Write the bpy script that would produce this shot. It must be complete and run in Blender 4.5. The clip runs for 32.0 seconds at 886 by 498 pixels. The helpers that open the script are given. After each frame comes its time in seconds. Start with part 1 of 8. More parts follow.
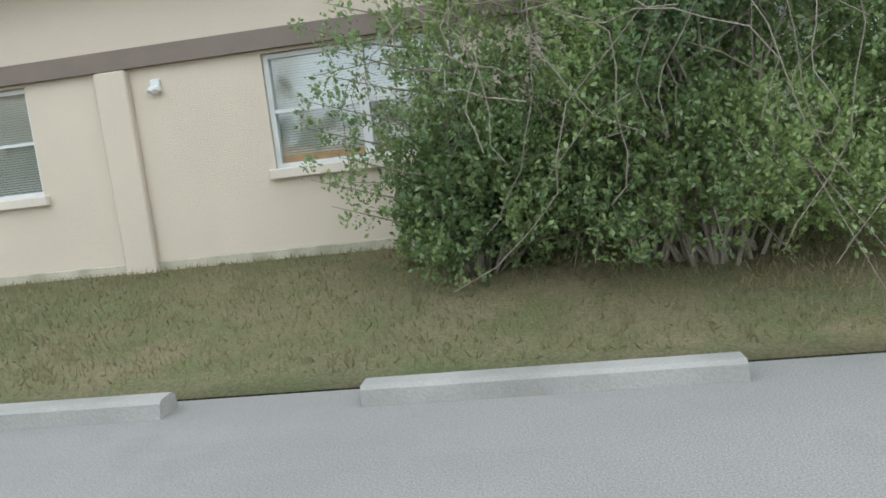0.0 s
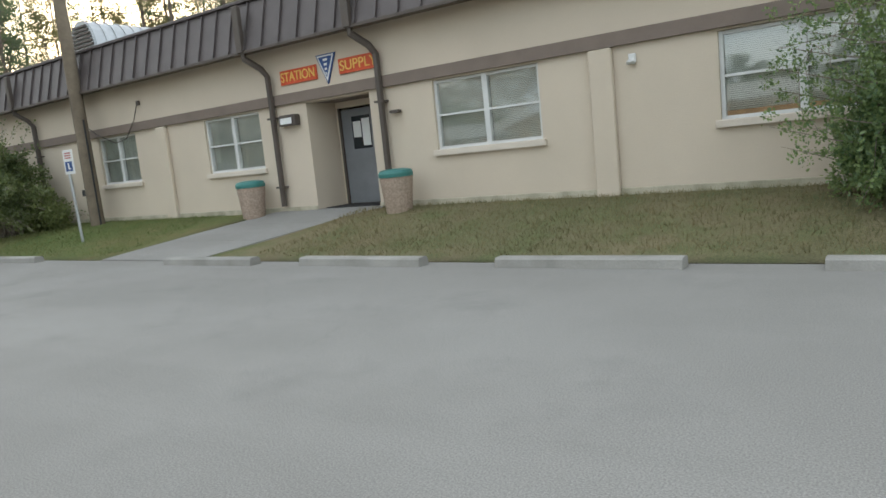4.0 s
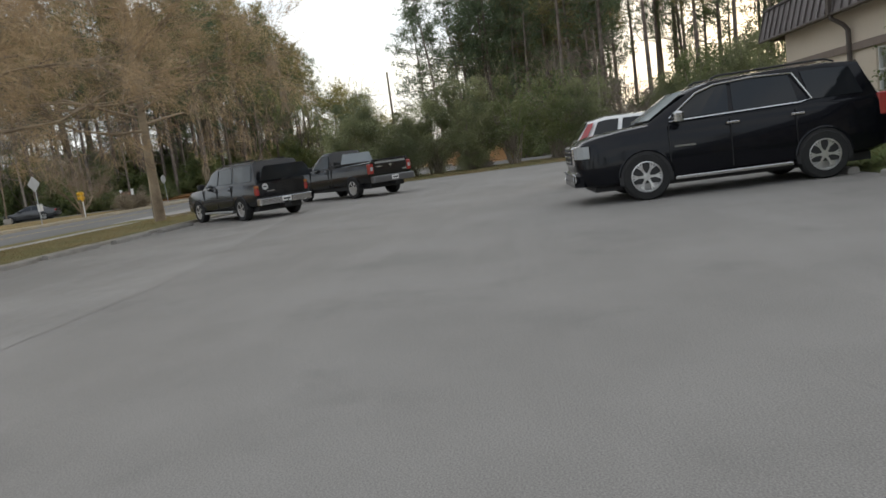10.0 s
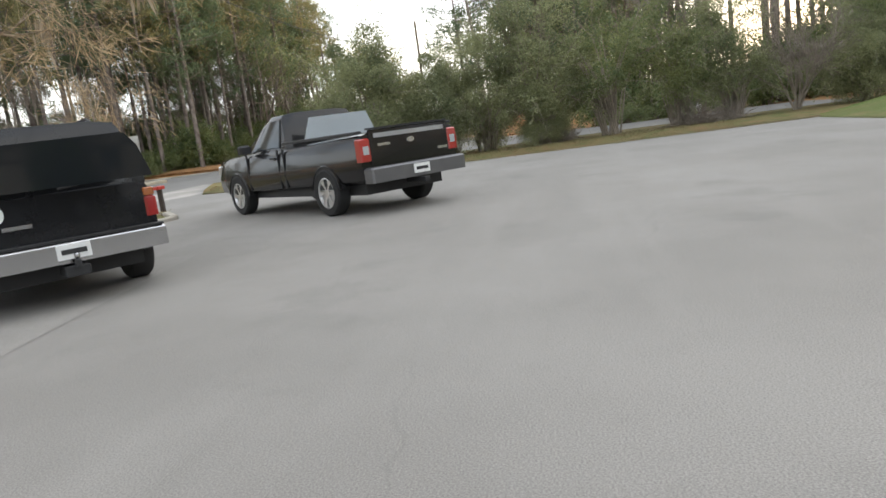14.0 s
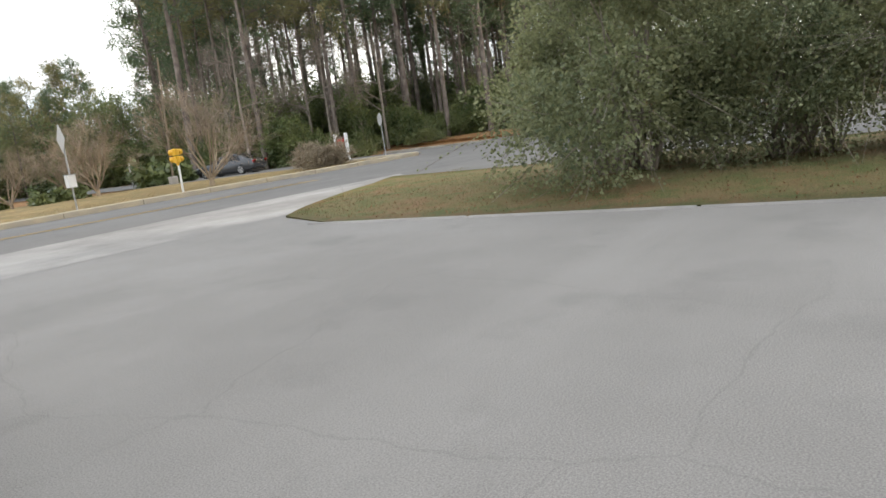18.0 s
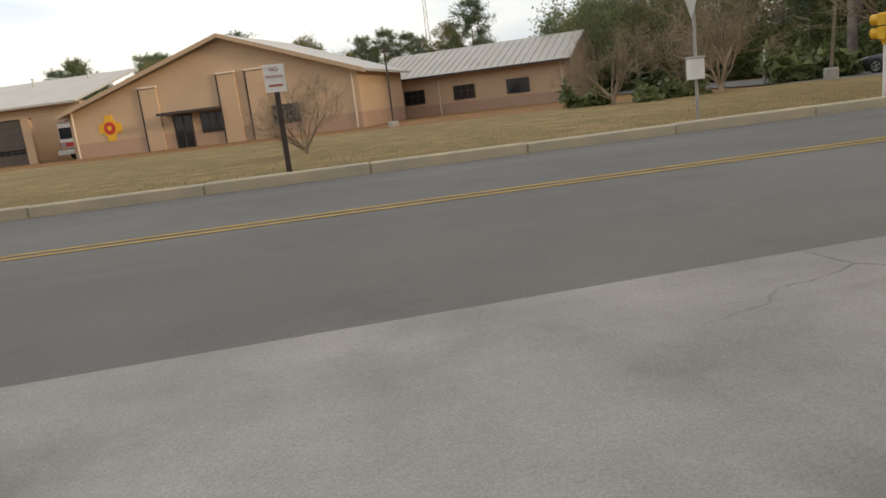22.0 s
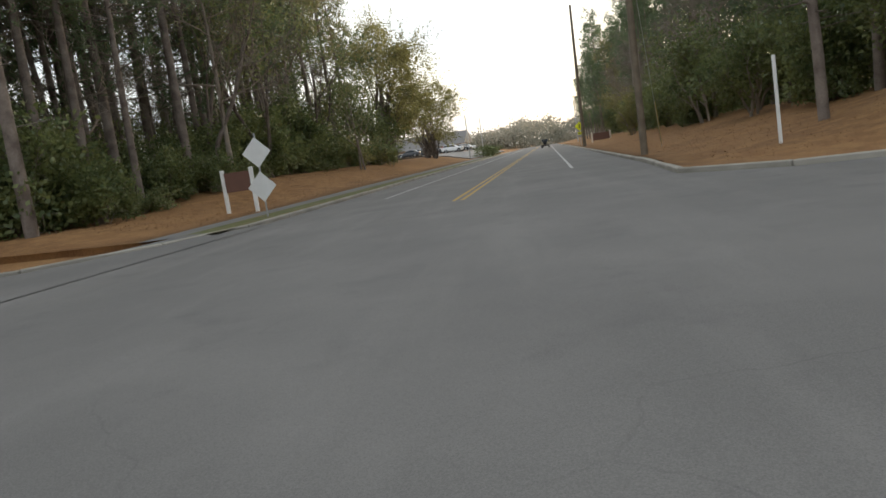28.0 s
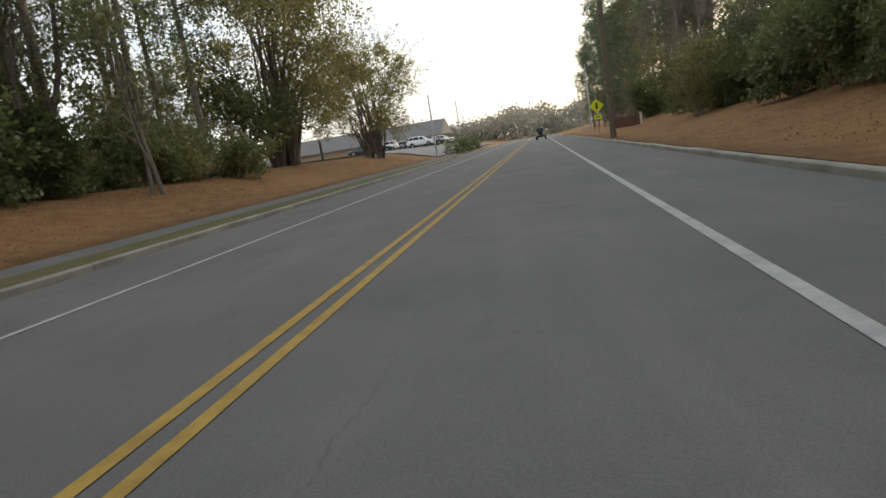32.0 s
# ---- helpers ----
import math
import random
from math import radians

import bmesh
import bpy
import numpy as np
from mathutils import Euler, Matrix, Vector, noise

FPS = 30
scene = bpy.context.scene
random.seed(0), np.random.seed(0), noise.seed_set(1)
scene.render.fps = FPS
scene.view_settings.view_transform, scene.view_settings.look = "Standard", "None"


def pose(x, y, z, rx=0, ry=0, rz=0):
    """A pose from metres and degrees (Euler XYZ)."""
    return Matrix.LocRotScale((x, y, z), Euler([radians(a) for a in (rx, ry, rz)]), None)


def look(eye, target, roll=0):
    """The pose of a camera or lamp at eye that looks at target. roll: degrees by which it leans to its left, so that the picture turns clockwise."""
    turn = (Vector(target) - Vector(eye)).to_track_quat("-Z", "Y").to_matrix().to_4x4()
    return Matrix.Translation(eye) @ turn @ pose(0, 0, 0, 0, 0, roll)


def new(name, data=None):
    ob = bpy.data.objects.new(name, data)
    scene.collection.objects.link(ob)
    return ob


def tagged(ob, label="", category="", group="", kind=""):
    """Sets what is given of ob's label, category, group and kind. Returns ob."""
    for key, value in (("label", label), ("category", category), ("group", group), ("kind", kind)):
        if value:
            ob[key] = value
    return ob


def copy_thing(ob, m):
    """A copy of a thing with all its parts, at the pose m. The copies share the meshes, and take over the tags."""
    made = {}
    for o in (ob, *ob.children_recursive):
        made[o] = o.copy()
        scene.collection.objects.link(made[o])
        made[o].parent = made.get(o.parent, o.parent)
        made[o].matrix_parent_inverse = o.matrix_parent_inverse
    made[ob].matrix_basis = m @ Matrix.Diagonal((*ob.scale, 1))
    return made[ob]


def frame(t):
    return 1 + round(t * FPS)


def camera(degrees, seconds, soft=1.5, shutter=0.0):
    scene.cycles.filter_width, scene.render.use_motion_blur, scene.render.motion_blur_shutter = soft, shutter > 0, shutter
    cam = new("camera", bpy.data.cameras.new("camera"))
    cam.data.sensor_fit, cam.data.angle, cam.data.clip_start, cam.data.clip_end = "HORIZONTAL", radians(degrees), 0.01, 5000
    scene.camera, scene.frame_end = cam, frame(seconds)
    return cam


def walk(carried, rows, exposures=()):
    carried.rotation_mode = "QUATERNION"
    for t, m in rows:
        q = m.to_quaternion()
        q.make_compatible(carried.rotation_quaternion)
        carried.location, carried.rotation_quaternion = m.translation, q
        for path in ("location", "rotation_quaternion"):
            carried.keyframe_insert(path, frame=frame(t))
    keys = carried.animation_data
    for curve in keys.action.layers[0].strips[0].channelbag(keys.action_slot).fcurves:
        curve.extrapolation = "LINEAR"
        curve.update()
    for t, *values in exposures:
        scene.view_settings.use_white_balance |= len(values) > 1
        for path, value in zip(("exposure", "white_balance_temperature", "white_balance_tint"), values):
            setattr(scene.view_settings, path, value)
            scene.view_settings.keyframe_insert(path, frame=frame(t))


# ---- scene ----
cam = camera(64.0, 32.0, soft=1.6)
PATH = [
    (0, (0.361, 0.310, 1.256), (-1.077, 10.121, -0.042), -6.61),
    (0.5, (0.253, -0.085, 1.253), (-1.319, 9.705, -0.045), -6.40),
    (1, (0.148, -0.484, 1.253), (-1.735, 9.252, -0.036), -6.26),
    (1.5, (0.104, -0.924, 1.259), (-2.365, 8.679, -0.038), -6.10),
    (2, (0.023, -1.291, 1.264), (-3.113, 8.114, -0.043), -5.83),
    (2.5, (0.125, -1.518, 1.265), (-3.958, 7.511, -0.076), -5.95),
    (3, (0.103, -1.883, 1.256), (-4.684, 6.794, -0.079), -6.07),
    (3.5, (0.069, -2.248, 1.248), (-5.253, 6.115, -0.069), -5.84),
    (4, (0.053, -2.553, 1.245), (-5.653, 5.552, -0.080), -5.80),
    (4.5, (0.035, -2.762, 1.244), (-5.824, 5.235, -0.070), -6.02),
    (6.5, (-0.043, -2.494, 1.243), (-6.053, 5.391, -0.065), -6.65),
    (7, (-0.178, -2.129, 1.246), (-6.472, 5.535, -0.033), -6.87),
    (7.5, (-0.521, -1.846, 1.250), (-7.361, 5.345, 0.030), -7.08),
    (8, (-1.151, -1.533, 1.250), (-8.909, 4.666, 0.071), -7.06),
    (8.5, (-2.016, -1.526, 1.244), (-10.740, 3.222, 0.078), -7.67),
    (9, (-3.215, -1.569, 1.247), (-12.722, 1.296, 0.057), -7.72),
    (9.5, (-4.883, -1.541, 1.253), (-14.778, -0.794, 0.018), -7.82),
    (10, (-6.605, -1.844, 1.250), (-16.454, -2.959, -0.071), -7.58),
    (10.5, (-8.201, -2.295, 1.249), (-17.810, -4.666, -0.185), -7.27),
    (11, (-9.768, -2.724, 1.254), (-19.148, -5.826, -0.296), -6.78),
    (11.5, (-11.382, -3.130, 1.253), (-20.635, -6.563, -0.357), -6.83),
    (12, (-13.169, -3.480, 1.243), (-22.419, -6.928, -0.352), -6.74),
    (12.5, (-15.131, -3.805, 1.230), (-24.448, -7.069, -0.361), -6.61),
    (13, (-17.246, -4.035, 1.218), (-26.717, -6.815, -0.386), -6.82),
    (13.5, (-19.444, -4.183, 1.218), (-29.060, -6.395, -0.402), -6.98),
    (14, (-21.593, -4.250, 1.232), (-31.325, -5.823, -0.446), -7.73),
    (14.5, (-23.692, -4.129, 1.243), (-33.497, -5.035, -0.503), -7.79),
    (16.5, (-31.001, -3.688, 1.263), (-40.770, -5.059, -0.378), -6.79),
    (17, (-32.973, -4.141, 1.279), (-42.413, -6.984, -0.393), -8.20),
    (17.5, (-34.964, -4.979, 1.276), (-43.753, -9.430, -0.442), -8.76),
    (18, (-36.411, -6.073, 1.283), (-44.337, -11.941, -0.374), -7.73),
    (18.5, (-37.732, -7.392, 1.276), (-44.520, -14.554, -0.351), -7.37),
    (19, (-38.904, -8.929, 1.272), (-44.454, -17.080, -0.390), -7.55),
    (19.5, (-39.878, -10.715, 1.274), (-44.043, -19.645, -0.433), -7.30),
    (20, (-40.504, -12.461, 1.272), (-43.398, -21.847, -0.606), -7.43),
    (20.5, (-40.894, -13.992, 1.258), (-42.892, -23.580, -0.761), -7.42),
    (21, (-41.164, -15.337, 1.221), (-42.554, -25.026, -0.824), -6.99),
    (21.5, (-41.469, -16.477, 1.207), (-42.533, -26.190, -0.921), -7.51),
    (22, (-41.843, -17.520, 1.181), (-43.112, -27.226, -0.867), -6.74),
    (22.5, (-42.363, -18.644, 1.184), (-44.358, -28.245, -0.775), -6.14),
    (23, (-43.190, -19.808, 1.191), (-46.228, -29.083, -0.990), -8.41),
    (23.5, (-44.106, -20.694, 1.198), (-48.598, -29.356, -0.991), -6.54),
    (24, (-45.418, -21.555, 1.186), (-51.476, -29.261, -0.790), -6.10),
    (24.5, (-46.993, -22.222, 1.214), (-54.506, -28.619, -0.410), -7.75),
    (25, (-48.786, -22.393, 1.236), (-57.464, -27.057, -0.480), -7.44),
    (25.5, (-50.964, -22.230, 1.243), (-60.373, -25.168, -0.440), -7.18),
    (26, (-53.551, -22.024, 1.248), (-63.265, -23.823, -0.301), -8.10),
    (26.5, (-56.270, -22.125, 1.253), (-66.096, -23.305, -0.177), -8.22),
    (28.5, (-69.421, -21.552, 1.257), (-79.290, -22.550, -0.012), -8.32),
    (29, (-73.306, -21.349, 1.245), (-83.168, -22.423, -0.015), -8.38),
    (29.5, (-77.134, -21.111, 1.227), (-86.986, -22.202, -0.099), -8.57),
    (30, (-81.252, -21.132, 1.245), (-91.109, -22.174, -0.077), -8.79),
    (30.5, (-85.607, -20.958, 1.226), (-95.469, -21.965, -0.091), -8.55),
    (31, (-89.908, -20.789, 1.233), (-99.771, -21.757, -0.104), -8.43),
    (31.5, (-94.276, -20.526, 1.229), (-104.138, -21.449, -0.144), -8.48),
    (32, (-98.623, -20.203, 1.203), (-108.480, -21.127, -0.201), -8.96),
]
walk(cam, [(t, look(eye, target, roll)) for t, eye, target, roll in PATH], [(t, stops, kelvin, tint) for t, stops, kelvin, tint in ((0, 1.35, 6150, 5), (2, 1.15, 6250, 4), (4, 0.85, 6300, 5), (7, 0.45, 6350, 6), (9, 0.25, 6350, 7), (10, 0.2, 6500, 10), (11, 0.55, 6550, 11), (12, 0.85, 6550, 11), (13, 1.05, 6550, 10), (14, 1.1, 6550, 10), (17, 1.05, 6550, 10), (18, 1.1, 6600, 11), (19, 0.5, 6700, 11), (20, 0.2, 7100, 12), (22, 0.15, 7100, 12), (23, 0.15, 6800, 11), (24, 0.35, 6400, 10), (25, 1.0, 6500, 10), (26, 0.7, 6550, 10), (28, 0.3, 6550, 9), (32, 0.1, 6500, 9))])

# ---- sky and sun: a bright, thinly clouded evening sky with a low veiled sun ----
SUN_AZ, SUN_EL = radians(305), radians(12)   # azimuth clockwise from +y
world = bpy.data.worlds.new("evening_sky")
scene.world = world
world.use_nodes = True
wn, wl = world.node_tree.nodes, world.node_tree.links
wn.clear()
w_out = wn.new("ShaderNodeOutputWorld")
w_sky = wn.new("ShaderNodeTexSky")
w_sky.sky_type, w_sky.sun_disc = "NISHITA", False
w_sky.sun_elevation, w_sky.sun_rotation = SUN_EL, SUN_AZ
w_sky.air_density, w_sky.dust_density, w_sky.ozone_density = 1.0, 3.0, 1.0
w_bg = wn.new("ShaderNodeBackground")
w_bg.inputs["Strength"].default_value = 0.06
w_cloud = wn.new("ShaderNodeBackground")
w_tc = wn.new("ShaderNodeTexCoord")
w_map = wn.new("ShaderNodeMapping")
w_map.inputs["Scale"].default_value = (1.0, 1.0, 4.0)
w_noise = wn.new("ShaderNodeTexNoise")
w_noise.inputs["Scale"].default_value, w_noise.inputs["Detail"].default_value = 2.2, 6.0
w_ramp = wn.new("ShaderNodeValToRGB")
w_ramp.color_ramp.elements[0].position, w_ramp.color_ramp.elements[0].color = 0.36, (0.56, 0.64, 0.75, 1)
w_ramp.color_ramp.elements[1].position, w_ramp.color_ramp.elements[1].color = 0.62, (1.0, 0.985, 0.95, 1)
w_cloud.inputs["Strength"].default_value = 0.95
w_add = wn.new("ShaderNodeAddShader")
wl.new(w_tc.outputs["Generated"], w_map.inputs["Vector"])
wl.new(w_map.outputs["Vector"], w_noise.inputs["Vector"])
wl.new(w_noise.outputs["Fac"], w_ramp.inputs["Fac"])
wl.new(w_ramp.outputs["Color"], w_cloud.inputs["Color"])
wl.new(w_sky.outputs["Color"], w_bg.inputs["Color"])
wl.new(w_bg.outputs["Background"], w_add.inputs[0])
wl.new(w_cloud.outputs["Background"], w_add.inputs[1])
wl.new(w_add.outputs["Shader"], w_out.inputs["Surface"])

sun = new("sun", bpy.data.lights.new("sun", "SUN"))
sun.data.energy, sun.data.angle, sun.data.color = 2.0, radians(5), (1.0, 0.80, 0.56)
sun.matrix_world = look((0, 0, 60), (-math.sin(SUN_AZ), -math.cos(SUN_AZ), 60 - math.tan(SUN_EL)))

# ---- materials ----
MATS = {}


def mat(name, col, rough=0.7, metal=0.0, var=0.2, scale=3.0, bump=0.15, bscale=60.0, col2=None, coat=0.0, spec=0.5, rnd=0.0, stain=0.0, alpha=None):
    """A painted, stained or rough surface: colour varied at a coarse and a fine scale, with fine relief."""
    if name in MATS:
        return MATS[name]
    m = bpy.data.materials.new(name)
    m.use_nodes = True
    n, l = m.node_tree.nodes, m.node_tree.links
    p = n["Principled BSDF"]
    p.inputs["Roughness"].default_value, p.inputs["Metallic"].default_value = rough, metal
    p.inputs["Coat Weight"].default_value, p.inputs["Specular IOR Level"].default_value = coat, spec
    p.inputs["Coat Roughness"].default_value = 0.06
    geo = n.new("ShaderNodeNewGeometry")
    big, fine = n.new("ShaderNodeTexNoise"), n.new("ShaderNodeTexNoise")
    big.inputs["Scale"].default_value, big.inputs["Detail"].default_value = scale, 5.0
    fine.inputs["Scale"].default_value, fine.inputs["Detail"].default_value = bscale, 3.0
    l.new(geo.outputs["Position"], big.inputs["Vector"])
    l.new(geo.outputs["Position"], fine.inputs["Vector"])
    c2 = col2 or tuple(v * (1 - var) for v in col)
    mix = n.new("ShaderNodeMix")
    mix.data_type = "RGBA"
    mix.inputs["A"].default_value, mix.inputs["B"].default_value = (*col, 1), (*c2, 1)
    ramp = n.new("ShaderNodeMapRange")
    ramp.inputs["From Min"].default_value, ramp.inputs["From Max"].default_value = 0.35, 0.68
    l.new(big.outputs["Fac"], ramp.inputs["Value"])
    l.new(ramp.outputs["Result"], mix.inputs["Factor"])
    hsv = n.new("ShaderNodeHueSaturation")
    l.new(mix.outputs["Result"], hsv.inputs["Color"])
    val = n.new("ShaderNodeMapRange")
    val.inputs["To Min"].default_value, val.inputs["To Max"].default_value = 1 - var * 0.7, 1 + var * 0.7
    l.new(fine.outputs["Fac"], val.inputs["Value"])
    last = val.outputs["Result"]
    if rnd:
        info = n.new("ShaderNodeNewGeometry")
        r2 = n.new("ShaderNodeMapRange")
        r2.inputs["To Min"].default_value, r2.inputs["To Max"].default_value = 1 - rnd, 1 + rnd
        l.new(info.outputs["Random Per Island"], r2.inputs["Value"])
        mul = n.new("ShaderNodeMath")
        mul.operation = "MULTIPLY"
        l.new(last, mul.inputs[0])
        l.new(r2.outputs["Result"], mul.inputs[1])
        last = mul.outputs["Value"]
    l.new(last, hsv.inputs["Value"])
    l.new(hsv.outputs["Color"], p.inputs["Base Color"])
    if bump:
        b = n.new("ShaderNodeBump")
        b.inputs["Strength"].default_value, b.inputs["Distance"].default_value = bump, 0.02
        l.new(fine.outputs["Fac"], b.inputs["Height"])
        l.new(b.outputs["Normal"], p.inputs["Normal"])
    MATS[name] = m
    return m


def leaf_mat(name, col, col2, rough=0.55, through_light=0.25):
    """Leaves: colour differs from leaf to leaf and clump to clump, and some light comes through."""
    if name in MATS:
        return MATS[name]
    m = bpy.data.materials.new(name)
    m.use_nodes = True
    n, l = m.node_tree.nodes, m.node_tree.links
    p = n["Principled BSDF"]
    p.inputs["Roughness"].default_value = rough
    geo, big = n.new("ShaderNodeNewGeometry"), n.new("ShaderNodeTexNoise")
    big.inputs["Scale"].default_value = 0.6
    l.new(geo.outputs["Position"], big.inputs["Vector"])
    add = n.new("ShaderNodeMath")
    add.operation = "MULTIPLY_ADD"
    add.inputs[1].default_value = 0.6
    l.new(geo.outputs["Random Per Island"], add.inputs[0])
    off = n.new("ShaderNodeMapRange")
    off.inputs["From Min"].default_value, off.inputs["From Max"].default_value = 0.35, 0.65
    off.inputs["To Max"].default_value = 0.5
    l.new(big.outputs["Fac"], off.inputs["Value"])
    l.new(off.outputs["Result"], add.inputs[2])
    mix = n.new("ShaderNodeMix")
    mix.data_type = "RGBA"
    mix.inputs["A"].default_value, mix.inputs["B"].default_value = (*col, 1), (*col2, 1)
    l.new(add.outputs["Value"], mix.inputs["Factor"])
    l.new(mix.outputs["Result"], p.inputs["Base Color"])
    tr = n.new("ShaderNodeBsdfTranslucent")
    l.new(mix.outputs["Result"], tr.inputs["Color"])
    ms = n.new("ShaderNodeMixShader")
    ms.inputs["Fac"].default_value = through_light
    l.new(p.outputs["BSDF"], ms.inputs[1])
    l.new(tr.outputs["BSDF"], ms.inputs[2])
    l.new(ms.outputs["Shader"], n["Material Output"].inputs["Surface"])
    MATS[name] = m
    return m


def ground_mat(name, cols, scales=(0.12, 1.3, 30.0), rough=0.95, bump=0.5, patch=(0.42, 0.62)):
    """Ground cover of three colours in wide drifts, small patches and fine litter."""
    m = bpy.data.materials.new(name)
    m.use_nodes = True
    n, l = m.node_tree.nodes, m.node_tree.links
    p = n["Principled BSDF"]
    p.inputs["Roughness"].default_value, p.inputs["Specular IOR Level"].default_value = rough, 0.2
    geo = n.new("ShaderNodeNewGeometry")
    noises = []
    for s in scales:
        t = n.new("ShaderNodeTexNoise")
        t.inputs["Scale"].default_value, t.inputs["Detail"].default_value, t.inputs["Roughness"].default_value = s, 6.0, 0.65
        l.new(geo.outputs["Position"], t.inputs["Vector"])
        noises.append(t)
    prev = None
    for k in (0, 1):
        r = n.new("ShaderNodeMapRange")
        r.inputs["From Min"].default_value, r.inputs["From Max"].default_value = patch
        l.new(noises[k].outputs["Fac"], r.inputs["Value"])
        mix = n.new("ShaderNodeMix")
        mix.data_type = "RGBA"
        mix.inputs["A"].default_value, mix.inputs["B"].default_value = (*cols[0], 1), (*cols[k + 1], 1)
        if prev:
            l.new(prev, mix.inputs["A"])
        l.new(r.outputs["Result"], mix.inputs["Factor"])
        prev = mix.outputs["Result"]
    hsv, v = n.new("ShaderNodeHueSaturation"), n.new("ShaderNodeMapRange")
    v.inputs["From Min"].default_value, v.inputs["From Max"].default_value = 0.3, 0.7
    v.inputs["To Min"].default_value, v.inputs["To Max"].default_value = 0.6, 1.4
    l.new(noises[2].outputs["Fac"], v.inputs["Value"])
    l.new(v.outputs["Result"], hsv.inputs["Value"])
    l.new(prev, hsv.inputs["Color"])
    l.new(hsv.outputs["Color"], p.inputs["Base Color"])
    b = n.new("ShaderNodeBump")
    b.inputs["Strength"].default_value, b.inputs["Distance"].default_value = bump, 0.03
    l.new(noises[2].outputs["Fac"], b.inputs["Height"])
    l.new(b.outputs["Normal"], p.inputs["Normal"])
    MATS[name] = m
    return m


def glass_mat(name, col, rough=0.04):
    """Dark or tinted window glass seen from outside: a smooth, strongly reflecting dark sheet."""
    return mat(name, col, rough=rough, var=0.1, scale=0.7, bump=0.0, coat=0.15, spec=0.3)


STUCCO = mat("painted_stucco", (0.585, 0.50, 0.395), 0.85, var=0.07, scale=0.9, bump=0.25, bscale=90)
STUCCO_DIRTY = mat("stained_plinth", (0.50, 0.45, 0.35), 0.9, var=0.35, scale=3.0, bump=0.3, bscale=50, col2=(0.30, 0.28, 0.20))
TRIM = mat("taupe_trim_paint", (0.20, 0.155, 0.125), 0.7, var=0.15, scale=2.0)
FASCIA = mat("weathered_bronze_metal", (0.105, 0.088, 0.085), 0.5, metal=0.3, var=0.2, scale=2.5, bump=0.05)
SPOUT = mat("brown_downspout_paint", (0.085, 0.067, 0.055), 0.5, var=0.2)
WHITE = mat("white_paint", (0.72, 0.72, 0.70), 0.5, var=0.08)
WFRAME = mat("window_frame_paint", (0.62, 0.62, 0.60), 0.5, var=0.1)
SILL = mat("sill_paint", (0.64, 0.56, 0.47), 0.7, var=0.1)
BLIND = mat("window_blind", (0.80, 0.81, 0.77), 0.6, var=0.08)
ALU = mat("galvanised_steel", (0.45, 0.46, 0.47), 0.42, metal=0.8, var=0.15)
DOORGREY = mat("grey_door_paint", (0.19, 0.195, 0.205), 0.5, var=0.15)
CONCRETE = mat("concrete", (0.42, 0.40, 0.365), 0.9, var=0.16, scale=1.2, bump=0.3, bscale=80, col2=(0.30, 0.285, 0.255))
KERB_M = mat("kerb_concrete", (0.36, 0.335, 0.285), 0.9, var=0.25, scale=0.9, bump=0.3, bscale=70, col2=(0.23, 0.215, 0.18))
YKERB = mat("faded_yellow_kerb", (0.47, 0.40, 0.28), 0.9, var=0.2, scale=1.5, bump=0.3, bscale=70, col2=(0.38, 0.34, 0.27))


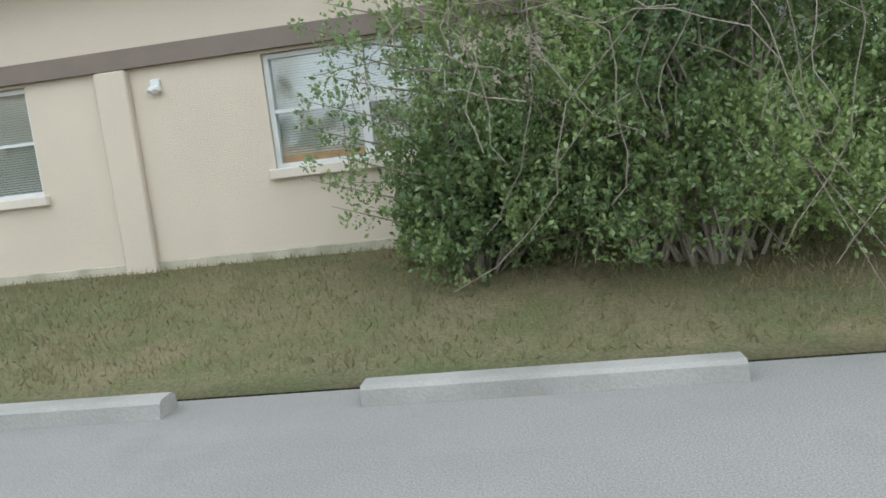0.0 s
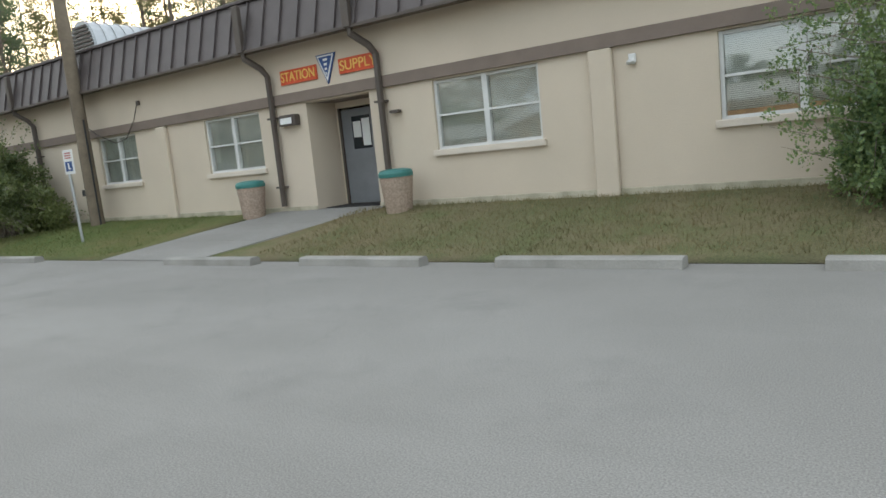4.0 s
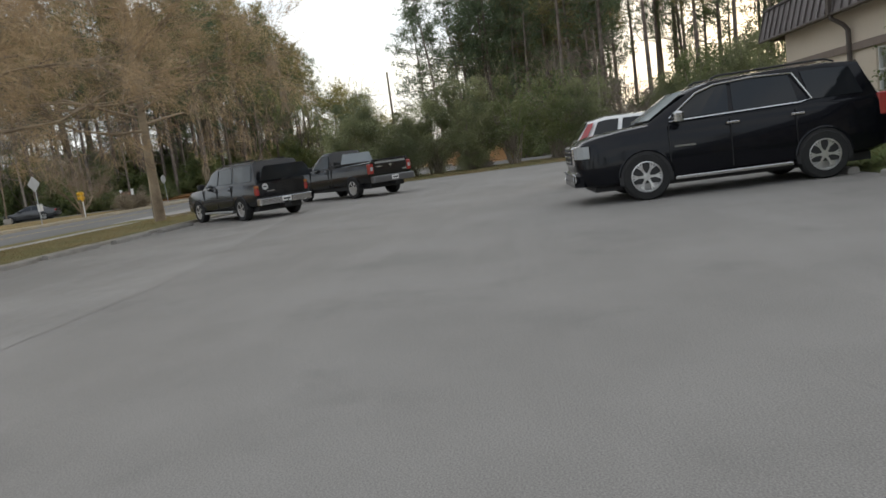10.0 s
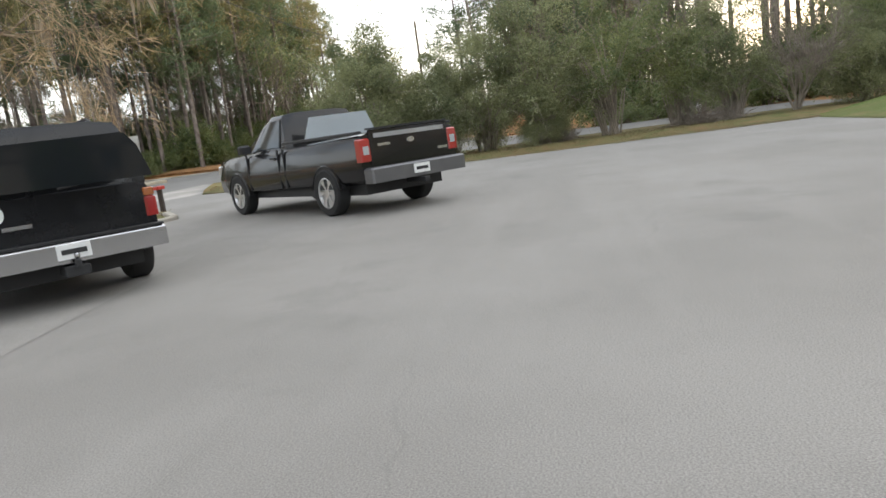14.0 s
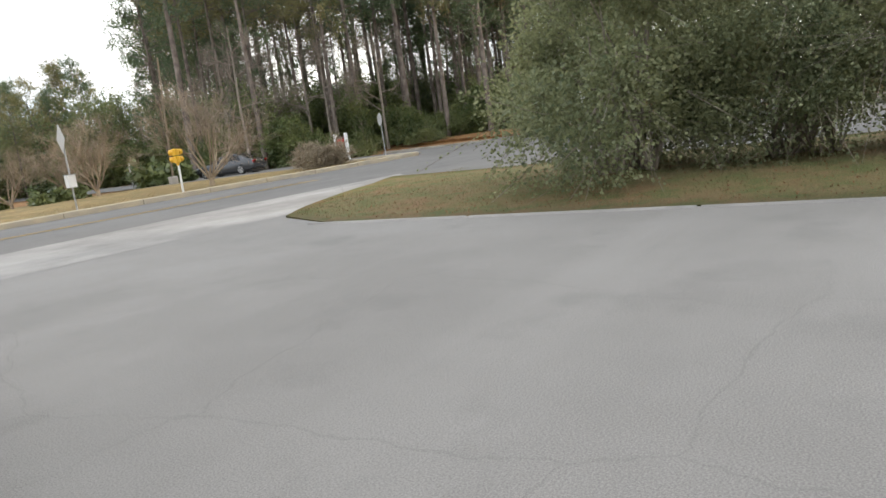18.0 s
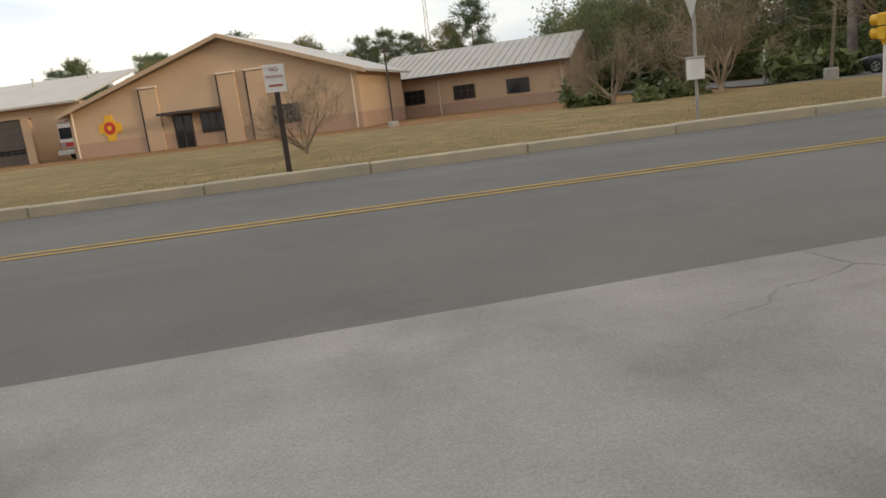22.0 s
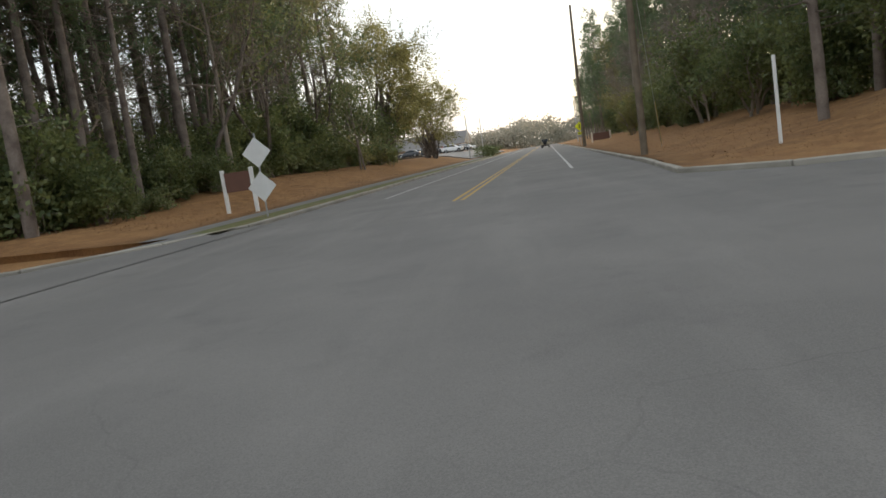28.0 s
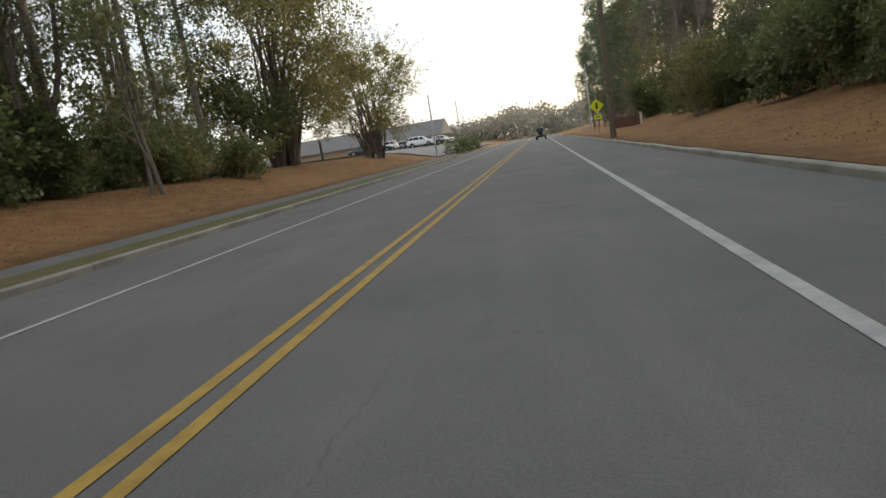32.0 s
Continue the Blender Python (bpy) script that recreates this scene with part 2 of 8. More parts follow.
def asphalt_mat(name, base, dust, dark, crack=0.6, turn=0.0, dusty=0.5, speck=0.22):
    """Old asphalt: pale dust in drifts, streaks worn along the way of travel, dark stains, bright and dark stones, thin wandering cracks."""
    m = bpy.data.materials.new(name)
    m.use_nodes = True
    n, l = m.node_tree.nodes, m.node_tree.links
    p = n["Principled BSDF"]
    p.inputs["Roughness"].default_value, p.inputs["Specular IOR Level"].default_value = 0.88, 0.25
    geo = n.new("ShaderNodeNewGeometry")

    def noise_at(scale, detail, stretch=None, rough=0.6):
        t = n.new("ShaderNodeTexNoise")
        t.inputs["Scale"].default_value, t.inputs["Detail"].default_value, t.inputs["Roughness"].default_value = scale, detail, rough
        src = geo.outputs["Position"]
        if stretch:
            mp = n.new("ShaderNodeMapping")
            mp.inputs["Rotation"].default_value, mp.inputs["Scale"].default_value = (0, 0, turn), stretch
            l.new(src, mp.inputs["Vector"])
            src = mp.outputs["Vector"]
        l.new(src, t.inputs["Vector"])
        return t

    def ramp(src, a, b, lo=0.0, hi=1.0):
        r = n.new("ShaderNodeMapRange")
        for key, value in (("From Min", a), ("From Max", b), ("To Min", lo), ("To Max", hi)):
            r.inputs[key].default_value = value
        l.new(src, r.inputs["Value"])
        return r.outputs["Result"]

    def blend(fac, a, b):
        x = n.new("ShaderNodeMix")
        x.data_type = "RGBA"
        l.new(fac, x.inputs["Factor"])
        for key, value in (("A", a), ("B", b)):
            if isinstance(value, tuple):
                x.inputs[key].default_value = (*value, 1)
            else:
                l.new(value, x.inputs[key])
        return x.outputs["Result"]
    col = blend(ramp(noise_at(0.35, 6).outputs["Fac"], 0.42, 0.66, 0.0, dusty), base, dust)
    col = blend(ramp(noise_at(0.5, 5, (0.18, 1.6, 1.0)).outputs["Fac"], 0.50, 0.72, 0.0, 0.55), col, dust)
    col = blend(ramp(noise_at(0.75, 7).outputs["Fac"], 0.56, 0.70, 0.0, 0.5), col, dark)
    warp = noise_at(1.2, 4)
    add = n.new("ShaderNodeVectorMath")
    add.operation = "MULTIPLY_ADD"
    add.inputs[1].default_value = (0.45, 0.45, 0.0)
    l.new(warp.outputs["Color"], add.inputs[0])
    l.new(geo.outputs["Position"], add.inputs[2])
    vor = n.new("ShaderNodeTexVoronoi")
    vor.feature, vor.voronoi_dimensions = "DISTANCE_TO_EDGE", "2D"
    vor.inputs["Scale"].default_value = 0.34
    l.new(add.outputs["Vector"], vor.inputs["Vector"])
    line = ramp(vor.outputs["Distance"], 0.0015, 0.0045, 1.0, 0.0)
    mask = ramp(noise_at(0.12, 3).outputs["Fac"], 0.47, 0.58, 0.0, crack)
    mul = n.new("ShaderNodeMath")
    mul.operation = "MULTIPLY"
    l.new(line, mul.inputs[0])
    l.new(mask, mul.inputs[1])
    col = blend(mul.outputs["Value"], col, tuple(v * 0.35 for v in dark))
    fine = noise_at(110, 3, None, 0.7)
    hsv = n.new("ShaderNodeHueSaturation")
    l.new(ramp(fine.outputs["Fac"], 0.3, 0.7, 1 - speck, 1 + speck), hsv.inputs["Value"])
    l.new(col, hsv.inputs["Color"])
    l.new(hsv.outputs["Color"], p.inputs["Base Color"])
    b = n.new("ShaderNodeBump")
    b.inputs["Strength"].default_value, b.inputs["Distance"].default_value = 0.12, 0.01
    l.new(fine.outputs["Fac"], b.inputs["Height"])
    l.new(b.outputs["Normal"], p.inputs["Normal"])
    MATS[name] = m
    return m


ASPHALT = asphalt_mat("lot_asphalt", (0.215, 0.205, 0.19), (0.272, 0.26, 0.243), (0.17, 0.163, 0.152), 0.12, 0.15, 0.6, 0.34)
ROAD_M = asphalt_mat("road_asphalt", (0.14, 0.136, 0.128), (0.195, 0.188, 0.176), (0.105, 0.102, 0.098), 0.2, 0.0, 0.5)
STALL_M = asphalt_mat("worn_pale_paving", (0.228, 0.218, 0.203), (0.30, 0.287, 0.268), (0.18, 0.172, 0.16), 0.15, 1.3, 0.75, 0.34)
DUST_M = asphalt_mat("dusty_apron", (0.225, 0.215, 0.20), (0.37, 0.355, 0.33), (0.165, 0.158, 0.148), 0.7, -0.15, 0.9)
LAWN_E = ground_mat("brownish_lawn", ((0.145, 0.135, 0.072), (0.195, 0.155, 0.092), (0.12, 0.13, 0.058)), (0.25, 1.6, 45.0))
LAWN = ground_mat("half_dormant_lawn", ((0.085, 0.12, 0.034), (0.17, 0.14, 0.066), (0.11, 0.13, 0.045)), (0.25, 1.6, 45.0))
DRYLAWN = ground_mat("dormant_lawn", ((0.33, 0.235, 0.11), (0.235, 0.16, 0.075), (0.19, 0.155, 0.07)), (0.3, 1.4, 45.0), patch=(0.40, 0.62))
STRAW = ground_mat("pine_straw_ground", ((0.235, 0.125, 0.053), (0.175, 0.092, 0.04), (0.275, 0.155, 0.066)), (0.2, 1.5, 25.0))
VERGE = ground_mat("verge_grass", ((0.20, 0.175, 0.075), (0.25, 0.185, 0.085), (0.155, 0.15, 0.06)), (0.3, 1.6, 45.0))
HEDGE_GROUND = ground_mat("leafy_hedge_ground", ((0.155, 0.125, 0.058), (0.19, 0.12, 0.062), (0.105, 0.115, 0.042)), (0.35, 1.8, 40.0))
YELLOW_LINE = mat("yellow_road_paint", (0.46, 0.29, 0.055), 0.8, var=0.3, scale=4.0, bump=0.1)
WHITE_LINE = mat("white_road_paint", (0.48, 0.47, 0.45), 0.8, var=0.3, scale=4.0, bump=0.1)
BARK = mat("pine_bark", (0.215, 0.178, 0.15), 0.95, var=0.4, scale=2.0, bump=0.8, bscale=14, col2=(0.11, 0.085, 0.07))
BARK_GREY = mat("grey_bark", (0.297, 0.250, 0.203), 0.95, var=0.3, scale=2.0, bump=0.7, bscale=18)
BARK_TAN = mat("cypress_bark", (0.38, 0.30, 0.205), 0.95, var=0.35, scale=1.5, bump=0.8, bscale=16, col2=(0.19, 0.145, 0.105))
TWIG = mat("bare_twigs", (0.35, 0.275, 0.20), 0.9, var=0.3, scale=1.0, bump=0)
TWIG_GREY = mat("grey_twigs", (0.24, 0.20, 0.165), 0.9, var=0.3, scale=1.0, bump=0)
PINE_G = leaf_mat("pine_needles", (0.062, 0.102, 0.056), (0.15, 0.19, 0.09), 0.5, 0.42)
# Evening sunlight is put into this brighter, yellower needle colour.
PINE_B = leaf_mat("sun_painted_pine_needles", (0.106, 0.125, 0.056), (0.300, 0.256, 0.106), 0.5, 0.42)
OAK_G = leaf_mat("evergreen_leaves", (0.074, 0.111, 0.045), (0.216, 0.243, 0.088), 0.42, 0.42)
OAK_Y = leaf_mat("turning_leaves", (0.11, 0.125, 0.05), (0.38, 0.335, 0.12), 0.5, 0.5)
OLIVE = leaf_mat("olive_green_leaves", (0.092, 0.132, 0.055), (0.255, 0.27, 0.11), 0.5, 0.42)
HOLLY = leaf_mat("glossy_shrub_leaves", (0.068, 0.13, 0.066), (0.32, 0.40, 0.15), 0.22, 0.40)
DEADGRASS = leaf_mat("dead_grass_blades", (0.20, 0.165, 0.12), (0.36, 0.30, 0.21), 0.8, 0.3)
# Distance haze is put into these paler, greyer leaf colours.
HAZE_G = leaf_mat("haze_paled_far_leaves", (0.23, 0.23, 0.185), (0.42, 0.39, 0.31), 0.8, 0.4)
HEDGE_G = leaf_mat("grey_green_leaves", (0.106, 0.135, 0.070), (0.338, 0.344, 0.175), 0.58, 0.4)
GRASS_G = leaf_mat("green_grass_blades", (0.07, 0.12, 0.03), (0.20, 0.19, 0.07), 0.7, 0.3)
GRASS_D = leaf_mat("dry_grass_blades", (0.20, 0.165, 0.07), (0.34, 0.255, 0.13), 0.8, 0.3)
GRASS_M = leaf_mat("half_dormant_grass_blades", (0.12, 0.125, 0.055), (0.26, 0.215, 0.115), 0.8, 0.3)
LITTER = leaf_mat("fallen_leaves", (0.12, 0.06, 0.03), (0.27, 0.15, 0.07), 0.8, 0.1)
RUSTY = leaf_mat("rust_brown_foliage", (0.40, 0.275, 0.155), (0.56, 0.42, 0.25), 0.8)
MOSS = leaf_mat("hanging_moss", (0.30, 0.235, 0.165), (0.40, 0.33, 0.24), 0.9)
BLACK_PAINT = mat("black_car_paint", (0.004, 0.0045, 0.007), 0.25, var=0.1, bump=0, coat=0.3, spec=0.12)
CHAR_PAINT = mat("dark_grey_car_paint", (0.012, 0.0125, 0.014), 0.22, var=0.1, bump=0, coat=0.5, spec=0.2)
BROWN_PAINT = mat("very_dark_pickup_paint", (0.011, 0.0105, 0.011), 0.22, var=0.1, bump=0, coat=0.5, spec=0.2)
WHITE_PAINT = mat("white_car_paint", (0.75, 0.75, 0.74), 0.25, var=0.03, bump=0, coat=1.0)
TAN_PAINT = mat("tan_car_paint", (0.42, 0.36, 0.24), 0.3, var=0.05, bump=0, coat=0.8)
RUBBER = mat("tyre_rubber", (0.018, 0.018, 0.018), 0.85, var=0.25, bump=0.2)
PLASTIC = mat("black_plastic", (0.02, 0.02, 0.021), 0.6, var=0.2)
CHROME = mat("chrome", (0.56, 0.56, 0.57), 0.22, metal=1.0, var=0.05, bump=0)
RIM_M = mat("silver_wheel", (0.70, 0.70, 0.70), 0.3, metal=0.85, var=0.1, bump=0)
CARGLASS = glass_mat("tinted_car_glass", (0.012, 0.014, 0.016))
# Car glass whose pale base colour paints in the reflected sky.
SKYGLASS = glass_mat("sky_painted_car_glass", (0.42, 0.46, 0.48))
RED_LENS = mat("red_lamp_lens", (0.34, 0.025, 0.022), 0.15, var=0.15, bump=0, coat=1.0)
AMBER_LENS = mat("amber_lamp_lens", (0.34, 0.095, 0.015), 0.15, var=0.1, bump=0, coat=1.0)
CLEAR_LENS = mat("clear_lamp_lens", (0.36, 0.38, 0.39), 0.1, var=0.1, bump=0, coat=1.0)
SIGN_RED = mat("orange_red_sign_paint", (0.56, 0.075, 0.02), 0.5, var=0.1)
SIGN_YEL = mat("yellow_sign_lettering", (0.78, 0.50, 0.12), 0.5, var=0.05)
SIGN_BLUE = mat("blue_sign_paint", (0.025, 0.07, 0.22), 0.5, var=0.1)
SIGN_BACK = mat("bare_sign_back", (0.46, 0.46, 0.45), 0.45, metal=0.4, var=0.1)
TEAL = mat("teal_plastic_lid", (0.045, 0.185, 0.165), 0.5, var=0.15)
AGGREGATE = mat("pebbled_concrete", (0.46, 0.355, 0.28), 0.95, var=0.35, scale=30, bump=0.6, bscale=110)
TAN_BLOCK = mat("tan_block_wall", (0.50, 0.36, 0.24), 0.9, var=0.08, scale=0.5, bump=0.3, bscale=30)
ROSE_BLOCK = mat("rose_block_band", (0.41, 0.275, 0.20), 0.9, var=0.1, scale=0.8, bump=0.3, bscale=30)
SEAM_ROOF = mat("pale_metal_roof", (0.46, 0.435, 0.39), 0.45, metal=0.3, var=0.1, scale=0.6)
DARK_GLASS = glass_mat("dark_window_glass", (0.02, 0.024, 0.028))
HYD_YEL = mat("bright_yellow_paint", (0.72, 0.40, 0.02), 0.4, var=0.08)
WOODPOLE = mat("weathered_pole_wood", (0.20, 0.16, 0.115), 0.95, var=0.3, scale=3, bump=0.6, bscale=25)
WOODPALE = mat("pale_pole_wood", (0.40, 0.30, 0.16), 0.95, var=0.25, scale=3, bump=0.5, bscale=25)
BROWN_SIGN = mat("brown_sign_paint", (0.13, 0.06, 0.04), 0.6, var=0.1)
RED_PAINT = mat("red_paint", (0.50, 0.03, 0.02), 0.45, var=0.1)
DARK_METAL = mat("dark_brown_post_paint", (0.045, 0.03, 0.025), 0.5, var=0.2)
FLUO = mat("fluorescent_sign_paint", (0.80, 0.82, 0.02), 0.5, var=0.05)
# Near-black that puts the darkness of unlit rooms into a colour.
ROOM_BLACK = mat("unlit_room_black", (0.012, 0.012, 0.013), 0.8, var=0.1)


# ---- mesh helpers ----
class Geo:
    """Vertices and faces gathered for one mesh."""

    def __init__(self):
        self.v, self.f = [], []

    def add(self, verts, faces, m=None):
        k = len(self.v)
        self.v += [tuple(m @ Vector(p)) for p in verts] if m else [tuple(p) for p in verts]
        self.f += [tuple(i + k for i in f) for f in faces]
        return self

    def box(self, x0, y0, z0, x1, y1, z1, m=None, b=0.0):
        """A box; b: the width of its bevelled vertical and top edges."""
        if not b:
            vs = [(x0, y0, z0), (x1, y0, z0), (x1, y1, z0), (x0, y1, z0), (x0, y0, z1), (x1, y0, z1), (x1, y1, z1), (x0, y1, z1)]
            return self.add(vs, [(3, 2, 1, 0), (4, 5, 6, 7), (0, 1, 5, 4), (1, 2, 6, 5), (2, 3, 7, 6), (3, 0, 4, 7)], m)
        ring = [(x0 + b, y0), (x1 - b, y0), (x1, y0 + b), (x1, y1 - b), (x1 - b, y1), (x0 + b, y1), (x0, y1 - b), (x0, y0 + b)]
        cx, cy = (x0 + x1) / 2, (y0 + y1) / 2
        tx, ty = 1 - 2 * b / max(x1 - x0, 1e-4), 1 - 2 * b / max(y1 - y0, 1e-4)
        vs = [(x, y, z0) for x, y in ring] + [(x, y, z1 - b) for x, y in ring] + [(cx + (x - cx) * tx, cy + (y - cy) * ty, z1) for x, y in ring]
        fs = [tuple(reversed(range(8))), tuple(range(16, 24))]
        for k in (0, 8):
            fs += [(k + i, k + (i + 1) % 8, k + 8 + (i + 1) % 8, k + 8 + i) for i in range(8)]
        return self.add(vs, fs, m)

    def tube(self, pts, radii, n=8, caps=True):
        """A round bar through points, with a radius at each."""
        pts = [Vector(p) for p in pts]
        base, up = len(self.v), None
        for i, p in enumerate(pts):
            d = (pts[min(i + 1, len(pts) - 1)] - pts[max(i - 1, 0)]).normalized()
            if up is None:
                up = Vector((1, 0, 0)) if abs(d.x) < 0.8 else Vector((0, 1, 0))
            s = d.cross(up).normalized()
            up = s.cross(d)
            r = radii[i] if isinstance(radii, (list, tuple)) else radii
            self.v += [tuple(p + (s * math.cos(a) + up * math.sin(a)) * r) for a in (2 * math.pi * k / n for k in range(n))]
        for i in range(len(pts) - 1):
            a = base + i * n
            self.f += [(a + k, a + (k + 1) % n, a + n + (k + 1) % n, a + n + k) for k in range(n)]
        if caps and n > 2:
            self.f += [tuple(base + k for k in reversed(range(n))), tuple(base + (len(pts) - 1) * n + k for k in range(n))]
        return self

    def lathe(self, prof, n=20, m=None):
        """A turned shape about z from (radius, height) pairs."""
        vs = [(r * math.cos(2 * math.pi * k / n), r * math.sin(2 * math.pi * k / n), z) for r, z in prof for k in range(n)]
        fs = [(i * n + k, i * n + (k + 1) % n, (i + 1) * n + (k + 1) % n, (i + 1) * n + k) for i in range(len(prof) - 1) for k in range(n)]
        fs += [tuple(reversed(range(n))), tuple(range((len(prof) - 1) * n, len(prof) * n))]
        return self.add(vs, fs, m)

    def prism(self, ring, a, b, axis=1, m=None):
        """A flat outline of (u, w) pairs pushed from a to b along an axis; u, w are the other two axes in order."""
        def pt(u, w, c):
            return {0: (c, u, w), 1: (u, c, w), 2: (u, w, c)}[axis]
        n = len(ring)
        vs = [pt(u, w, a) for u, w in ring] + [pt(u, w, b) for u, w in ring]
        fs = [tuple(range(n)), tuple(reversed(range(n, 2 * n)))] + [(i, (i + 1) % n, n + (i + 1) % n, n + i) for i in range(n)]
        return self.add(vs, fs, m)

    def mesh(self, name, smooth=False):
        me = bpy.data.meshes.new(name)
        me.from_pydata(self.v, [], self.f)
        me.validate()
        b = bmesh.new()
        b.from_mesh(me)
        bmesh.ops.recalc_face_normals(b, faces=b.faces)
        b.to_mesh(me)
        b.free()
        if smooth:
            me.shade_smooth()
            me.set_sharp_from_angle(angle=radians(38))
        return me


def part(name, geo, material, parent=None, label="", smooth=False, m=None):
    me = geo.mesh(name, smooth) if isinstance(geo, Geo) else geo
    if not me.materials:
        me.materials.append(material)
    ob = new(name, me)
    ob.parent = parent
    if m is not None:
        ob.matrix_basis = m
    if label:
        ob["label"] = label
    return ob


def thing(name, label, category, at=(0, 0, 0), rz=0.0, group="", kind=""):
    ob = new(name)
    ob.empty_display_size = 0.2
    ob.matrix_basis = pose(*at, 0, 0, rz)
    return tagged(ob, label, category, group, kind)


def solid(name, geo, material, label, category, kind="", group="", smooth=False):
    return tagged(part(name, geo, material, None, "", smooth), label, category, group, kind)


def quads(name, verts):
    """A mesh of loose faces of k corners from an array of shape (n, k, 3)."""
    verts = np.asarray(verts, dtype=np.float32)
    n, k = verts.shape[:2]
    me = bpy.data.meshes.new(name)
    me.vertices.add(k * n)
    me.vertices.foreach_set("co", verts.ravel())
    me.loops.add(k * n)
    me.loops.foreach_set("vertex_index", np.arange(k * n, dtype=np.int32))
    me.polygons.add(n)
    me.polygons.foreach_set("loop_start", np.arange(0, k * n, k, dtype=np.int32))
    me.update()
    me.validate()
    return me


def leaves(name, centres, size, width, rng, droop=0.0, spread=1.0, dirs=None, three=False):
    """Leaf blades: a pointed quad (three: a triangle) at each centre, turned at random; dirs: the way each blade points."""
    n = len(centres)
    d = rng.normal(size=(n, 3)) if dirs is None else dirs + rng.normal(size=(n, 3)) * spread
    d[:, 2] -= droop
    d /= np.linalg.norm(d, axis=1)[:, None] + 1e-6
    s = np.cross(d, rng.normal(size=(n, 3)))
    s /= np.linalg.norm(s, axis=1)[:, None] + 1e-6
    k = rng.uniform(0.6, 1.3, (n, 1)) * size
    c = np.asarray(centres)
    if three:
        return quads(name, np.stack([c + s * k * width, c + d * k, c - s * k * width], 1))
    v = np.stack([c, c + d * k * 0.5 + s * k * width, c + d * k, c + d * k * 0.5 - s * k * width], 1)
    return quads(name, v)


# ---- lie of the land ----
def smooth(a, b, t):
    t = min(1.0, max(0.0, (t - a) / (b - a)))
    return t * t * (3 - 2 * t)


def axis_y(x):
    """The centre line of the main road."""
    k = smooth(58, 82, -x)
    return (1 - k) * -26.05 + k * (-23.19 + 0.064 * (-84 - x))


def south_kerb(x):
    k = min(1.0, max(0.0, (-70 - x) / 14))
    return (1 - k) * -30.75 + k * (axis_y(x) - 6.1)


def north_kerb(x):
    k = min(1.0, max(0.0, (-55 - x) / 28))
    return (1 - k) * -20.6 + k * (axis_y(x) + 6.0)


def land(x, y):
    """Height of the open ground."""
    z = -0.05
    if x < -80 and y > north_kerb(x):
        z += (1.5 * smooth(1.0, 13.0, y - north_kerb(x)) + 0.17) * smooth(80, 88, -x)
    if x < -80 and y < south_kerb(x):
        z += (0.45 + 1.0 * smooth(94, 108, -x)) * smooth(1.5, 10.0, south_kerb(x) - y) * smooth(80, 88, -x) + 0.15 * smooth(80, 84, -x)
    if x > -70 and y < -31:
        z += 0.10 * smooth(0.0, 10.0, -31 - y)
    if y > 8:
        z += 0.3 * smooth(8, 20, y)
    return z


def patch(name, a, b, na, nb, lift, material, label, category, rough=0.02, kind="structure", skirt=0.0):
    """A sheet of ground between two polylines, with heights from lift(x, y) and a little unevenness."""
    def along(pts, n):
        seg = [math.dist(p, q) for p, q in zip(pts, pts[1:])]
        out = []
        for i in range(n + 1):
            d, k = sum(seg) * i / n, 0
            while k < len(seg) - 1 and d > seg[k]:
                d -= seg[k]
                k += 1
            t = d / max(seg[k], 1e-6)
            out.append((pts[k][0] + (pts[k + 1][0] - pts[k][0]) * t, pts[k][1] + (pts[k + 1][1] - pts[k][1]) * t))
        return out
    g, pa, pb = Geo(), along(a, na), along(b, na)
    for i in range(na + 1):
        for j in range(nb + 1):
            t = j / nb
            x, y = pa[i][0] * (1 - t) + pb[i][0] * t, pa[i][1] * (1 - t) + pb[i][1] * t
            g.v.append((x, y, lift(x, y) + rough * noise.noise((x * 0.7, y * 0.7, 0)) * (0 < j < nb)))
    w = nb + 1
    g.f = [(i * w + j, (i + 1) * w + j, (i + 1) * w + j + 1, i * w + j + 1) for i in range(na) for j in range(nb)]
    edge = [i * w for i in range(na + 1)] + [na * w + j for j in range(1, w)] + [i * w + nb for i in reversed(range(na))] + [j for j in reversed(range(1, nb))]
    k = len(g.v)
    g.v += [(g.v[e][0], g.v[e][1], g.v[e][2] - skirt) for e in edge] if skirt else []
    ob = solid(name, g, material, label, category, kind, smooth=True)
    if skirt:
        me, n = ob.data, len(edge)
        me.clear_geometry()
        me.from_pydata(g.v, [], g.f + [(edge[i], edge[(i + 1) % n], k + (i + 1) % n, k + i) for i in range(n)])
        me.shade_smooth()
    if sum(p.normal.z for p in ob.data.polygons) < 0:
        ob.data.flip_normals()
    return ob


# one sheet of ground, fine near the place and wide out to the horizon
gx = [-2500, -1200, -600, -400, -300, -240] + [-200 + 3 * i for i in range(84)] + [60, 100, 200, 400, 900, 2500]
gy = [-2500, -1200, -500, -300, -200, -150] + [-120 + 3 * i for i in range(64)] + [80, 110, 200, 400, 900, 2500]
g = Geo()
def under_banks(x, y):
    """The base sheet stays below road, kerbs and banks, which lie on it as sheets of their own."""
    near = -16 < y - north_kerb(x) < 14.5 if y > axis_y(x) else -15 < y - south_kerb(x) < 10
    return land(x, y) - (0.16 if x < (-79 if y > axis_y(x) else -80.0) and near else 0.0)


g.v = [(x, y, under_banks(x, y)) for x in gx for y in gy]
w = len(gy)
g.f = [(i * w + j, (i + 1) * w + j, (i + 1) * w + j + 1, i * w + j + 1) for i in range(len(gx) - 1) for j in range(w - 1)]
solid("ground", g, STRAW, "brown leaf and pine straw litter under the woods", "ground", "structure", smooth=True)

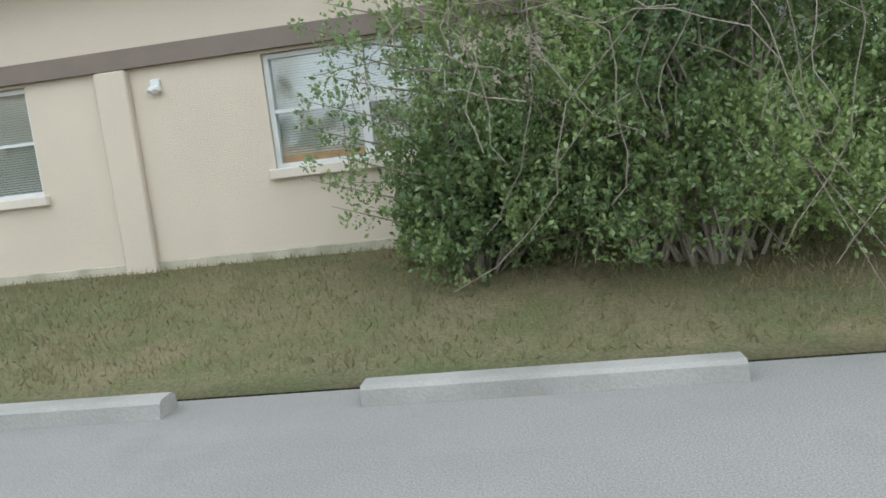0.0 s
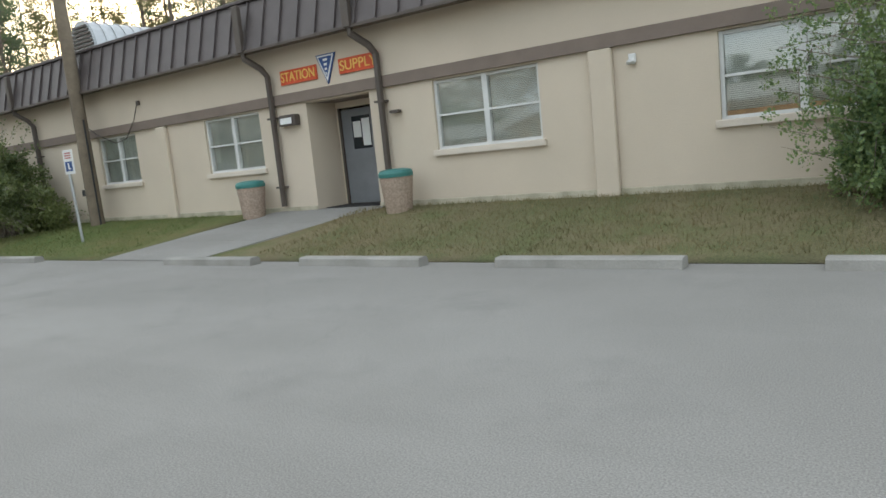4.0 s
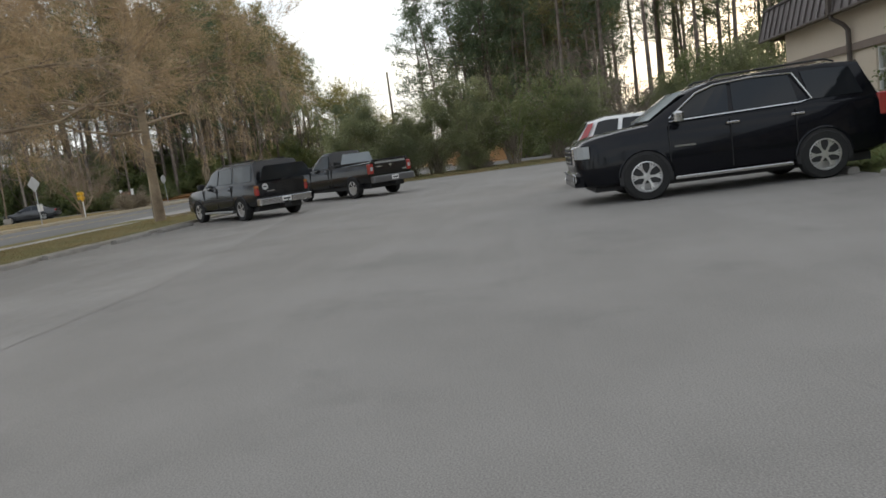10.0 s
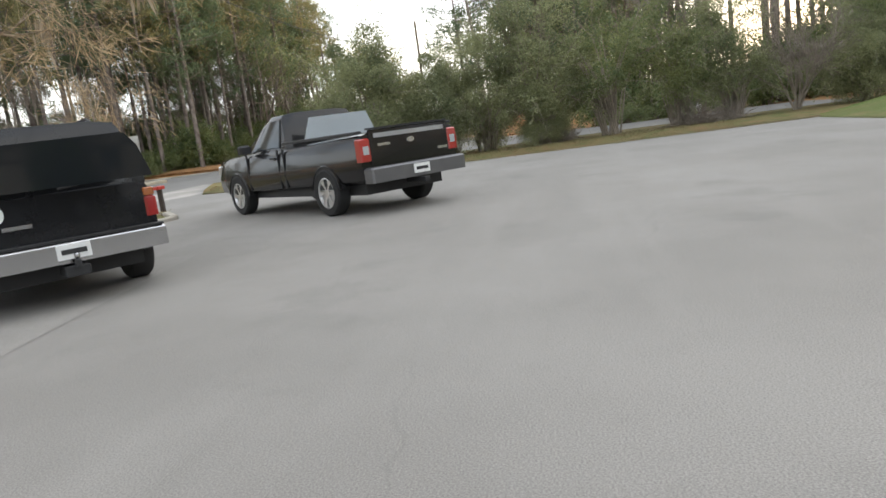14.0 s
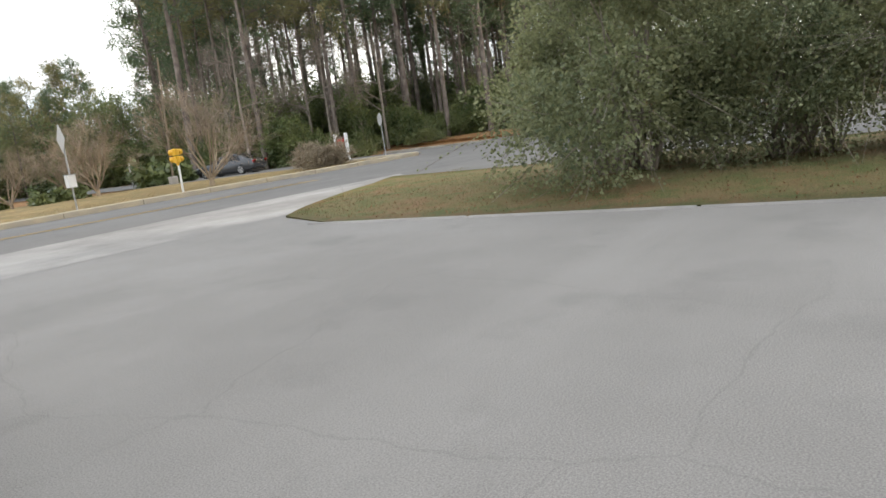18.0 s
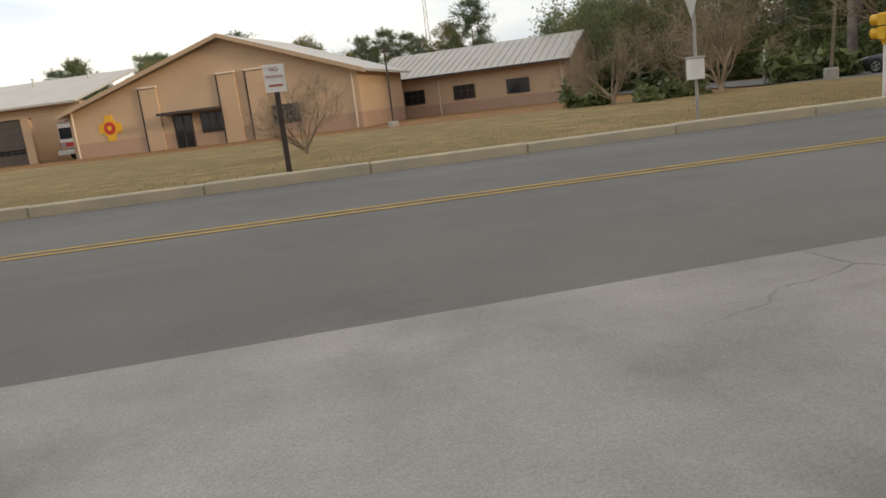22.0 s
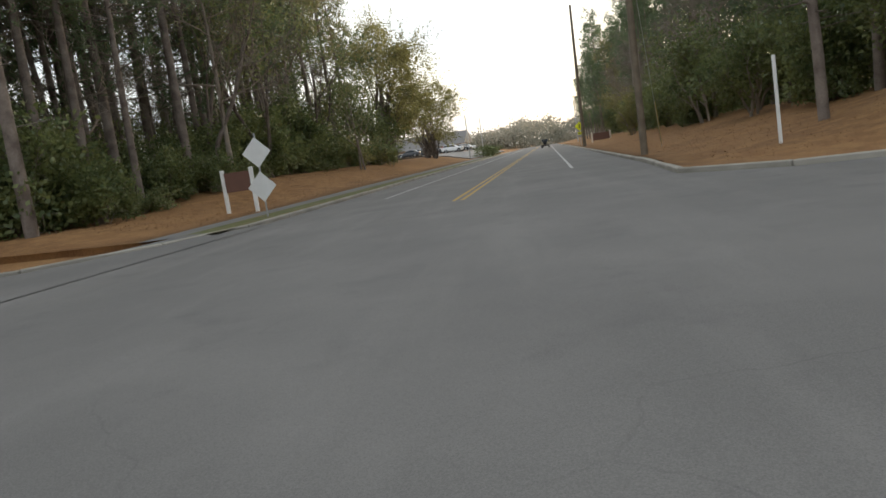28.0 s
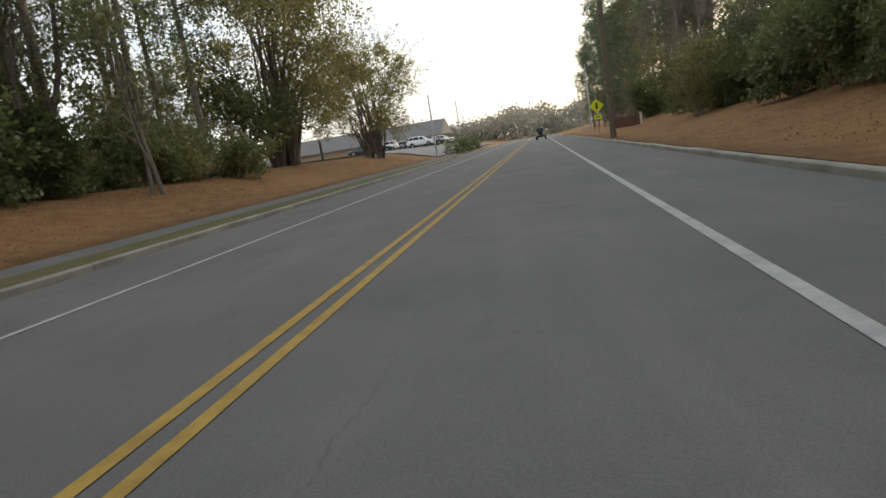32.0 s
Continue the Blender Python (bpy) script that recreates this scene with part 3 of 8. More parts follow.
xs = [80 - 4 * i for i in range(110)]
patch("road", [(x, south_kerb(x)) for x in xs], [(x, north_kerb(x)) for x in xs], 220, 6, lambda x, y: -0.004, ROAD_M, "worn grey asphalt main road with faded markings", "road", 0.0)
patch("parking_lot", [(30, -13.2), (-46.2, -13.2)], [(30, 4.1), (-46.2, 4.1)], 40, 10, lambda x, y: 0.0, ASPHALT, "pale worn asphalt parking lot with dusty patches", "parking lot", 0.0)
patch("driveway", [(-37.6, -13.2), (-37.9, -17.5)], [(-46.3, -13.2), (-46.3, -17.5)], 8, 6, lambda x, y: 0.0, ASPHALT, "patched asphalt driveway from the lot to the road", "driveway", 0.0)
patch("parking_stalls", [(24, -13.2), (-30.4, -13.2)], [(24, -6.3), (-16, -6.75), (-21.4, -7.7), (-30.4, -9.0)], 40, 4, lambda x, y: 0.004, STALL_M, "paler worn paving of the parking stalls", "parking lot", 0.0)
patch("street_mouth", [(-45.9, -16.0), (-60.0, -16.5)], [(-45.9, -21.5), (-60.0, -21.5)], 6, 4, lambda x, y: -0.007, ROAD_M, "worn asphalt where driveway and streets meet", "road", 0.0)
patch("driveway_apron", [(-38.2, -17.3), (-46.2, -17.0), (-52.8, -19.0)], [(-38.6, -21.2), (-46.9, -21.6), (-55.0, -21.2)], 24, 4, lambda x, y: 0.004, DUST_M, "pale dusty strip of paving along the road edge", "driveway", 0.0)
patch("side_street", [(-52.0, -22.0), (-52.0, 40.0)], [(-85.5, -19.0), (-80.2, -13.0), (-66.0, 0.0), (-66.0, 40.0)], 20, 6, lambda x, y: -0.009, ROAD_M, "grey asphalt side street opening onto the main road", "road", 0.0)
patch("branch_road", [(-68.9, -30.4), (-68.6, -33.0), (-64.9, -37.4), (-62.6, -43.0), (-62.0, -60.0), (-66.0, -110.0)], [(-86.5, -28.8), (-80.4, -33.0), (-79.3, -38.0), (-73.0, -50.0), (-69.5, -62.0), (-73.0, -110.0)], 30, 4, lambda x, y: land(x, y) + 0.06, ROAD_M, "narrow grey asphalt branch road beside the woods", "road", 0.0)


def kerb(name, pts, material, label, w=0.16, h=0.15, gap=3.0):
    """A concrete kerb along a polyline, cut by open joints."""
    g, run = Geo(), 0.0
    for (x0, y0), (x1, y1) in zip(pts, pts[1:]):
        d = math.dist((x0, y0), (x1, y1))
        n = max(1, round(d / gap))
        m = Matrix.Translation((x0, y0, 0)) @ Matrix.Rotation(math.atan2(y1 - y0, x1 - x0), 4, "Z")
        for i in range(n):
            g.box(d * i / n + 0.006, -w / 2, -0.12, d * (i + 1) / n - 0.006, w / 2, h + random.uniform(-0.008, 0.008), m, 0.025)
    return solid(name, g, material, label, "kerb", "structure")


kerb("kerb_south", [(60, -30.88), (-66.5, -30.88), (-68.8, -31.0), (-69.7, -31.9), (-69.0, -33.6), (-66.3, -36.6)], YKERB, "faded yellow concrete kerb along the main road", 0.26, 0.20)
kerb("kerb_southwest", [(-80.2, -43.0), (-79.4, -36.5), (-80.4, -32.6), (-82.6, -30.4), (-85.6, -29.3)] + [(x, south_kerb(x) - 0.1) for x in range(-92, -240, -8)], KERB_M, "grey concrete kerb along the wooded verge", 0.2, 0.13)
kerb("kerb_northwest", [(-79.6, -8.0), (-80.2, -12.6), (-81.6, -15.6), (-84.2, north_kerb(-85) - 0.2)] + [(x, north_kerb(x) + 0.1) for x in range(-92, -240, -8)], KERB_M, "grey concrete kerb rounding into the side street", 0.2, 0.13)
kerb("kerb_island", [(30, -13.3), (-30.5, -13.3), (-36.4, -12.6), (-38.4, -14.0), (-38.7, -18.5)], KERB_M, "low worn concrete kerb of the grass island", 0.18, 0.10)
kerb("kerb_hedge", [(-47.0, 30), (-44.75, -2), (-44.75, -15.0)], DUST_M, "worn flush concrete edge along the hedge strip", 0.14, 0.015)


def lawn_z(x, y):
    return 0.004 + 0.06 * smooth(4.15, 4.5, y) + 0.36 * smooth(4.3, 7.0, y)


patch("lawn_east", [(30, 4.12), (-9.3, 4.12)], [(30, 7.06), (-7.75, 7.06)], 70, 10, lawn_z, LAWN_E, "patchy half-dormant lawn sloping up to the building", "lawn", skirt=0.25)
patch("lawn_west", [(-11.92, 4.12), (-46.0, 4.12)], [(-10.5, 7.06), (-46.0, 7.06)], 60, 10, lawn_z, LAWN, "green lawn strip with bare spots beside the walk", "lawn", skirt=0.25)
patch("lawn_corner", [(-30.4, 7.06), (-46.3, 7.06)], [(-30.4, 40), (-46.3, 40)], 10, 10, lambda x, y: 0.43, LAWN, "rough grass beyond the end of the building", "lawn")
patch("island_grass", [(30, -13.4), (-30.5, -13.4), (-36.4, -12.7), (-38.3, -14.0)], [(30, -16.9), (-30.5, -16.9), (-36.4, -16.9), (-38.5, -16.9)], 50, 6, lambda x, y: 0.012 + (0.08 + 0.06 * smooth(13.4, 15, -y)) * (1 - smooth(34.5, 38.2, -x)), VERGE, "patchy grass island between lot and road", "grass", skirt=0.2)
patch("road_verge", [(30, -18.1), (-38.7, -18.1)], [(30, -20.6), (-39.6, -20.6)], 50, 4, lambda x, y: 0.012 + (0.10 - 0.09 * smooth(19.5, 20.6, -y)) * (1 - smooth(33.5, 38.5, -x)), VERGE, "dry grass verge beside the main road", "grass", skirt=0.2)
patch("sidewalk", [(30, -16.9), (-38.5, -16.9)], [(30, -18.1), (-38.7, -18.1)], 40, 1, lambda x, y: 0.014 + 0.11 * (1 - smooth(33.5, 38.3, -x)), CONCRETE, "pale concrete sidewalk through the grass island", "sidewalk", 0.0)
patch("hedge_strip", [(-47.1, 30), (-44.8, -2), (-44.8, -14.6), (-45.7, -16.6)], [(-53.6, 30), (-52.8, -2), (-52.3, -16.6), (-52.6, -19.5)], 48, 8, lambda x, y: 0.016 + 0.10 * smooth(44.8, 47.5, -x), HEDGE_GROUND, "leaf-strewn grass strip under the hedge", "grass", skirt=0.2)
patch("fire_station_lawn", [(60, -30.98), (-69.4, -31.2)], [(60, -82), (-61.6, -46.0), (-64.9, -37.6), (-68.7, -33.8)], 60, 24, lambda x, y: land(x, y) + 0.12, DRYLAWN, "tan dormant lawn in front of the fire station", "lawn", 0.04)
VERGE_S = ground_mat("damp_verge_grass", ((0.125, 0.125, 0.055), (0.17, 0.135, 0.07), (0.10, 0.115, 0.042)), (0.3, 1.6, 45.0))
patch("south_verge", [(x, south_kerb(x) - 0.2) for x in range(-84, -200, -8)], [(x, south_kerb(x) - 1.5) for x in range(-84, -200, -8)], 40, 3, lambda x, y: max(0.10, land(x, y) + 0.03), VERGE_S, "narrow green verge along the kerb", "grass", 0.01)
patch("footpath", [(x, south_kerb(x) - 1.5) for x in range(-84, -200, -8)], [(x, south_kerb(x) - 2.5) for x in range(-84, -200, -8)], 40, 2, lambda x, y: max(0.10, land(x, y) + 0.03), ROAD_M, "narrow grey asphalt footpath beside the verge", "path", 0.0)
patch("south_bank", [(x, south_kerb(x) - 2.5) for x in range(-84, -240, -8)], [(x, south_kerb(x) - 17) for x in range(-84, -240, -8)], 60, 10, lambda x, y: max(0.10, land(x, y) + 0.03), STRAW, "orange-brown pine straw bank rising to the woods", "ground", 0.05, skirt=0.5)
patch("north_bank", [(-80.3, -12.4), (-81.7, -15.5), (-84.3, north_kerb(-85) - 0.1)] + [(x, north_kerb(x) + 0.2) for x in range(-92, -240, -8)], [(-78, 4), (-80, 3), (-83, 2)] + [(x, north_kerb(x) + 17) for x in range(-92, -240, -8)], 60, 10, lambda x, y: land(x, y) + 0.02, STRAW, "brown pine straw bank below the dark woods", "ground", 0.05, skirt=0.5)

# markings
def stripe(name, x0, x1, off, w, material, label, dash=None):
    g, x = Geo(), x0
    step = -4 if not dash else -dash[0]
    while x > x1:
        e = max(x1, x + step)
        ya, yb = axis_y(x) + off, axis_y(e) + off
        g.v += [(x, ya - w / 2, 0.003), (x, ya + w / 2, 0.003), (e, yb + w / 2, 0.003), (e, yb - w / 2, 0.003)]
        k = len(g.v) - 4
        g.f.append((k, k + 1, k + 2, k + 3))
        x = e - (dash[1] if dash else 0)
    return solid(name, g, material, label, "road marking", "structure")


for x0, x1 in ((70, -56), (-85.3, -300)):
    for off in (-0.13, 0.13):
        stripe("yellow_line", x0, x1, off, 0.11, YELLOW_LINE, "faded yellow centre line painted on asphalt")
stripe("edge_line", -92, -300, -3.57, 0.11, WHITE_LINE, "thin worn white edge line on asphalt")
stripe("lane_line", -96.3, -300, 3.53, 0.13, WHITE_LINE, "white lane line painted on asphalt")

# walk to the door: a concrete ramp of slabs
ramp = thing("walkway", "pale concrete walk rising to the entrance", "walkway", kind="structure")
ys = [4.1, 5.1, 6.1, 7.0, 8.35]
for i, (ya, yb) in enumerate(zip(ys, ys[1:])):
    za, zb = 0.02 + 0.43 * min(1, (ya - 4.1) / 2.9), 0.02 + 0.43 * min(1, (yb - 4.1) / 2.9)
    la, lb = -11.9 + 0.5 * i * 0.9, -11.9 + 0.5 * (i + 1) * 0.9
    la, lb = min(la, -10.45), min(lb, -10.45)
    ra, rb = -9.3 + 0.5 * i, -9.3 + 0.5 * (i + 1)
    ra, rb = min(ra, -7.75), min(rb, -7.75)
    if i == 3:
        la = lb = -9.6
        ra = rb = -7.8
    s = Geo().add([(la, ya + 0.006, za), (ra, ya + 0.006, za), (rb, yb - 0.006, zb), (lb, yb - 0.006, zb), (la, ya + 0.006, -0.2), (ra, ya + 0.006, -0.2), (rb, yb - 0.006, -0.2), (lb, yb - 0.006, -0.2)],
                  [(0, 1, 2, 3), (4, 5, 1, 0), (5, 6, 2, 1), (6, 7, 3, 2), (7, 4, 0, 3)])
    part("slab", s, STALL_M, ramp)

# ---- the supply building ----
WY, ZB, ZT = 7.05, 0.25, 3.72
bld = thing("supply_building", "long single-storey beige stucco building with bronze metal fascia", "building")
WINS = [(5.4, 7.3), (1.6, 3.5), (-2.18, -0.28), (-6.6, -4.7), (-12.45, -10.75), (-16.5, -14.95), (-25.0, -23.5)]
WZ0, WZ1 = 1.31, 2.42
DOOR = (-9.45, -7.93)
EAST, WEST = 16.0, -30.5
opens = sorted([(a, b, WZ0, WZ1) for a, b in WINS] + [(DOOR[0], DOOR[1], 0.0, 2.42)])
walls = []
x = WEST
for a, b, z0, z1 in opens + [(EAST, EAST, 0, 0)]:
    walls.append((x, WY, ZB, a, WY + 0.25, WZ1))
    if b > a:
        if z0 > ZB:
            walls.append((a, WY, ZB, b, WY + 0.25, z0))
        x = b
walls += [(WEST, WY, WZ1 + 0.0005, EAST, WY + 0.25, ZT), (WEST, WY + 0.25, ZB, WEST + 0.25, WY + 14, ZT), (EAST - 0.25, WY + 0.25, ZB, EAST, WY + 14, ZT), (WEST, WY + 14, ZB, EAST, WY + 14.25, ZT)]
for wbox_ in walls:
    part("wall", Geo().box(*wbox_), STUCCO, bld)
plinth = Geo()
for a, b in ((WEST - 0.02, DOOR[0]), (DOOR[1], EAST)):
    plinth.box(a, WY - 0.03, 0.1, b, WY - 0.002, 0.52, b=0.008)
part("plinth", plinth, STUCCO_DIRTY, bld, "mildew-stained stucco plinth")
part("lintel_band", Geo().box(WEST - 0.03, WY - 0.07, WZ1 + 0.03, EAST, WY - 0.002, WZ1 + 0.22, b=0.01), TRIM, bld, "taupe painted band over the windows")
for px in (-3.72, -13.87, 5.0, -20.3, -28.0):
    part("pilaster", Geo().box(px - 0.17, WY - 0.09, 0.2, px + 0.17, WY - 0.003, WZ1 + 0.02, b=0.015), STUCCO, bld)


def window(a, b, z0, z1, blind_h, y=WY):
    """A pair of sash windows in one opening, with blinds behind the panes."""
    w = thing("window_1", "", "")
    w.parent = bld
    part("sill", Geo().box(a - 0.06, y - 0.07, z0 - 0.09, b + 0.06, y + 0.1, z0 + 0.005, b=0.012), SILL, w)
    f, mid, zm = Geo(), (a + b) / 2, (z0 + z1) / 2 - 0.02
    for x0, x1 in ((a, a + 0.05), (b - 0.05, b), (mid - 0.045, mid + 0.045)):
        f.box(x0, y + 0.05, z0, x1, y + 0.13, z1)
    for z in (z0 + 0.005, z1 - 0.05):
        f.box(a, y + 0.055, z, b, y + 0.128, z + 0.045)
    f.box(a + 0.05, y + 0.06, zm, mid - 0.045, y + 0.11, zm + 0.035).box(mid + 0.045, y + 0.06, zm, b - 0.05, y + 0.11, zm + 0.035)
    part("window_frame", f, WFRAME, w)
    for x0, x1 in ((a + 0.05, mid - 0.045), (mid + 0.045, b - 0.05)):
        for p0, p1 in ((z0 + 0.05, zm), (zm + 0.035, z1 - 0.05)):
            part("pane", Geo().add([(x0, y + 0.086, p0), (x1, y + 0.086, p0), (x1, y + 0.086, p1), (x0, y + 0.086, p1)], [(0, 1, 2, 3)]), PANE, w).visible_shadow = False
        bl, z = Geo(), z1 - 0.05
        while z > z0 + 0.05 + blind_h:
            bl.add([(x0, y + 0.13, z), (x1, y + 0.13, z), (x1, y + 0.15, z - 0.021), (x0, y + 0.15, z - 0.021)], [(0, 1, 2, 3)])
            z -= 0.0255
        part("blind", bl, BLIND, w, "pale slatted blind")
        if blind_h:
            part("inner_ledge", Geo().box(x0, y + 0.125, z0 + 0.045, x1, y + 0.165, z0 + 0.112), WOOD_LEDGE, w, "orange-brown wooden ledge")
        # Added near-black board: stands in for the shade inside the room.
        part("dark_backboard", Geo().box(x0, y + 0.30, z0, x1, y + 0.32, z1), ROOM_BLACK, w, "near-black board painting in the unlit room behind the pane")
    return w


WOOD_LEDGE = mat("varnished_ledge", (0.42, 0.24, 0.11), 0.4, var=0.25, scale=6.0)
PANE = bpy.data.materials.new("window_pane")
PANE.use_nodes = True
pn, pl = PANE.node_tree.nodes, PANE.node_tree.links
p_gl, p_tr, p_mx = pn.new("ShaderNodeBsdfGlossy"), pn.new("ShaderNodeBsdfTransparent"), pn.new("ShaderNodeMixShader")
p_gl.inputs["Roughness"].default_value, p_mx.inputs["Fac"].default_value = 0.03, 0.20
p_tr.inputs["Color"].default_value = (0.90, 0.93, 0.90, 1)
pl.new(p_tr.outputs["BSDF"], p_mx.inputs[1])
pl.new(p_gl.outputs["BSDF"], p_mx.inputs[2])
pl.new(p_mx.outputs["Shader"], pn["Material Output"].inputs["Surface"])
for (a, b), h in zip(WINS, (0.0, 0.0, 0.06, 0.0, 0.0, 0.0, 0.0)):
    window(a, b, WZ0, WZ1, h)

# entrance: a shallow recess with a grey door
RD = WY + 0.78     # plane of the door
for rbox in ((DOOR[0] - 0.2, WY + 0.25, ZB, DOOR[0], RD, WZ1 + 0.1), (DOOR[1], WY + 0.25, ZB, DOOR[1] + 0.2, RD, WZ1 + 0.1),
             (DOOR[0] - 0.2, RD + 0.01, ZB, DOOR[0] + 0.05, RD + 0.15, 2.5), (DOOR[0] + 1.05, RD + 0.01, ZB, DOOR[1] + 0.2, RD + 0.15, 2.5), (DOOR[0] + 0.05, RD + 0.01, 2.3, DOOR[0] + 1.05, RD + 0.15, 2.5)):
    part("porch_wall", Geo().box(*rbox), STUCCO, bld)
part("porch_ceiling", Geo().box(DOOR[0], WY + 0.25, WZ1 + 0.001, DOOR[1], RD, WZ1 + 0.09), TRIM, bld)
dx = DOOR[0] + 0.1
dr = part("door", Geo().box(dx, RD + 0.03, 0.47, dx + 0.9, RD + 0.08, 2.26), DOORGREY, bld, "grey metal door with papers taped to its glass")
for xa, xb in ((dx - 0.05, dx - 0.002), (dx + 0.902, dx + 0.95)):
    part("door_jamb", Geo().box(xa, RD - 0.01, 0.45, xb, RD + 0.07, 2.3), SPOUT, bld)
part("vision_panel", Geo().box(dx + 0.25, RD + 0.022, 1.5, dx + 0.7, RD + 0.029, 2.12), DARK_GLASS, dr)
for xa, za, zb in ((0.28, 1.72, 2.02), (0.50, 1.55, 2.06)):
    part("paper", Geo().box(dx + xa, RD + 0.016, za, dx + xa + 0.19, RD + 0.020, zb), WHITE, dr, "white paper notice")
part("door_handle", Geo().box(dx + 0.80, RD - 0.02, 1.36, dx + 0.84, RD + 0.028, 1.48, b=0.006), ALU, dr)
part("door_mat", Geo().box(DOOR[0] + 0.1, WY + 0.1, 0.455, DOOR[1] - 0.2, RD - 0.05, 0.468, b=0.004), RUBBER, bld)

# metal fascia with standing seams, cap and soffit, roof sheet behind it
fa = Geo().add([(WEST - 1.1, 6.62, 3.50), (EAST + 0.4, 6.62, 3.50), (EAST + 0.4, 6.86, 4.40), (WEST - 1.1, 6.86, 4.40), (WEST - 1.1, 6.68, 3.48), (EAST + 0.4, 6.68, 3.48), (EAST + 0.4, 6.92, 4.38), (WEST - 1.1, 6.92, 4.38)],
               [(0, 1, 2, 3), (7, 6, 5, 4), (0, 4, 5, 1), (3, 2, 6, 7), (0, 3, 7, 4), (1, 5, 6, 2)])
fascia = part("fascia", fa, FASCIA, bld, "weathered bronze standing-seam metal fascia")
seam = Geo().add([(-0.012, 6.58, 3.505), (0.012, 6.58, 3.505), (0.012, 6.82, 4.395), (-0.012, 6.82, 4.395), (-0.012, 6.625, 3.5), (0.012, 6.625, 3.5), (0.012, 6.865, 4.39), (-0.012, 6.865, 4.39)],
                 [(0, 1, 2, 3), (0, 4, 5, 1), (3, 2, 6, 7), (0, 3, 7, 4), (1, 5, 6, 2)]).mesh("seam")
for i in range(106):
    part("seam", seam, FASCIA, fascia, m=Matrix.Translation((WEST - 1.05 + 0.45 * i, 0, 0)))
part("drip_edge", Geo().box(WEST - 1.12, 6.60, 3.44, EAST + 0.4, 6.70, 3.497, b=0.01), SPOUT, bld)
part("roof_cap", Geo().box(WEST - 1.12, 6.80, 4.402, EAST + 0.4, 7.05, 4.46, b=0.012), FASCIA, bld)
part("soffit", Geo().box(WEST - 1.1, 6.70, 3.50, EAST + 0.4, WY - 0.002, 3.54), TRIM, bld)
part("roof", Geo().add([(WEST - 1.1, 7.06, 4.44), (EAST + 0.4, 7.06, 4.44), (EAST + 0.4, 14.2, 5.3), (WEST - 1.1, 14.2, 5.3), (EAST + 0.4, 21.5, 4.44), (WEST - 1.1, 21.5, 4.44), (WEST - 1.1, 7.06, 3.7), (EAST + 0.4, 7.06, 3.7), (EAST + 0.4, 21.5, 3.7), (WEST - 1.1, 21.5, 3.7)],
                       [(0, 1, 2, 3), (3, 2, 4, 5), (6, 9, 8, 7), (1, 7, 8, 4, 2), (0, 3, 5, 9, 6)]), SEAM_ROOF, bld)
endfa = Geo().box(WEST - 1.14, 6.95, 3.45, WEST - 1.06, 21.4, 4.42)
part("end_fascia", endfa, FASCIA, bld)


def downspout(x, low=0.55):
    g = Geo()
    g.tube([(x - 0.26, 6.66, 3.47), (x - 0.26, 6.66, 3.36), (x - 0.06, 6.86, 3.15), (x, 6.94, 3.0), (x, 6.95, 1.8), (x, 6.95, low)], 0.062, 6)
    d = part("downspout", g, SPOUT, bld, "brown painted metal downspout")
    for z in (0.9, 2.2):
        part("strap", Geo().box(x - 0.09, 6.875, z, x + 0.09, 7.045, z + 0.035), SPOUT, d)
    part("fascia_box", Geo().box(x - 0.34, 6.56, 3.46, x - 0.18, 6.66, 4.3, b=0.01), SPOUT, bld)


for x in (-7.6, -10.25, -19.2, -26.1, 2.2):
    downspout(x)

# small fittings on the wall
fl = thing("floodlight", "small white twin floodlight on the stucco wall", "light", (-3.28, WY, 2.22))
part("base", Geo().box(-0.05, -0.04, -0.02, 0.05, -0.002, 0.10, b=0.01), WHITE, fl)
for s in (-1, 1):
    part("lamp_head", Geo().lathe([(0.012, 0), (0.03, 0.03), (0.045, 0.10), (0.04, 0.105)], 12, pose(0.02 * s, -0.05, 0.03, 140, 0, 12 * s) @ Matrix.Scale(0.75, 4)), WHITE, fl)
wl_ = thing("wall_pack", "dark wall lamp with pale lens beside the entrance", "light", (-9.85, WY, 2.05))
part("housing", Geo().box(-0.22, -0.16, 0.0, 0.22, -0.002, 0.2, b=0.02), SPOUT, wl_)
part("lens", Geo().box(-0.15, -0.185, 0.03, 0.15, -0.161, 0.14, b=0.01), WHITE, wl_)
jb = thing("junction_box", "small dark box with a hanging cable", "cable box", (-14.6, WY, 3.05))
part("box", Geo().box(-0.05, -0.06, -0.05, 0.05, -0.002, 0.05, b=0.008), SPOUT, jb)
part("cable", Geo().tube([(0, -0.06, 0), (-0.1, -0.12, -0.35), (-0.5, -0.13, -0.75), (-1.0, -0.1, -0.8), (-1.7, -0.1, -0.55), (-2.2, -0.12, -0.25)], 0.012, 5), SPOUT, jb)
bx = thing("utility_box", "small dark bracket on the wall beside the door", "bracket", (-7.35, WY, 2.0))
part("bracket", Geo().box(-0.09, -0.12, 0, 0.09, -0.002, 0.05, b=0.008), SPOUT, bx)


def lettering(name, text, size, material, parent, m, depth=0.006):
    cu = bpy.data.curves.new(name, "FONT")
    cu.body, cu.size, cu.extrude, cu.align_x, cu.align_y = text, size, depth, "CENTER", "CENTER"
    tmp = bpy.data.objects.new(name, cu)
    me = bpy.data.meshes.new_from_object(tmp)
    bpy.data.objects.remove(tmp)
    me.materials.clear()
    me.materials.append(material)
    ob = new(name, me)
    ob.parent, ob.matrix_basis = parent, m
    return ob


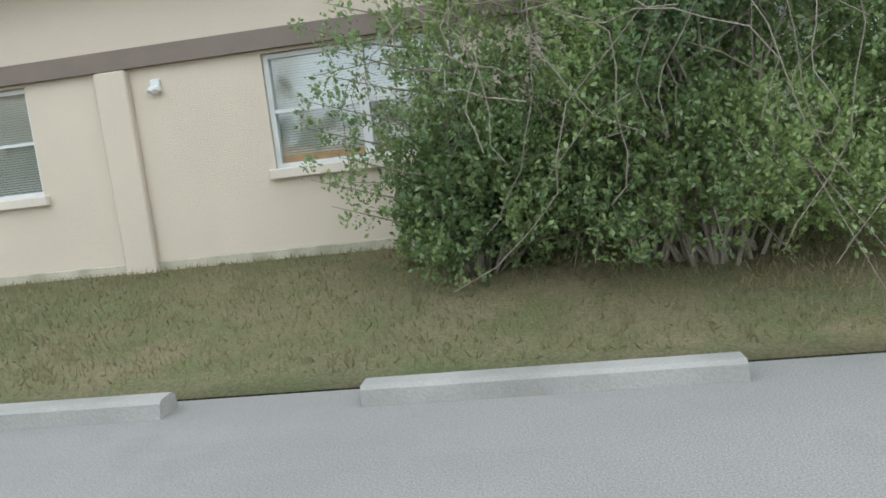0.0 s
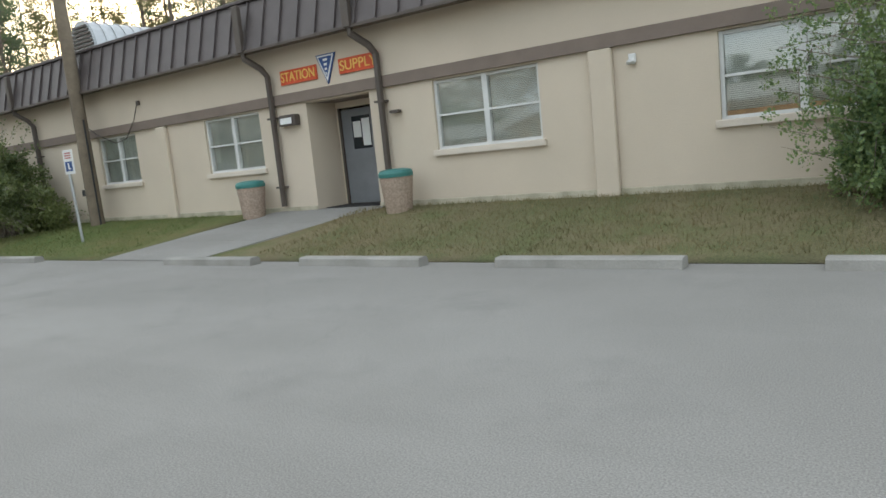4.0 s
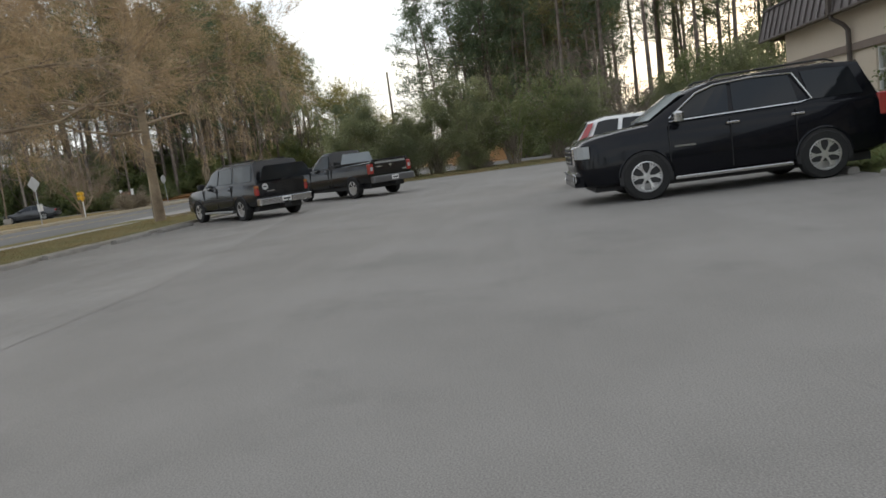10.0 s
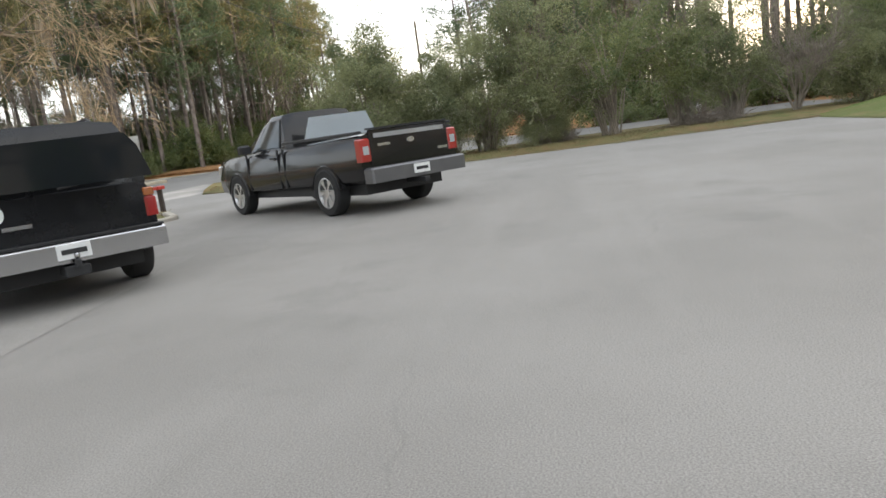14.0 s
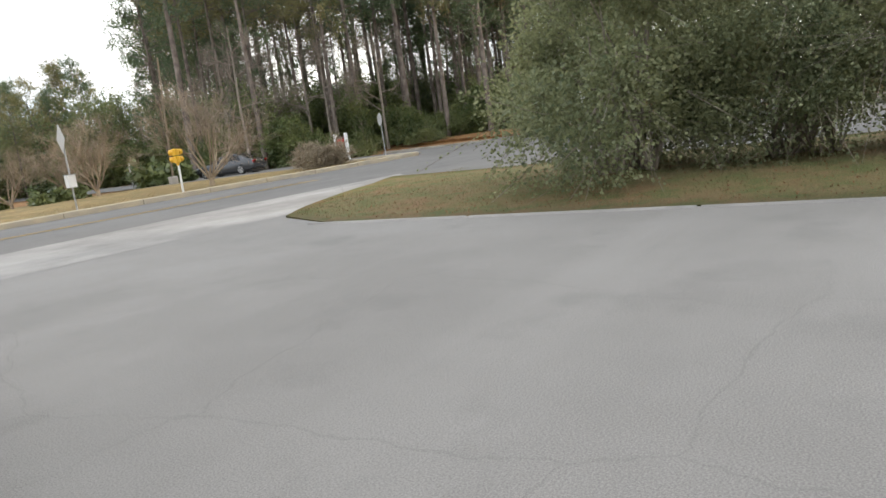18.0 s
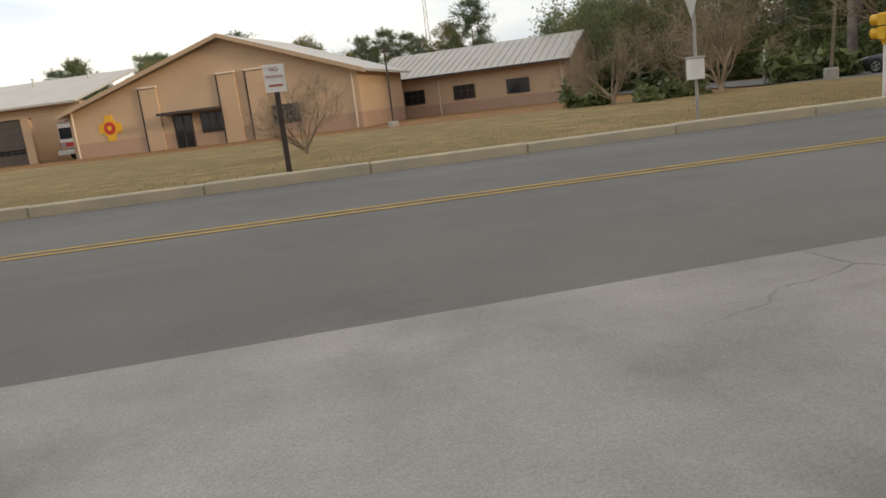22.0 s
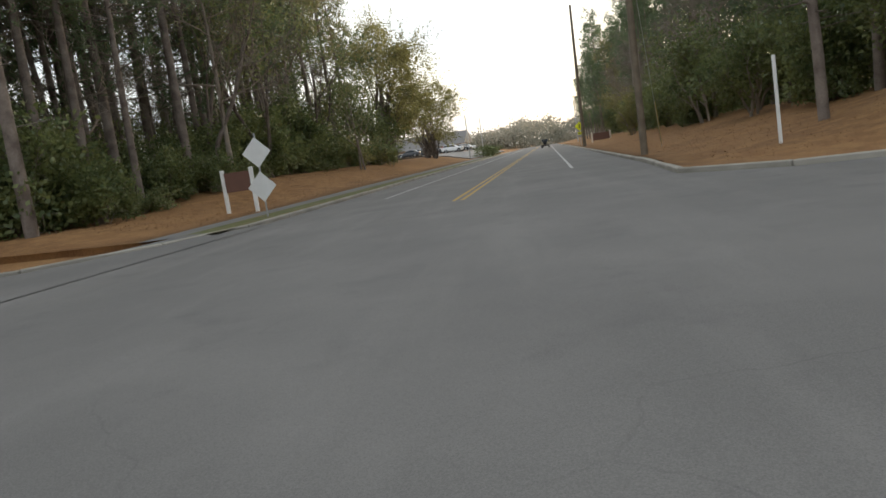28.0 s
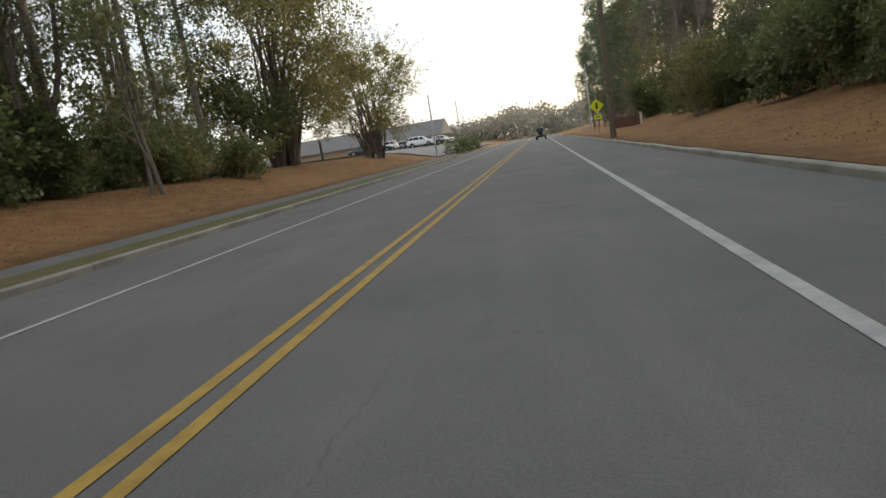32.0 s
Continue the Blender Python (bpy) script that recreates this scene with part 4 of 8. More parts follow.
sg = thing("station_supply_sign", "orange-red wall sign lettered STATION SUPPLY with triangle emblem", "sign", (-8.81, WY, 2.93))
for text, cx, wd in (("STATION", -0.72, 0.94), ("SUPPLY", 0.74, 0.90)):
    b = part("board", Geo().box(cx - wd / 2, -0.035, -0.13, cx + wd / 2, -0.002, 0.13, b=0.006), SIGN_RED, sg)
    lt = lettering("lettering", text, 0.245, SIGN_YEL, b, pose(cx, -0.042, 0.0, 90))
    lt.matrix_basis = pose(cx, -0.042, -0.005, 90) @ Matrix.Diagonal((wd * 0.92 / max(lt.dimensions.x, 0.1), 1.0, 1.0, 1.0))
em = part("emblem", Geo().prism([(-0.235, 0.27), (0.235, 0.27), (0.0, -0.25)], -0.03, -0.002), SIGN_BLUE, sg, "dark blue triangle emblem with pale marks")
part("rim", Geo().prism([(-0.205, 0.25), (0.205, 0.25), (0.0, -0.205)], -0.036, -0.031), WHITE, em)
part("field", Geo().prism([(-0.165, 0.225), (0.165, 0.225), (0.0, -0.135)], -0.042, -0.037), SIGN_BLUE, em)
for k in range(4):
    part("mark", Geo().box(-0.05 + 0.012 * k, -0.047, 0.15 - 0.08 * k, 0.05 - 0.012 * k, -0.043, 0.19 - 0.08 * k), WHITE, em)

vent = thing("roof_ventilator", "half-round ribbed metal ventilator hood on the roof", "ventilator", (-22.6, 11.6, 5.65))
arc = [(0.72 * math.cos(math.pi * k / 16), 0.98 * math.sin(math.pi * k / 16)) for k in range(17)]
part("hood", Geo().prism(arc, -1.0, 2.4, 1), ALU, vent)
part("curb", Geo().box(-0.74, -1.0, -0.8, 0.74, 2.4, -0.002), FASCIA, vent)
for k in range(7):
    h = 0.08 + 0.12 * k
    hw = 0.72 * math.sqrt(max(0.0, 1 - (h / 0.98) ** 2)) * 0.92
    part("louvre", Geo().box(-hw, -1.06, h - 0.04, hw, -1.005, h + 0.02), SPOUT, vent)
for k in range(9):
    rib = [(0.75 * math.cos(math.pi * j / 16), 1.01 * math.sin(math.pi * j / 16)) for j in range(17)]
    part("rib", Geo().prism(rib, -0.95 + 0.38 * k, -0.91 + 0.38 * k, 1), ALU, vent)


def bin_at(x, y, z):
    b = thing("litter_bin", "tapered pebbled concrete litter bin with teal lid", "litter bin", (x, y, z), group="litter bins by the door")
    part("body", Geo().lathe([(0.20, 0), (0.21, 0.02), (0.27, 0.60), (0.25, 0.62)], 24), AGGREGATE, b, smooth=True)
    part("lid", Geo().lathe([(0.28, 0.615), (0.285, 0.67), (0.26, 0.72), (0.15, 0.745), (0.14, 0.73)], 24), TEAL, b, "teal plastic lid")
    return b


bin_at(-10.8, 6.65, 0.36)
bin_at(-7.1, 6.5, 0.34)

# concrete wheel stops in the lot
STOP_M = mat("worn_wheel_stop_concrete", (0.31, 0.295, 0.27), 0.9, var=0.25, scale=2.0, bump=0.3, bscale=60, col2=(0.22, 0.21, 0.19))
stop_g = Geo()
for k, (w0, h) in enumerate(((0.09, 0.0),)):
    stop_g.prism([(-0.10, 0), (0.10, 0), (0.085, 0.085), (0.06, 0.105), (-0.06, 0.105), (-0.085, 0.085)], -0.98, 0.98, 0)
stop_me = stop_g.mesh("wheel_stop")
for i, (x, y, r) in enumerate(((-8.6, 3.85, 0.5), (-5.75, 3.9, -1), (-14.7, 3.9, 1), (-17.5, 3.95, -1), (-20.4, 3.9, 0), (-2.8, 3.9, 0), (-23.3, 3.9, 1), (0.3, 3.9, 0))):
    tagged(part("wheel_stop", stop_me, STOP_M, m=pose(x, y, 0, 0, 0, r)), "worn grey concrete wheel stop on the asphalt", "wheel stop", "wheel stops by the lawn")
for x, y, r in ((-23.2, -13.0, -3), (-25.6, -12.75, 2), (-28.0, -12.6, -2), (-20.8, -13.0, 1)):
    tagged(part("wheel_stop", stop_me, STOP_M, m=pose(x, y, 0, 0, 0, r)), "worn pale concrete wheel stop along the grass island", "wheel stop", "wheel stops by the island")

# ---- the fire station across the road ----
TAN_TRIM = mat("tan_trim_paint", (0.42, 0.31, 0.21), 0.7, var=0.1)
fs = thing("fire_station", "tan block fire station with gabled front and pale metal roof", "building", (-43.73, -62.71, 0.0), -20.2)
FW, FH, FL, FP, FK, GD = 20.8, 3.62, 3.05, 6.55, 8.65, 10.6     # width, west and east eave, peak, peak place and depth; the front lies on local y = 0
gab = Geo().add([(0, 0, 1.05), (FW, 0, 1.05), (FW, 0, FL), (FK, 0, FP), (0, 0, FH), (0, -0.3, 1.05), (FW, -0.3, 1.05), (FW, -0.3, FL), (FK, -0.3, FP), (0, -0.3, FH)],
                [(0, 1, 2, 3, 4), (9, 8, 7, 6, 5), (0, 4, 9, 5), (1, 6, 7, 2)])
gab.box(0, -GD, 1.05, 0.3, -0.3, FH).box(FW - 0.3, -GD, 1.05, FW, -0.3, FL)
part("gable_wall", gab, TAN_BLOCK, fs, "tan split block wall")
base = Geo().box(-0.02, -0.32, -0.4, FW + 0.02, 0.02, 1.049).box(-0.02, -GD, -0.4, 0.3, -0.32, 1.049).box(FW - 0.3, -GD, -0.4, FW + 0.02, -0.32, 1.049)
part("base_band", base, ROSE_BLOCK, fs, "rose-brown block base band")
part("coping", Geo().box(-0.08, -0.2, -0.12, FW + 0.08, 0.10, 0.02), WHITE, fs)
for s in (0, 1):
    xa, xb = (-0.7, FK) if not s else (FW + 0.7, FK)
    za = (FL if s else FH) - 0.18
    ra = Geo().add([(xa, 0.55, za), (xb, 0.55, FP + 0.12), (xb, -GD - 0.5, FP + 0.12), (xa, -GD - 0.5, za), (xa, 0.55, za + 0.16), (xb, 0.55, FP + 0.28), (xb, -GD - 0.5, FP + 0.28), (xa, -GD - 0.5, za + 0.16)],
                   [(0, 1, 2, 3), (7, 6, 5, 4), (0, 4, 5, 1), (3, 2, 6, 7), (0, 3, 7, 4), (1, 5, 6, 2)])
    part("roof", ra, SEAM_ROOF, fs)
    part("rake_trim", Geo().add([(xa, 0.56, za - 0.1), (xb, 0.56, FP + 0.04), (xb, 0.56, FP + 0.30), (xa, 0.56, za + 0.18), (xa, 0.60, za - 0.1), (xb, 0.60, FP + 0.04), (xb, 0.60, FP + 0.30), (xa, 0.60, za + 0.18)],
                                [(0, 1, 2, 3), (7, 6, 5, 4), (0, 4, 5, 1), (3, 2, 6, 7), (0, 3, 7, 4), (1, 5, 6, 2)]), TAN_TRIM, fs)
for x, h in ((14.4, 4.12), (8.7, 4.4), (6.7, 4.4)):
    pr = part("pier", Geo().box(x - 0.62, 0.002, -0.2, x + 0.62, 0.16, h, b=0.02), TAN_BLOCK, fs)
    # Narrow dark strip along one edge of the pier.
    part("edge_strip", Geo().box(x + 0.622, 0.002, -0.2, x + 0.72, 0.17, h), DARK_METAL, pr, "dark vertical strip beside the pier")
    part("pier_cap", Geo().box(x - 0.67, 0.0, h + 0.002, x + 0.67, 0.24, h + 0.11, b=0.02), SILL, pr)


def dark_window(a, b, z0, z1, y, parent, yaw=0.0):
    w = part("window", Geo().box(a, y + 0.002, z0, b, y + 0.03, z1), DARK_GLASS, parent, "dark tinted window with bronze frame")
    f = Geo().box(a - 0.06, y + 0.001, z0 - 0.06, b + 0.06, y + 0.06, z0).box(a - 0.06, y + 0.001, z1, b + 0.06, y + 0.06, z1 + 0.06)
    f.box(a - 0.06, y + 0.001, z0, a, y + 0.06, z1).box(b, y + 0.001, z0, b + 0.06, y + 0.06, z1)
    n = max(2, round((b - a) / 0.6))
    for k in range(1, n):
        f.box(a + (b - a) * k / n - 0.03, y + 0.03, z0, a + (b - a) * k / n + 0.03, y + 0.055, z1)
    f.box(a, y + 0.032, (z0 + z1) / 2 - 0.02, b, y + 0.05, (z0 + z1) / 2 + 0.02)
    part("window_frame", f, DARK_METAL, w)


dark_window(4.15, 5.9, 0.93, 2.02, 0, fs)
dark_window(9.35, 10.95, 0.92, 2.1, 0, fs)
ent = part("entrance", Geo().box(11.7, 0.002, 0.0, 12.9, 0.04, 2.1), DARK_GLASS, fs, "dark glazed entrance doors")
part("door_frame", Geo().box(11.62, 0.001, 0, 11.7, 0.08, 2.2).box(12.9, 0.001, 0, 12.98, 0.08, 2.2).box(12.26, 0.041, 0, 12.34, 0.07, 2.1).box(11.62, 0.001, 2.1, 12.98, 0.08, 2.2), DARK_METAL, ent)
part("canopy", Geo().box(9.35, 0.003, 2.25, 13.5, 1.1, 2.42, b=0.02), DARK_METAL, fs)
part("vent_grille", Geo().box(6.0, 0.002, 2.75, 6.4, 0.05, 3.05), DARK_METAL, fs)
for x in (0.35, FW - 0.35):
    part("downspout", Geo().tube([(x, 0.12, FH - 0.15), (x, 0.1, 3.2), (x, 0.09, 0.1)], 0.06, 6), SILL, fs)
emb = part("fire_emblem", Geo().lathe([(0.02, 0), (0.62, 0), (0.62, 0.06), (0.02, 0.06)], 24, pose(17.75, 0.002, 1.88, -90)), HYD_YEL, fs, "yellow and red fire service emblem")
part("boss", Geo().lathe([(0.01, 0), (0.42, 0), (0.42, 0.03), (0.01, 0.03)], 24, pose(17.75, 0.064, 1.88, -90)), RED_PAINT, emb)
part("disc", Geo().lathe([(0.01, 0), (0.16, 0), (0.16, 0.03), (0.01, 0.03)], 16, pose(17.75, 0.095, 1.88, -90)), HYD_YEL, emb)
for a in range(4):
    part("arm", Geo().box(-0.30, 0.003, 0.40, 0.30, 0.058, 0.86, m=pose(17.75, 0, 1.88, 0, 90 * a, 0)), HYD_YEL, emb)

# apparatus bays east of the gable, one door open with an engine inside
bay = thing("engine_bay_wing", "lower tan fire station wing with dark roller doors", "building")
bay.parent = None
bay.matrix_basis = fs.matrix_basis @ pose(FW, -1.4, 0)
bw = Geo()
for a, b in ((0.0, 0.5), (4.4, 5.1), (9.0, 9.7), (13.6, 14.3), (18.2, 19.0)):
    bw.box(a, -0.3, -0.3, b, 0, 3.3)
bw.box(0, -0.3, 3.3, 19, 0, 4.05).box(0, -14, -0.3, 0.3, -0.3, 4.05).box(18.7, -14, -0.3, 19, -0.3, 4.05).box(0.3, -14, -0.3, 18.7, -13.7, 4.05)
part("wall", bw, TAN_BLOCK, bay)
for i, (a, b) in enumerate(((5.1, 9.0), (9.7, 13.6), (14.3, 18.2))):
    d = part("roller_door", Geo().box(a, -0.2, -0.2, b, -0.15, 3.29), SPOUT, bay, "dark brown roller door")
    for k in range(1, 7):
        part("door_rib", Geo().box(a, -0.148, 0.45 * k, b, -0.13, 0.45 * k + 0.03), DARK_METAL, d)
    dark_window(a + 0.2, b - 0.2, 0.85, 1.15, -0.15, d)
part("roof", Geo().add([(-0.3, 0.7, 3.95), (19.5, 0.7, 3.95), (19.5, -7, 6.2), (-0.3, -7, 6.2), (-0.3, 0.7, 4.1), (19.5, 0.7, 4.1), (19.5, -7, 6.35), (-0.3, -7, 6.35)],
                       [(3, 2, 1, 0), (4, 5, 6, 7), (0, 1, 5, 4), (3, 7, 6, 2), (0, 4, 7, 3), (1, 2, 6, 5)]), SEAM_ROOF, bay)
for k in range(3):
    part("ridge_vent", Geo().lathe([(0.08, 0), (0.08, 0.5), (0.14, 0.52), (0.14, 0.6)], 8, pose(3 + 5 * k, -5.5, 5.9)), ALU, bay)

# fire engine standing in the open bay
fe = thing("fire_engine", "white and red fire engine inside the open bay", "truck")
fe.matrix_basis = bay.matrix_basis @ pose(1.9, -1.0, 0.0)
part("cab", Geo().box(-1.2, -7, 0.9, 1.2, 0, 2.75, b=0.08), WHITE_PAINT, fe)
part("stripe", Geo().box(-1.22, -7, 0.95, 1.22, 0.015, 1.3, b=0.01), RED_PAINT, fe, "red stripe")
part("windscreen", Geo().box(-1.05, 0.005, 1.55, 1.05, 0.03, 2.35, b=0.02), DARK_GLASS, fe)
part("bumper", Geo().box(-1.25, -0.2, 0.45, 1.25, 0.35, 0.85, b=0.05), CHROME, fe, "chrome bumper")
part("light_bar", Geo().box(-0.9, -0.9, 2.76, 0.9, -0.55, 2.92, b=0.03), RED_LENS, fe)
for s in (-1, 1):
    part("headlight", Geo().box(min(s * 0.7, s * 1.1), 0.016, 1.0, max(s * 0.7, s * 1.1), 0.05, 1.25), CLEAR_LENS, fe)
    part("wheel", Geo().lathe([(0.2, -0.15), (0.5, -0.15), (0.53, 0), (0.5, 0.15), (0.2, 0.15)], 22, pose(s * 1.05, -1.3, 0.53, 0, 90, 0)), RUBBER, fe)

# annex west of the gable
ax = thing("fire_station_annex", "tan and rose block annex with pale standing-seam roof", "building", (-45.32, -76.49, -0.2), 148.6)
A0, AW, AH = 2.0, 15.8, 3.28      # local x runs west along the front; the front lies on local y = 0 and faces -y
aw = Geo().box(A0, 0.0, 1.05, AW, 0.3, AH).box(A0, 0.3, 1.05, A0 + 0.3, 9.7, AH).box(AW - 0.3, 0.3, 1.05, AW, 9.7, AH).box(A0, 9.7, 1.05, AW, 10, AH).box(A0 - 0.3, -3.6, 1.05, A0, 0.3, AH)
aw.add([(AW, 0, AH), (AW, 10, AH), (AW, 5, 5.2), (AW - 0.25, 0, AH), (AW - 0.25, 10, AH), (AW - 0.25, 5, 5.2)], [(0, 1, 2), (5, 4, 3), (0, 2, 5, 3), (1, 4, 5, 2)])
part("wall", aw, TAN_BLOCK, ax)
part("base_band", Geo().box(A0, -0.02, -0.4, AW + 0.02, 0.3, 1.049).box(A0 - 0.3, -3.6, -0.4, A0 - 0.001, 0.3, 1.049).box(AW - 0.3, 0.3, -0.4, AW + 0.02, 10, 1.049), ROSE_BLOCK, ax, "rose-brown block base band")
ar = Geo().add([(-0.2, -0.6, AH - 0.12), (AW + 0.6, -0.6, AH - 0.12), (AW + 0.6, 5, 5.28), (-0.2, 5, 5.28), (AW + 0.6, 10.6, AH - 0.12), (-0.2, 10.6, AH - 0.12), (-0.2, -0.6, AH), (AW + 0.6, -0.6, AH), (AW + 0.6, 5, 5.4), (-0.2, 5, 5.4), (AW + 0.6, 10.6, AH), (-0.2, 10.6, AH)],
               [(0, 3, 2, 1), (3, 5, 4, 2), (6, 7, 8, 9), (9, 8, 10, 11), (0, 1, 7, 6), (4, 5, 11, 10), (1, 2, 8, 7), (2, 4, 10, 8), (0, 6, 9, 3), (3, 9, 11, 5)])
roof = part("roof", ar, SEAM_ROOF, ax)
sm = Geo().add([(-0.02, -0.6, AH + 0.001), (0.02, -0.6, AH + 0.001), (0.02, 5, 5.401), (-0.02, 5, 5.401), (-0.02, -0.6, AH + 0.05), (0.02, -0.6, AH + 0.05), (0.02, 5, 5.45), (-0.02, 5, 5.45)],
               [(4, 5, 6, 7), (0, 1, 5, 4), (0, 4, 7, 3), (1, 2, 6, 5)]).mesh("seam")
for k in range(28):
    part("seam", sm, SEAM_ROOF, roof, m=Matrix.Translation((0.1 + 0.6 * k, 0, 0)))
part("gutter", Geo().box(-0.2, -0.72, AH - 0.16, AW + 0.6, -0.601, AH + 0.0, b=0.02), DARK_METAL, ax)
for a in (2.9, 7.1, 11.4):
    w = part("window", Geo().box(a, -0.03, 1.3, a + 1.65, -0.002, 2.25), DARK_GLASS, ax, "dark tinted window with bronze frame")
    f = Geo()
    for x0, x1, z0, z1 in ((a - 0.06, a + 1.71, 1.24, 1.3), (a - 0.06, a + 1.71, 2.25, 2.31), (a - 0.06, a, 1.3, 2.25), (a + 1.65, a + 1.71, 1.3, 2.25), (a + 0.52, a + 0.58, 1.3, 2.25), (a + 1.07, a + 1.13, 1.3, 2.25)):
        f.box(x0, -0.06, z0, x1, -0.031, z1)
    f.box(a, -0.05, 1.86, a + 1.65, -0.032, 1.91)
    part("window_frame", f, DARK_METAL, w)
for x in (0.3, 5.9, AW - 0.2):
    part("downspout", Geo().tube([(x, -0.5, AH - 0.1), (x, -0.12, 2.9), (x, -0.1, 0.1)], 0.06, 6), SILL, ax)



# ---- vehicles ----
def wheel(parent, x, y, r, w, spokes, rim_r=0.66):
    """A wheel: a tyre with its rim, spokes and hub as parts; y > 0 is the car's left."""
    s = 1 if y > 0 else -1
    m = pose(x, y, r, -90 * s)
    prof = [(r * 0.60, -w / 2), (r * 0.93, -w / 2), (r, -w * 0.36), (r, w * 0.36), (r * 0.93, w / 2), (r * rim_r, w / 2), (r * rim_r, w * 0.2), (r * 0.3, w * 0.15)]
    t = part("wheel", Geo().lathe(prof, 28), RUBBER, parent, "black rubber tyre", True, m)
    rim = Geo().lathe([(r * rim_r, w * 0.3), (r * rim_r * 1.0, w * 0.47), (r * rim_r * 0.93, w * 0.48), (r * rim_r * 0.88, w * 0.3)], 28)
    rim.lathe([(0.01, w * 0.28), (r * 0.17, w * 0.28), (r * 0.16, w * 0.42), (0.01, w * 0.43)], 14)
    for k in range(spokes):
        rim.add([(r * 0.12, -r * 0.07, w * 0.3), (r * rim_r * 0.92, -r * 0.05, w * 0.34), (r * rim_r * 0.92, r * 0.05, w * 0.34), (r * 0.12, r * 0.07, w * 0.3),
                 (r * 0.12, -r * 0.055, w * 0.4), (r * rim_r * 0.92, -r * 0.04, w * 0.44), (r * rim_r * 0.92, r * 0.04, w * 0.44), (r * 0.12, r * 0.055, w * 0.4)],
                [(4, 5, 6, 7), (0, 1, 5, 4), (1, 2, 6, 5), (2, 3, 7, 6), (3, 0, 4, 7)], Matrix.Rotation(2 * math.pi * k / spokes, 4, "Z"))
        # each spoke forks towards the rim
        for q in (-1, 1):
            rim.add([(r * 0.30, q * r * 0.01, w * 0.31), (r * rim_r * 0.92, q * r * 0.17, w * 0.34), (r * rim_r * 0.92, q * r * 0.10, w * 0.34), (r * 0.38, q * r * -0.02, w * 0.31),
                     (r * 0.30, q * r * 0.02, w * 0.41), (r * rim_r * 0.92, q * r * 0.165, w * 0.44), (r * rim_r * 0.92, q * r * 0.105, w * 0.44), (r * 0.38, q * r * -0.01, w * 0.41)],
                    [(4, 5, 6, 7), (0, 1, 5, 4), (1, 2, 6, 5), (2, 3, 7, 6), (3, 0, 4, 7)], Matrix.Rotation(2 * math.pi * k / spokes, 4, "Z"))
    part("rim", rim, RIM_M, t, "silver alloy rim")
    part("brake", Geo().lathe([(0.01, w * 0.16), (r * rim_r * 0.86, w * 0.16), (r * rim_r * 0.86, w * 0.2), (0.01, w * 0.2)], 20), PLASTIC, t)


def loft(rows):
    """A closed skin through rings of equal length."""
    g, n = Geo(), len(rows[0])
    g.v = [p for r in rows for p in r]
    g.f = [(i * n + k, i * n + (k + 1) % n, (i + 1) * n + (k + 1) % n, (i + 1) * n + k) for i in range(len(rows) - 1) for k in range(n)]
    g.f += [tuple(reversed(range(n))), tuple(range((len(rows) - 1) * n, len(rows) * n))]
    return g


def lerp(tab, x):
    """Row of a table of (x, values...) in falling x, between its entries."""
    if x >= tab[0][0]:
        return tab[0][1:]
    for a, b in zip(tab, tab[1:]):
        if x >= b[0]:
            t = (a[0] - x) / (a[0] - b[0])
            return tuple(u + (v - u) * t for u, v in zip(a[1:], b[1:]))
    return tab[-1][1:]


